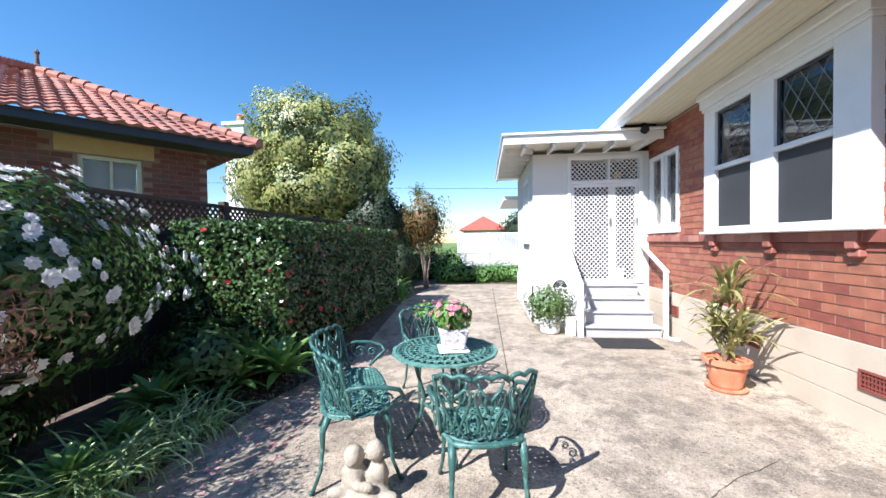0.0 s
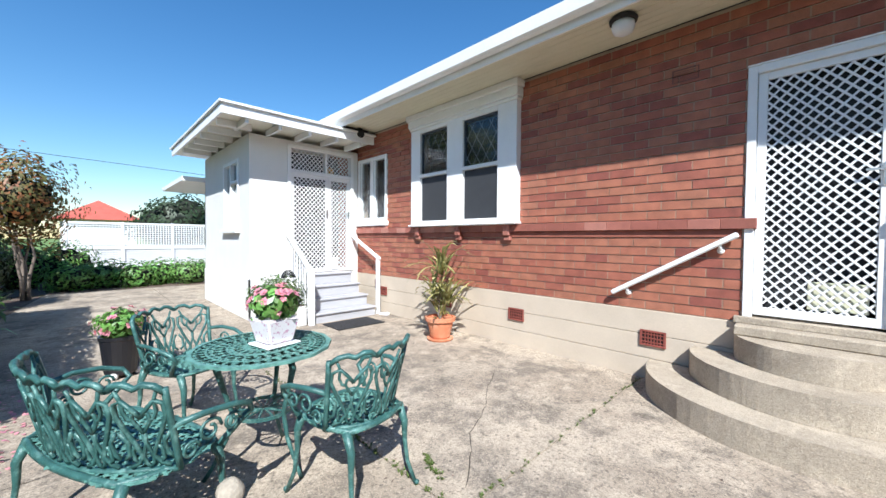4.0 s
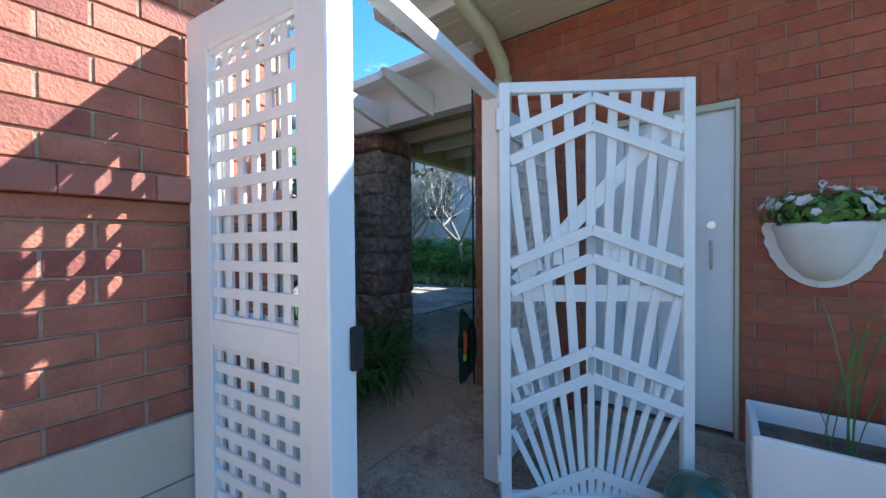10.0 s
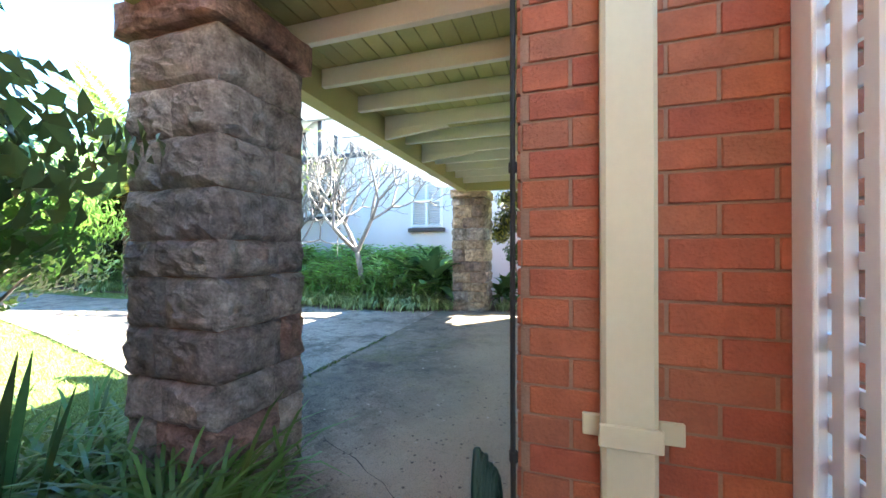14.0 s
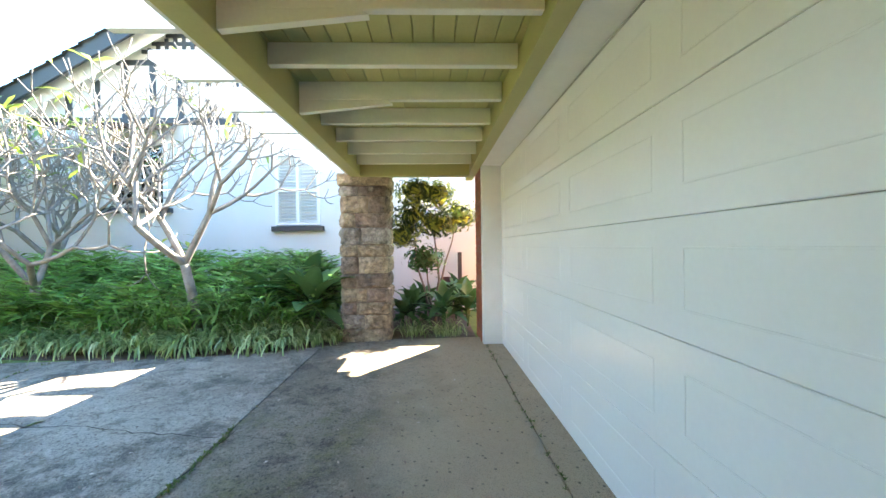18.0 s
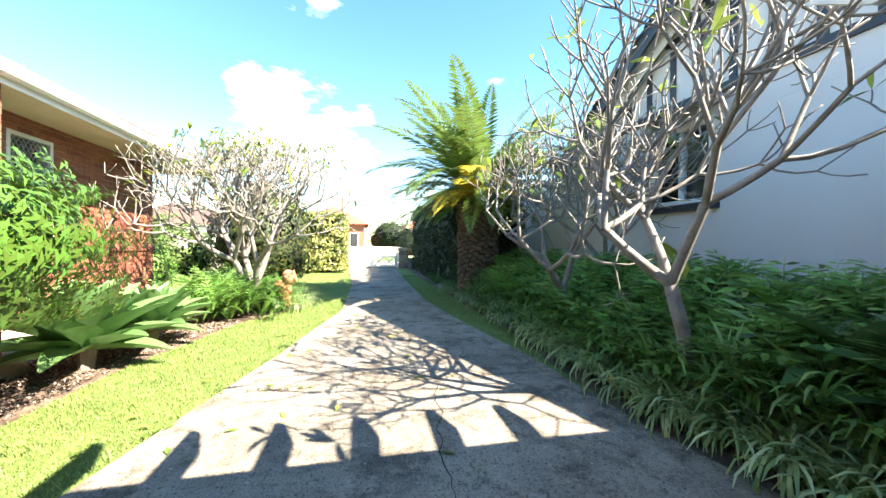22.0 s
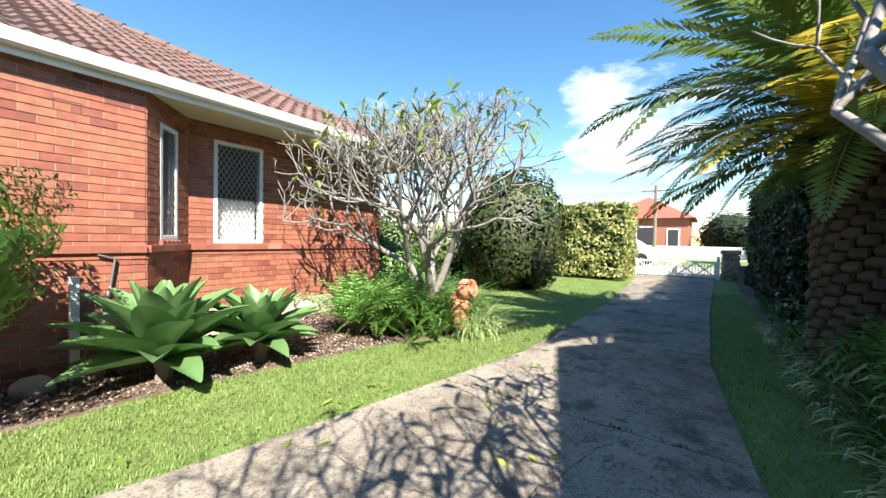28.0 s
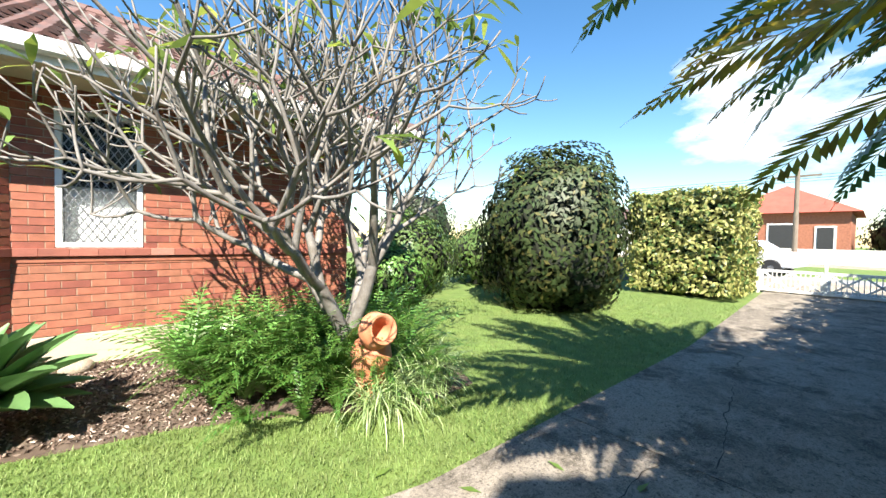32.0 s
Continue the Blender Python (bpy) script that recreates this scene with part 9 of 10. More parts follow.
tagged(leaf_cloud("leaf_litter", pts, np.tile((0, 0, 3.0), (420, 1)), 0.028, CHIP, aspect=0.55, droop=0, seed=760, fold=0.08), "small brown leaf litter on the concrete", "leaf litter", kind="stuff")
pts = scatter(260, [(-2.0, -1.0), (2.8, -2.2), (2.8, -0.9), (1.6, 1.0), (2.7, 1.6), (2.7, 5.4), (-1.6, 5.4), (-1.9, 2.0)], 761)
pts[:, 2] += 0.036
tagged(leaf_cloud("leaf_litter", pts, np.tile((0, 0, 3.0), (260, 1)), 0.022, CHIP, aspect=0.55, droop=0, seed=761, fold=0.08), "small brown leaf litter on the patio", "leaf litter", kind="stuff")
# ---- neighbours and distance ----
lf = thing("fence", "dark brown lattice-topped timber fence behind the bushes", "fence", kind="structure")
BROWN = mat("brown_stain", (0.075, 0.045, 0.032), 0.8, var=0.2, scale=5, fine=60, bump=0.3)
for k in range(5):
    y = -1.0 + k * 2.9
    boxes("post", [(-3.66, y - 0.05, 0, -3.56, y + 0.05, 2.1)], BROWN, lf)
boxes("rail", [(-3.63, -2, 2.0, -3.57, 12.5, 2.05)], BROWN, lf)
boxes("rail", [(-3.63, -2, 1.62, -3.57, 12.5, 1.67)], BROWN, lf)
bm = bmesh.new()
y = -2.0
while y < 12.4:
    beam(bm, (-3.6, y, 1.66), (-3.6, y + 0.34, 2.0), 0.03, 0.01, up=(1, 0, 0))
    beam(bm, (-3.59, y + 0.34, 1.66), (-3.59, y, 2.0), 0.03, 0.01, up=(1, 0, 0))
    y += 0.1
part("lattice", bm, BROWN, lf, kind="stuff")
for k in range(97):
    y = -2 + k * 0.15
    boxes("paling", [(-3.61, y + 0.004, 0.05, -3.59, y + 0.146, 1.62)], BROWN, lf, bevel=0)

# old brick bungalow, set at an angle
NB = pose(-5.16, 6.43, 0, 0, 0, 55)     # local x runs back along its near wall
bung = thing("bungalow", "old dark brick bungalow with a pink tiled hip roof", "house", NB)
bm = bmesh.new()
for a, b, c, d in cells(8.0, 0.0, 3.22, [(0.97, 1.75, 2.0, 2.93)]):
    box(bm, -b, 0.0, c, -a, 0.25, d)
wallb = part("wall", bm, MORTAR_DARK, bung)
verts, faces = [], []
for r in range(37):
    for k in range(36):
        a, b = k * 0.24 + (0.12 if r % 2 else 0) + 0.005, k * 0.24 + (0.12 if r % 2 else 0) + 0.235
        z = r * COURSE + 0.005
        if b > 8 or (b > 0.97 and a < 1.75 and 1.96 < z < 2.92) or (z > 2.9 and 0.7 < a < 1.95):
            continue
        i = len(verts)
        verts += [(-a, -0.006, z), (-b, -0.006, z), (-b, -0.006, z + COURSE - 0.01), (-a, -0.006, z + COURSE - 0.01)]
        faces.append((i, i + 1, i + 2, i + 3))
raw("bricks", verts, faces, BRICK_OLD, wallb, kind="stuff")
boxes("lintel", [(-2.0, -0.012, 2.95, -0.8, 0.0, 3.2)], mat("ochre_render", (0.52, 0.36, 0.16), 0.8, var=0.1, bump=0.1), bung, "ochre rendered lintel", bevel=0.003)
wb = boxes("window", [(-1.75, 0.02, 2.0, -1.69, 0.08, 2.93), (-1.03, 0.02, 2.0, -0.97, 0.08, 2.93), (-1.69, 0.02, 2.87, -1.03, 0.08, 2.93), (-1.69, 0.02, 2.0, -1.03, 0.08, 2.06), (-1.38, 0.02, 2.06, -1.34, 0.08, 2.87)], CREAM, bung, "cream framed window")
boxes("pane", [(-1.69, 0.05, 2.06, -1.03, 0.056, 2.87)], GLASS, wb, bevel=0)
boxes("blind", [(-1.69, 0.12, 2.0, -1.03, 0.14, 2.93)], CURTAIN, wb, bevel=0)
boxes("wall", [(-0.25, 0.25, 0, 0.0, 7.0, 3.2)], BRICK_OLD, bung, bevel=0)
boxes("fascia", [(-8.3, -0.62, 3.2, 0.6, -0.58, 3.34)], DARK_TRIM, bung)
boxes("soffit", [(-8.3, -0.58, 3.22, 0.6, 0.0, 3.25)], DARK_IN, bung)
bm = bmesh.new()
tiled_slope(bm, (0.7, -0.68, 3.32), (-8.6, -0.68, 3.32), (-2.9, 3.74, 5.2), (-2.05, 3.74, 5.2))
part("roof", bm, ROOF_PINK, bung, "pink terracotta tiles", kind="stuff")
bm = bmesh.new()
tiled_slope(bm, (0.7, 7.5, 3.32), (0.7, -0.68, 3.32), (-2.05, 3.74, 5.2), (-2.05, 3.74, 5.2))
part("roof", bm, ROOF_PINK, bung, "pink terracotta tiles", kind="stuff")
bm = bmesh.new()
for a, b in (((0.7, -0.68, 3.36), (-2.05, 3.74, 5.25)), ((-8.6, -0.68, 3.36), (-2.9, 3.74, 5.25)), ((-2.9, 3.74, 5.25), (-2.05, 3.74, 5.25))):
    n = 16
    for k in range(n):
        p, q = Vector(a).lerp(Vector(b), k / n), Vector(a).lerp(Vector(b), (k + 1.1) / n)
        tube(bm, [p + Vector((0, 0, 0.05)), q + Vector((0, 0, 0.03))], [0.11, 0.085], 8)
part("ridge_caps", bm, ROOF_PINK, bung, kind="stuff")
bm = bmesh.new()
lathe(bm, [(0.05, 5.2), (0.09, 5.35), (0.04, 5.4), (0.03, 5.6), (0.05, 5.65), (0.01, 5.72)], 10, (-2.05, 3.74))
part("finial", bm, ROOF_TILE, bung)
ch = thing("chimney_stack", "white chimney with a terracotta pot beyond the tree", "chimney")
boxes("stack", [(-11.6, 15.6, 0, -10.7, 16.4, 6.9)], WHITE_WALL, ch)
boxes("cap", [(-11.7, 15.5, 6.9, -10.6, 16.5, 7.05)], WHITE_WALL, ch)
bm = bmesh.new()
lathe(bm, [(0.18, 7.05), (0.15, 7.4), (0.2, 7.45), (0.14, 7.5)], 12, (-11.1, 16))
part("chimney_pot", bm, TERRACOTTA, ch)

# white lattice fence at the far end of the yard
bf = thing("lattice_fence", "white timber lattice fence across the yard", "fence")
for k in range(5):
    x = -1.5 + k * 1.8
    boxes("post", [(x - 0.05, 21.95, 0, x + 0.05, 22.05, 2.02)], WHITE, bf)
for a, b in ((0.05, 0.15), (0.82, 0.95), (1.9, 2.0)):
    boxes("rail", [(-1.5, 21.97, a, 5.7, 22.03, b)], WHITE, bf)
bm = bmesh.new()
for k in range(72):
    x = -1.45 + k * 0.1
    box(bm, x - 0.018, 22.0, 0.1, x + 0.018, 22.01, 1.95)
for k in range(19):
    box(bm, -1.5, 21.985, 0.12 + k * 0.1, 5.7, 21.996, 0.156 + k * 0.1)
part("lattice", bm, WHITE, bf, kind="stuff")
boxes("back_panel", [(-1.5, 22.05, 0.05, 5.7, 22.07, 1.0)], WHITE, bf)


def far_house(name, x0, x1, y0, y1, h, pitch, wall_m, roof_m, label, win=()):
    ob = thing(name, label, "house")
    boxes("wall", [(x0, y0, 0, x1, y1, h)], wall_m, ob, bevel=0)
    z = h
    e = 0.5
    w = min(x1 - x0, y1 - y0) / 2 + e
    hh = w * math.tan(radians(pitch))
    cx, cy = (x0 + x1) / 2, (y0 + y1) / 2
    if x1 - x0 > y1 - y0:
        ra, rb = (x0 - e + w, cy, z + hh), (x1 + e - w, cy, z + hh)
        v = [(x0 - e, y0 - e, z), (x1 + e, y0 - e, z), (x1 + e, y1 + e, z), (x0 - e, y1 + e, z), ra, rb]
        f = [(0, 1, 5, 4), (1, 2, 5), (2, 3, 4, 5), (3, 0, 4), (3, 2, 1, 0)]
    else:
        ra, rb = (cx, y0 - e + w, z + hh), (cx, y1 + e - w, z + hh)
        v = [(x0 - e, y0 - e, z), (x1 + e, y0 - e, z), (x1 + e, y1 + e, z), (x0 - e, y1 + e, z), ra, rb]
        f = [(0, 1, 4), (1, 2, 5, 4), (2, 3, 5), (3, 0, 4, 5), (3, 2, 1, 0)]
    raw("roof", v, f, roof_m, ob, "red tiled hip roof")
    for (a, b, c, d, e2, g) in win:
        wi = boxes("window", [(a, b, c, d, e2, g)], WHITE, ob, bevel=0)
        boxes("pane", [(a - 0.03, b + 0.12, c + 0.1, a - 0.01, e2 - 0.12, g - 0.1)], DARK_IN, wi, bevel=0)
    return ob


RED_ROOF = mat("red_far_tile", (0.45, 0.10, 0.07), 0.8, var=0.2, scale=2, fine=14, bump=0.4)
far_house("house", -2.2, 2.2, 40, 46, 2.7, 32, WHITE_WALL, RED_ROOF, "far white house with a red tiled roof")
far_house("house", 45, 53, -7.4, -0.5, 3.9, 30, BRICK_REST, RED_ROOF, "far red brick house with a red hip roof", [(44.95, -4.9, 1.4, 45.0, -3.4, 3.2), (44.95, -2.9, 1.4, 45.0, -1.6, 3.2), (44.95, -6.8, 1.4, 45.0, -5.8, 3.0)])
far_house("house", 46, 54, -22, -12, 3.6, 28, BRICK_REST, RED_ROOF, "far brick house across the street")
far_house("house", 44, 52, 6, 16, 3.6, 28, WHITE_WALL, ROOF_TILE, "far pale house across the street")

# white half-timbered house along the south boundary
NY = -12.65
nh = thing("half_timbered_house", "white rendered house with a dark half-timbered gable", "house")
bm = bmesh.new()
for a, b, c, d in cells(16.0, 0.0, 3.6, [(4.8, 5.7, 1.9, 3.42), (7.85, 9.1, 2.3, 3.7)]):
    box(bm, 1.1 + a, NY - 0.25, c, 1.1 + b, NY, d)
bmesh.ops.remove_doubles(bm, verts=bm.verts[:], dist=0.0005)
part("wall", bm, NEIGHBOUR_WHITE, nh)
bm = bmesh.new()
AP, SL = (8.4, 6.15), 0.58
gz = 3.602
out = [(AP[0] - (AP[1] - gz) / SL, gz), (AP[0] + (AP[1] - gz) / SL, gz), AP]
lo = [bm.verts.new((x, NY, z)) for x, z in out]
hi = [bm.verts.new((x, NY - 0.25, z)) for x, z in out]
bm.faces.new(lo)
bm.faces.new(hi[::-1])
for k in range(3):
    bm.faces.new((lo[k], hi[k], hi[(k + 1) % 3], lo[(k + 1) % 3]))
bmesh.ops.recalc_face_normals(bm, faces=bm.faces[:])
part("gable", bm, NEIGHBOUR_WHITE, nh)
x = 2.6
while x < 13:
    top = AP[1] - SL * abs(x - AP[0]) - 0.15
    if top > 4.3:
        boxes("timber", [(x - 0.06, NY + 0.002, 4.14, x + 0.06, NY + 0.03, min(top, 5.2))], DARK_TRIM, nh)
    x += 0.55
boxes("timber", [(4.9, NY + 0.002, 4.0, 11.9, NY + 0.04, 4.14)], DARK_TRIM, nh)
boxes("timber", [(6.9, NY + 0.002, 5.2, 9.9, NY + 0.04, 5.3)], DARK_TRIM, nh)
bm = bmesh.new()
for j in range(-5, 6):
    x = AP[0] + j * 0.17
    box(bm, x - 0.035, NY + 0.002, 5.3, x + 0.035, NY + 0.03, max(5.4, AP[1] - SL * abs(x - AP[0]) - 0.12))
for j in range(5):
    z = 5.47 + j * 0.16
    w = min(1.0, (AP[1] - z) / SL - 0.1)
    if w > 0.1:
        box(bm, AP[0] - w, NY + 0.004, z - 0.035, AP[0] + w, NY + 0.034, z + 0.035)
part("gable_lattice", bm, DARK_TRIM, nh, "dark timber lattice in the gable peak")
for sg in (-1, 1):
    bm = bmesh.new()
    beam(bm, (AP[0], NY + 0.42, AP[1] + 0.12), (AP[0] + sg * 4.75, NY + 0.42, AP[1] + 0.12 - 4.75 * SL), 0.05, 0.30)
    part("barge_board", bm, DARK_TRIM, nh, "dark navy barge board")
    bm = bmesh.new()
    tiled_slope(bm, (AP[0] + sg * 4.8, NY + 0.5, AP[1] + 0.25 - 4.8 * SL), (AP[0] + sg * 4.8, NY - 9, AP[1] + 0.25 - 4.8 * SL), (AP[0], NY - 9, AP[1] + 0.25), (AP[0], NY + 0.5, AP[1] + 0.25))
    part("roof_slope", bm, mat("slate_tile", (0.06, 0.065, 0.075), 0.7, var=0.2, bump=0.3, island=0.2), nh, kind="stuff")
    bm = bmesh.new()
    beam(bm, (AP[0], NY + 0.2, AP[1] + 0.05), (AP[0] + sg * 4.75, NY + 0.2, AP[1] + 0.05 - 4.75 * SL), 0.42, 0.02, up=(0, 1, 0))
    part("soffit_board", bm, WHITE, nh)
# shuttered window
sw = boxes("window", [(5.9, NY - 0.2, 1.9, 6.8, NY - 0.17, 3.42)], CURTAIN, nh, "window with white louvred shutters")
for nm, bx in (("stile", (5.9, NY - 0.1, 1.95, 5.96, NY + 0.03, 3.42)), ("stile", (6.74, NY - 0.1, 1.95, 6.8, NY + 0.03, 3.42)), ("rail", (5.96, NY - 0.1, 3.36, 6.74, NY + 0.03, 3.42)), ("stile", (6.32, NY - 0.1, 2.0, 6.38, NY + 0.03, 3.36)), ("rail", (5.96, NY - 0.1, 1.95, 6.74, NY + 0.03, 2.0))):
    boxes(nm, [bx], WHITE, sw)
for a, b in ((5.96, 6.32), (6.38, 6.74)):
    boxes("rail", [(a, NY - 0.1, 2.62, b, NY + 0.03, 2.68)], WHITE, sw)
for a, b in ((5.96, 6.32), (6.38, 6.74)):
    for k in range(22):
        z = 2.02 + k * 0.062
        bm = bmesh.new()
        box(bm, a, -0.025, -0.003, b, 0.025, 0.003, m=Matrix.Translation((0, NY - 0.02, z)) @ Matrix.Rotation(radians(40), 4, "X"))
        part("louvre", bm, WHITE, sw)
boxes("window_sill", [(5.82, NY - 0.1, 1.82, 6.86, NY + 0.1, 1.92)], DARK_TRIM, nh, "dark navy sill")
w2 = boxes("window", [(8.95, NY - 0.24, 2.3, 10.2, NY - 0.2, 3.7)], DARK_IN, nh, "white framed window of a dark room")
for nm, bx in (("stile", (8.95, NY - 0.1, 2.35, 9.03, NY + 0.03, 3.7)), ("stile", (10.12, NY - 0.1, 2.35, 10.2, NY + 0.03, 3.7)), ("rail", (9.03, NY - 0.1, 3.62, 10.12, NY + 0.03, 3.7)), ("mullion", (9.55, NY - 0.1, 2.42, 9.6, NY + 0.03, 3.62)), ("rail", (9.03, NY - 0.1, 2.35, 10.12, NY + 0.03, 2.42))):
    boxes(nm, [bx], WHITE, w2)
boxes("pane", [(9.03, NY - 0.05, 2.42, 10.12, NY - 0.04, 3.62)], GLASS, w2, bevel=0)
boxes("window_sill", [(8.85, NY - 0.1, 2.22, 10.3, NY + 0.1, 2.32)], DARK_TRIM, nh, "dark navy sill")
bm = bmesh.new()
tiled_slope(bm, (8.7, NY + 0.6, 3.72), (10.45, NY + 0.6, 3.72), (10.45, NY + 0.03, 4.0), (8.7, NY + 0.03, 4.0), course=0.14, wave=0.16, lift=0.02)
part("window_hood", bm, MATS["brown_stain"], nh, "shingled window hood")
# lower wing
boxes("wing_wall", [(14.5, NY - 3, 0, 17.1, NY - 0.3, 3.6)], NEIGHBOUR_WHITE, nh)
wv = boxes("vent", [(3.2, NY + 0.001, 0.72, 3.4, NY + 0.012, 0.84)], VENT_DARK, nh, "small wall vent")
w3 = boxes("window", [(16.6, NY - 0.3, 2.4, 16.66, NY - 0.26, 3.5), (17.0, NY - 0.3, 2.4, 17.06, NY - 0.26, 3.5), (16.66, NY - 0.3, 2.9, 17.0, NY - 0.26, 2.96)], WHITE, nh)
bw = tagged(boxes("boundary_post", [(3.02, -12.5, 0.1, 3.1, -12.42, 1.35)], DARK_TRIM), "dark timber boundary post by the garage", "post")

# drive gate, stone gate post, street
dgt = thing("drive_gate", "white wooden two-leaf drive gate with crossed braces", "gate", pose(24.1, 0, 0))
for a, b in ((-7.68, -6.42), (-8.98, -7.72)):
    zb, zt = 0.46, 1.05
    lf2 = boxes("leaf", [(-0.03, a, zb, 0.03, a + 0.07, zt), (-0.03, b - 0.07, zb, 0.03, b, zt), (-0.025, a + 0.07, zb, 0.025, b - 0.07, zb + 0.07), (-0.025, a + 0.07, zt - 0.07, 0.025, b - 0.07, zt)], WHITE, dgt)
    c = (a + b) / 2
    for p, q in (((0, a + 0.07, zb + 0.07), (0, c, zt - 0.07)), ((0, c, zt - 0.07), (0, b - 0.07, zb + 0.07)), ((0, a + 0.07, zt - 0.07), (0, c, zb + 0.07)), ((0, c, zb + 0.07), (0, b - 0.07, zt - 0.07))):
        bm = bmesh.new()
        beam(bm, p, q, 0.03, 0.045)
        part("brace", bm, WHITE, lf2)
    for k in range(1, 12):
        y = a + 0.07 + (b - a - 0.14) * k / 12
        bm = bmesh.new()
        beam(bm, (-0.01, y, zb + 0.07), (-0.01, y, zt - 0.07), 0.012, 0.02)
        part("bar", bm, WHITE, lf2)
boxes("post", [(-0.05, -6.42, 0.38, 0.05, -6.32, 1.25)], WHITE, dgt)
boxes("post", [(-0.04, -7.73, 0.45, 0.04, -7.67, 1.35)], WHITE, dgt)
boxes("post", [(-0.05, -9.08, 0.38, 0.05, -8.98, 1.25)], WHITE, dgt)
stone_pillar("gate_pillar", 23.9, -6.25, 24.3, -5.85, 0.35, 1.48, 7, "dark stone gate pillar beside the drive")
stone_pillar("gate_pillar", 23.9, -9.6, 24.3, -9.15, 0.35, 1.48, 8, "dark stone gate pillar beside the drive")
fw = thing("front_wall", "low dark stone boundary wall", "wall", kind="structure")
boxes("coursing", [(23.95, -5.84, 0.3, 24.25, 12, 0.95)], STONE_MATS[0], fw)
boxes("coursing", [(23.95, -20, 0.3, 24.25, -9.62, 0.95)], STONE_MATS[0], fw)
ROAD = mat("pale_asphalt", (0.30, 0.29, 0.28), 0.9, var=0.1, scale=3, fine=80, bump=0.3)
tagged(boxes("road", [(28.5, -120, 0.40, 38.5, 120, 0.478)], ROAD, bevel=0), "sun-bleached street beyond the gate", "road", kind="structure")
tagged(boxes("pavement", [(24.3, -120, 0.35, 28.4, 120, 0.50)], CONCRETE, bevel=0.02), "pale concrete footpath and crossover", "pavement", kind="structure")
tagged(boxes("kerb", [(38.55, -120, 0.35, 42.0, 120, 0.60)], CONCRETE, bevel=0.03), "pale kerb and footpath across the street", "kerb", kind="structure")
fwall = thing("far_wall", "low white boundary wall across the street", "wall", kind="structure")
boxes("panel", [(42.5, -12, 0.4, 42.8, 6, 1.5)], WHITE_WALL, fwall)


def car(at):
    root = thing("car", "white parked hatchback in the street", "car", at)
    prof = [(-2.0, 0.35), (-2.05, 0.75), (-1.85, 0.95), (-1.3, 1.02), (-0.75, 1.42), (0.55, 1.46), (1.35, 1.05), (2.0, 0.92), (2.1, 0.6), (2.05, 0.35)]
    bm = bmesh.new()
    L = [[bm.verts.new((x, s * (0.85 if z < 1.05 else 0.68), z)) for x, z in prof] for s in (-1, 1)]
    bm.faces.new(L[0])
    bm.faces.new(L[1][::-1])
    for k in range(len(prof)):
        j = (k + 1) % len(prof)
        bm.faces.new((L[0][k], L[1][k], L[1][j], L[0][j]))
    bmesh.ops.recalc_face_normals(bm, faces=bm.faces[:])
    bmesh.ops.bevel(bm, geom=bm.edges[:], offset=0.05, segments=2, affect="EDGES")
    body = part("body", bm, mat("white_car_paint", (0.78, 0.78, 0.78), 0.25, var=0.02, bump=0, coat=0.5), root)
    for s in (-1, 1):
        bm = bmesh.new()
        out = [(-1.1, 1.04), (-0.68, 1.36), (0.5, 1.40), (1.15, 1.06)]
        vs = [bm.verts.new((x, s * (0.86 if z < 1.1 else 0.715), z)) for x, z in out]
        ws = [bm.verts.new((v.co.x, v.co.y - s * 0.05, v.co.z)) for v in vs]
        bm.faces.new(vs)
        bm.faces.new(ws[::-1])
        for k in range(4):
            bm.faces.new((vs[k], ws[k], ws[(k + 1) % 4], vs[(k + 1) % 4]))
        bmesh.ops.recalc_face_normals(bm, faces=bm.faces[:])
        part("side_window", bm, DARK_IN, root, "dark tinted glass")
        for x in (-1.3, 1.3):
            bm = bmesh.new()
            lathe(bm, [(0.18, -0.1), (0.31, -0.1), (0.33, -0.06), (0.33, 0.06), (0.31, 0.1), (0.18, 0.1)], 20)
            wh = part("wheel", bm, RUBBER, root, at=pose(x, s * 0.80, 0.33, 90))
            bm = bmesh.new()
            lathe(bm, [(0.05, -0.105), (0.2, -0.09), (0.2, 0.09), (0.05, 0.105)], 16)
            part("rim", bm, CHROME, wh)
    return root


car(pose(31.0, -4.6, 0.478, 0, 0, 84))
pole = thing("power_pole", "grey timber power pole by the street", "power pole", pose(40.5, -5.35, 0))
bm = bmesh.new()
tube(bm, [(0, 0, 0.5), (0, 0, 6.2)], [0.14, 0.11], 10)
part("pole", bm, BARK, pole)
boxes("cross_arm", [(-0.05, -1.0, 5.7, 0.05, 1.0, 5.82)], BARK, pole)
bm = bmesh.new()
for dy in (-0.8, 0.0, 0.8):
    tube(bm, [(40.5, -5.35 + dy * 0.2 + k * 4 * 1.0 * (1 if True else 0) - 20, 5.85 - 0.25 * math.sin(math.pi * k / 10) + dy * 0.2) for k in range(11)], 0.012, 4)
tagged(part("power_line", bm, RUBBER), "thin overhead wires across the street", "power lines")
bm = bmesh.new()
tube(bm, [(-25, 24, 6.2), (-5, 25, 5.2), (10, 26, 4.9), (30, 27, 5.6)], 0.012, 4)
tagged(part("power_line", bm, RUBBER), "thin overhead wire beyond the yard", "power lines")
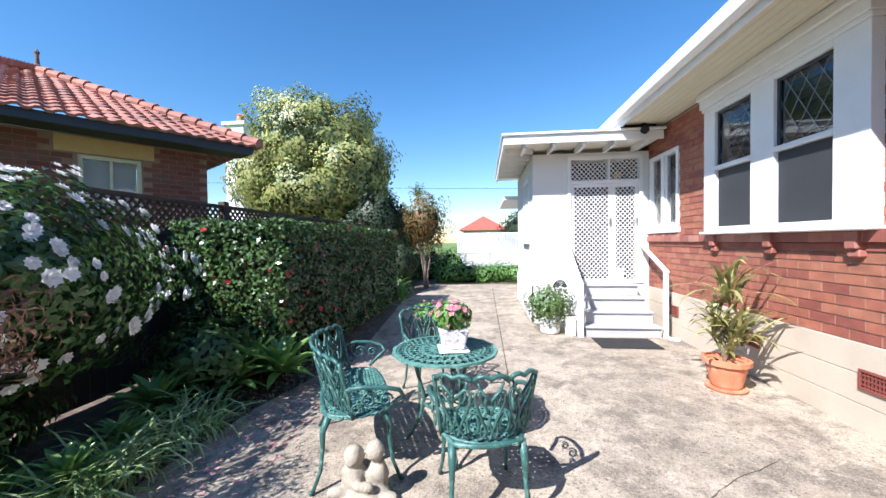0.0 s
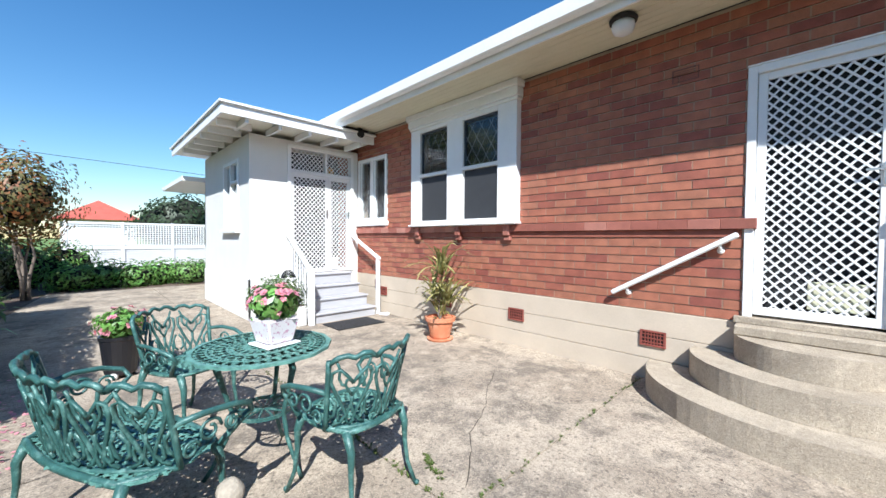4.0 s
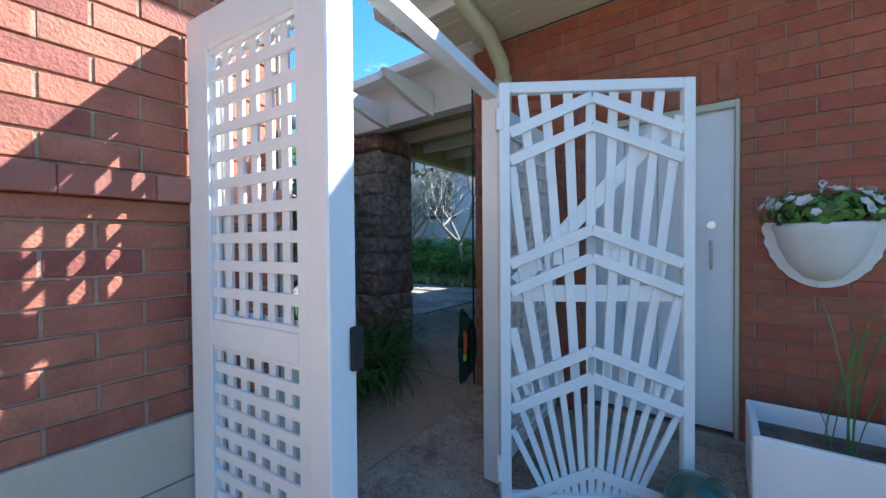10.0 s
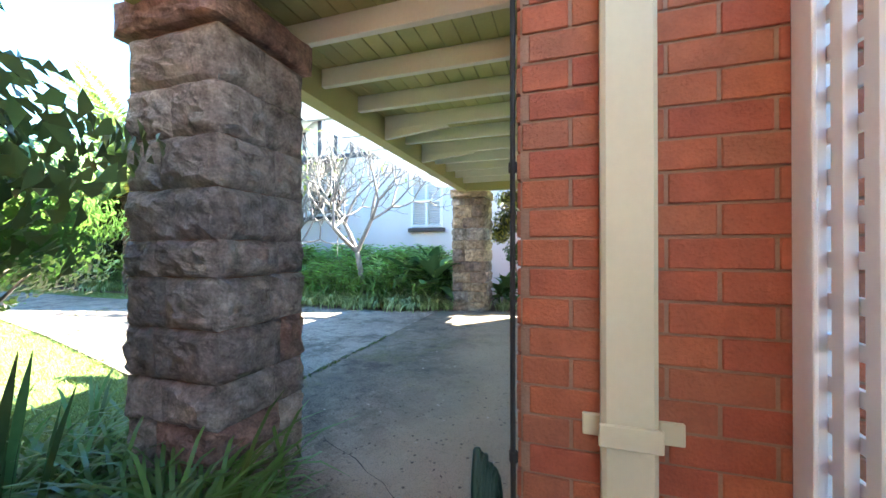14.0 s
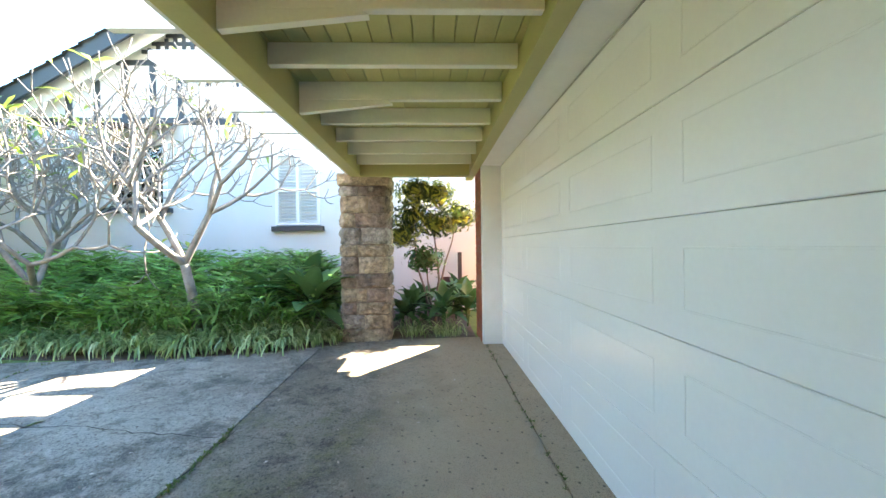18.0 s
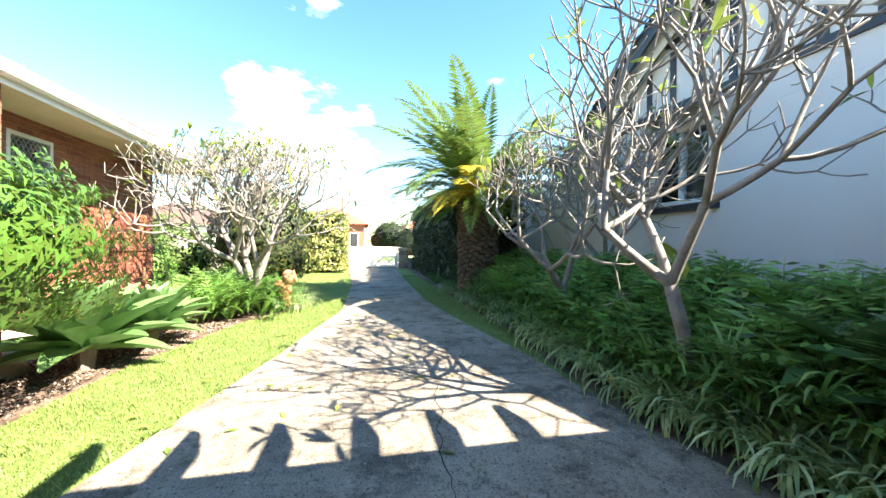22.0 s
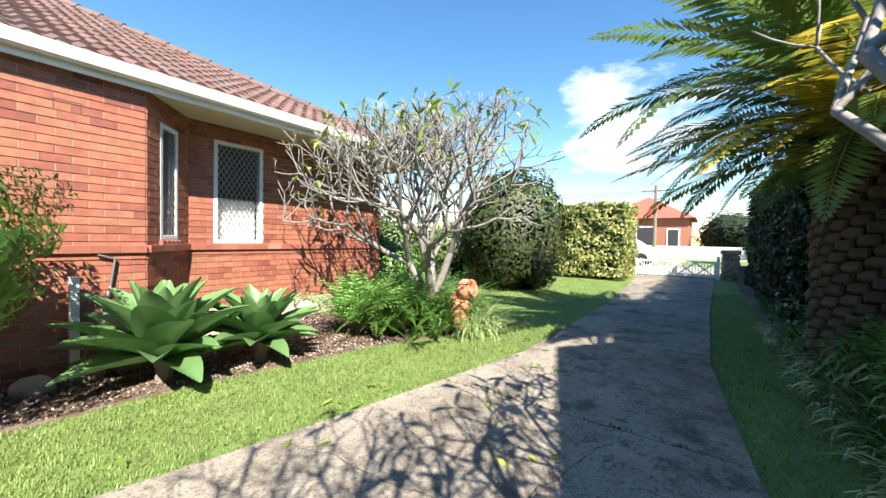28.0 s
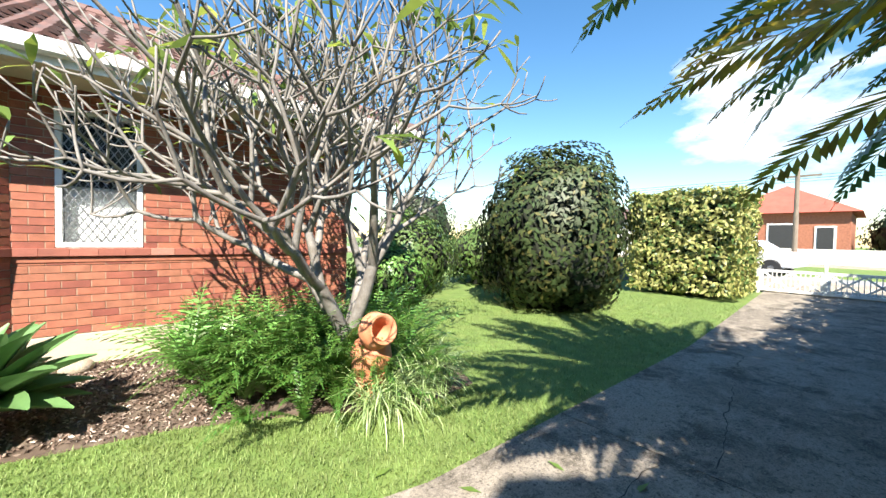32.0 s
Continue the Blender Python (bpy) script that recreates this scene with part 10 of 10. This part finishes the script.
for k, (x, y, r, h) in enumerate(((48, -11, 3.2, 2.2), (50, 4, 3.5, 2.4), (43.5, -13, 2.2, 1.5), (46, 12, 3, 2.4), (4.2, 34, 2.6, 2.0), (9, 38, 3, 2.2), (-8, 36, 3, 2.4), (44, -26, 4, 3), (43.8, 2.0, 1.6, 1.2), (-14, 26, 4, 3), (29, 16, 3, 2.6), (27.5, -16, 3, 2.8))):
    round_shrub("distant_tree", (x, y, h + 0.3), (r, r, h), 2600, 0.32, L_OLIVE if k % 2 else L_DARKTREE, "distant leafy green tree", "tree", 400 + k, core=0.8, amount=0.2)
palm2 = thing("palm_tree", "small distant palm above the far hedge", "palm tree")
fronds("fronds", [(-5.3, 30, 5.2)], L_PALM, 1.3, palm2, seed=420, per=30, pairs=16, arch=1.4, pinna=0.2, width=0.05)
stems("trunk", (-5.3, 30, 0), [(-5.3, 30, 5.2)], BARK, palm2, 0.2)
tp2 = thing("garden_tap", "galvanised tap on a white post beside the wall", "garden tap", pose(8.39, -3.62, 0.2))
boxes("post", [(-0.035, -0.035, 0, 0.035, 0.035, 1.03)], WHITE_WALL, tp2)
bm = bmesh.new()
tube(bm, [(0.04, 0.03, 0.1), (0.3, 0.12, 0.9), (0.34, 0.12, 1.2), (0.2, 0.12, 1.24)], 0.012, 8)
part("pipe", bm, LEAD, tp2)
for k, (x, y, r) in enumerate(((9.35, -3.2, 0.2), (8.85, -3.62, 0.16), (9.6, -3.05, 0.18), (10.2, -3.0, 0.14), (8.5, -3.65, 0.13), (8.1, -3.7, 0.15), (9.1, -3.5, 0.12), (9.9, -2.98, 0.16))):
    bm = bmesh.new()
    bmesh.ops.create_icosphere(bm, subdivisions=3, radius=r)
    for v in bm.verts:
        v.co *= 1 + 0.25 * noise.noise(v.co * 6 + Vector((k * 9, 0, 0)))
        v.co.z *= 0.7
    tagged(part("rock", bm, STEP, at=pose(x, y, ground_z(x, y) + 0.05), shade=True), "pale garden rock in the mulch bed", "rock", group="bed rocks")
# ---- bricks, laid last ----
BRICK_MESH = {}


def brick_mesh(length, m):
    key = (round(length, 2), m.name)
    if key not in BRICK_MESH:
        bm = bmesh.new()
        box(bm, 0, -0.02, 0, key[0], 0, COURSE - 0.008, 0.0025)
        BRICK_MESH[key] = mesh_of("brick", bm, m)
    return BRICK_MESH[key]


def lay(job):
    ob, length, z0, z1, holes, (m_part, m_rest), near, proud, ext, m_mortar = job
    rng = random.Random(len(ob.name) * 7 + int(length * 10))
    verts, faces, cands, sv, sf = [], [], [], [], []
    rows = int(round((z1 - z0) / COURSE))
    for r in range(rows):
        a = z0 + r * COURSE
        cz = a + COURSE / 2
        spans, u = [], -ext[0] - (STRETCH / 2 if r % 2 else 0.0)
        while u < length + ext[1]:
            spans.append((max(-ext[0], u), min(length + ext[1], u + STRETCH)))
            u += STRETCH
        cut = []
        for lo, hi in spans:
            segs = [(lo, hi)]
            for h in holes:
                if h[2] < cz < h[3]:
                    segs = [p for s0, s1 in segs for p in ((s0, min(s1, h[0])), (max(s0, h[1]), s1)) if p[1] - p[0] > 0.02]
            cut += segs
        runs = []
        for lo, hi in cut:
            if runs and abs(runs[-1][1] - lo) < 0.002:
                runs[-1][1] = hi
            else:
                runs.append([lo, hi])
        for lo, hi in runs:
            i, c0, c1, d = len(sv), a + 0.006, a + COURSE - 0.006, proud - 0.004
            sv += [(lo + 0.008, -0.005, c0), (hi - 0.008, -0.005, c0), (hi - 0.008, -0.005, c1), (lo + 0.008, -0.005, c1), (lo + 0.008, d, c0), (hi - 0.008, d, c0), (hi - 0.008, d, c1), (lo + 0.008, d, c1)]
            sf += [(i + 5, i + 4, i + 7, i + 6), (i + 4, i + 5, i + 1, i), (i + 6, i + 7, i + 3, i + 2)]
        for lo, hi in cut:
            if hi - lo < 0.03:
                continue
            cands.append((lo, hi, a))
    picked = []
    if near:
        inside = [c for c in cands if near[0] <= (c[0] + c[1]) / 2 <= near[1] and c[2] < 2.6]
        picked = sorted(inside, key=lambda c: abs(c[2] - 1.35))[:300]
    chosen = set(picked)
    for lo, hi, a in cands:
        d = proud + rng.uniform(-0.0015, 0.002)
        if (lo, hi, a) in chosen:
            me = brick_mesh(hi - lo - 0.008, m_part)
            b = new("brick", me)
            b.parent = ob
            b.matrix_basis = Matrix.Translation((lo + 0.004, d, a + 0.004 + rng.uniform(-0.0008, 0.0008)))
        else:
            x0, x1, c0, c1, i = lo + 0.004, hi - 0.004, a + 0.004, a + COURSE - 0.004, len(verts)
            e = 0.002
            verts += [(x0, -0.01, c0), (x1, -0.01, c0), (x1, -0.01, c1), (x0, -0.01, c1), (x0 + e, d, c0 + e), (x1 - e, d, c0 + e), (x1 - e, d, c1 - e), (x0 + e, d, c1 - e)]
            faces += [(i + 5, i + 4, i + 7, i + 6), (i + 4, i + 5, i + 1, i), (i + 5, i + 6, i + 2, i + 1), (i + 6, i + 7, i + 3, i + 2), (i + 7, i + 4, i, i + 3)]
    if verts:
        raw("bricks", verts, faces, m_rest, ob, kind="stuff")
    raw("upright_joints", sv, sf, m_mortar, ob, kind="stuff")


for job in BRICK_JOBS:
    lay(job)
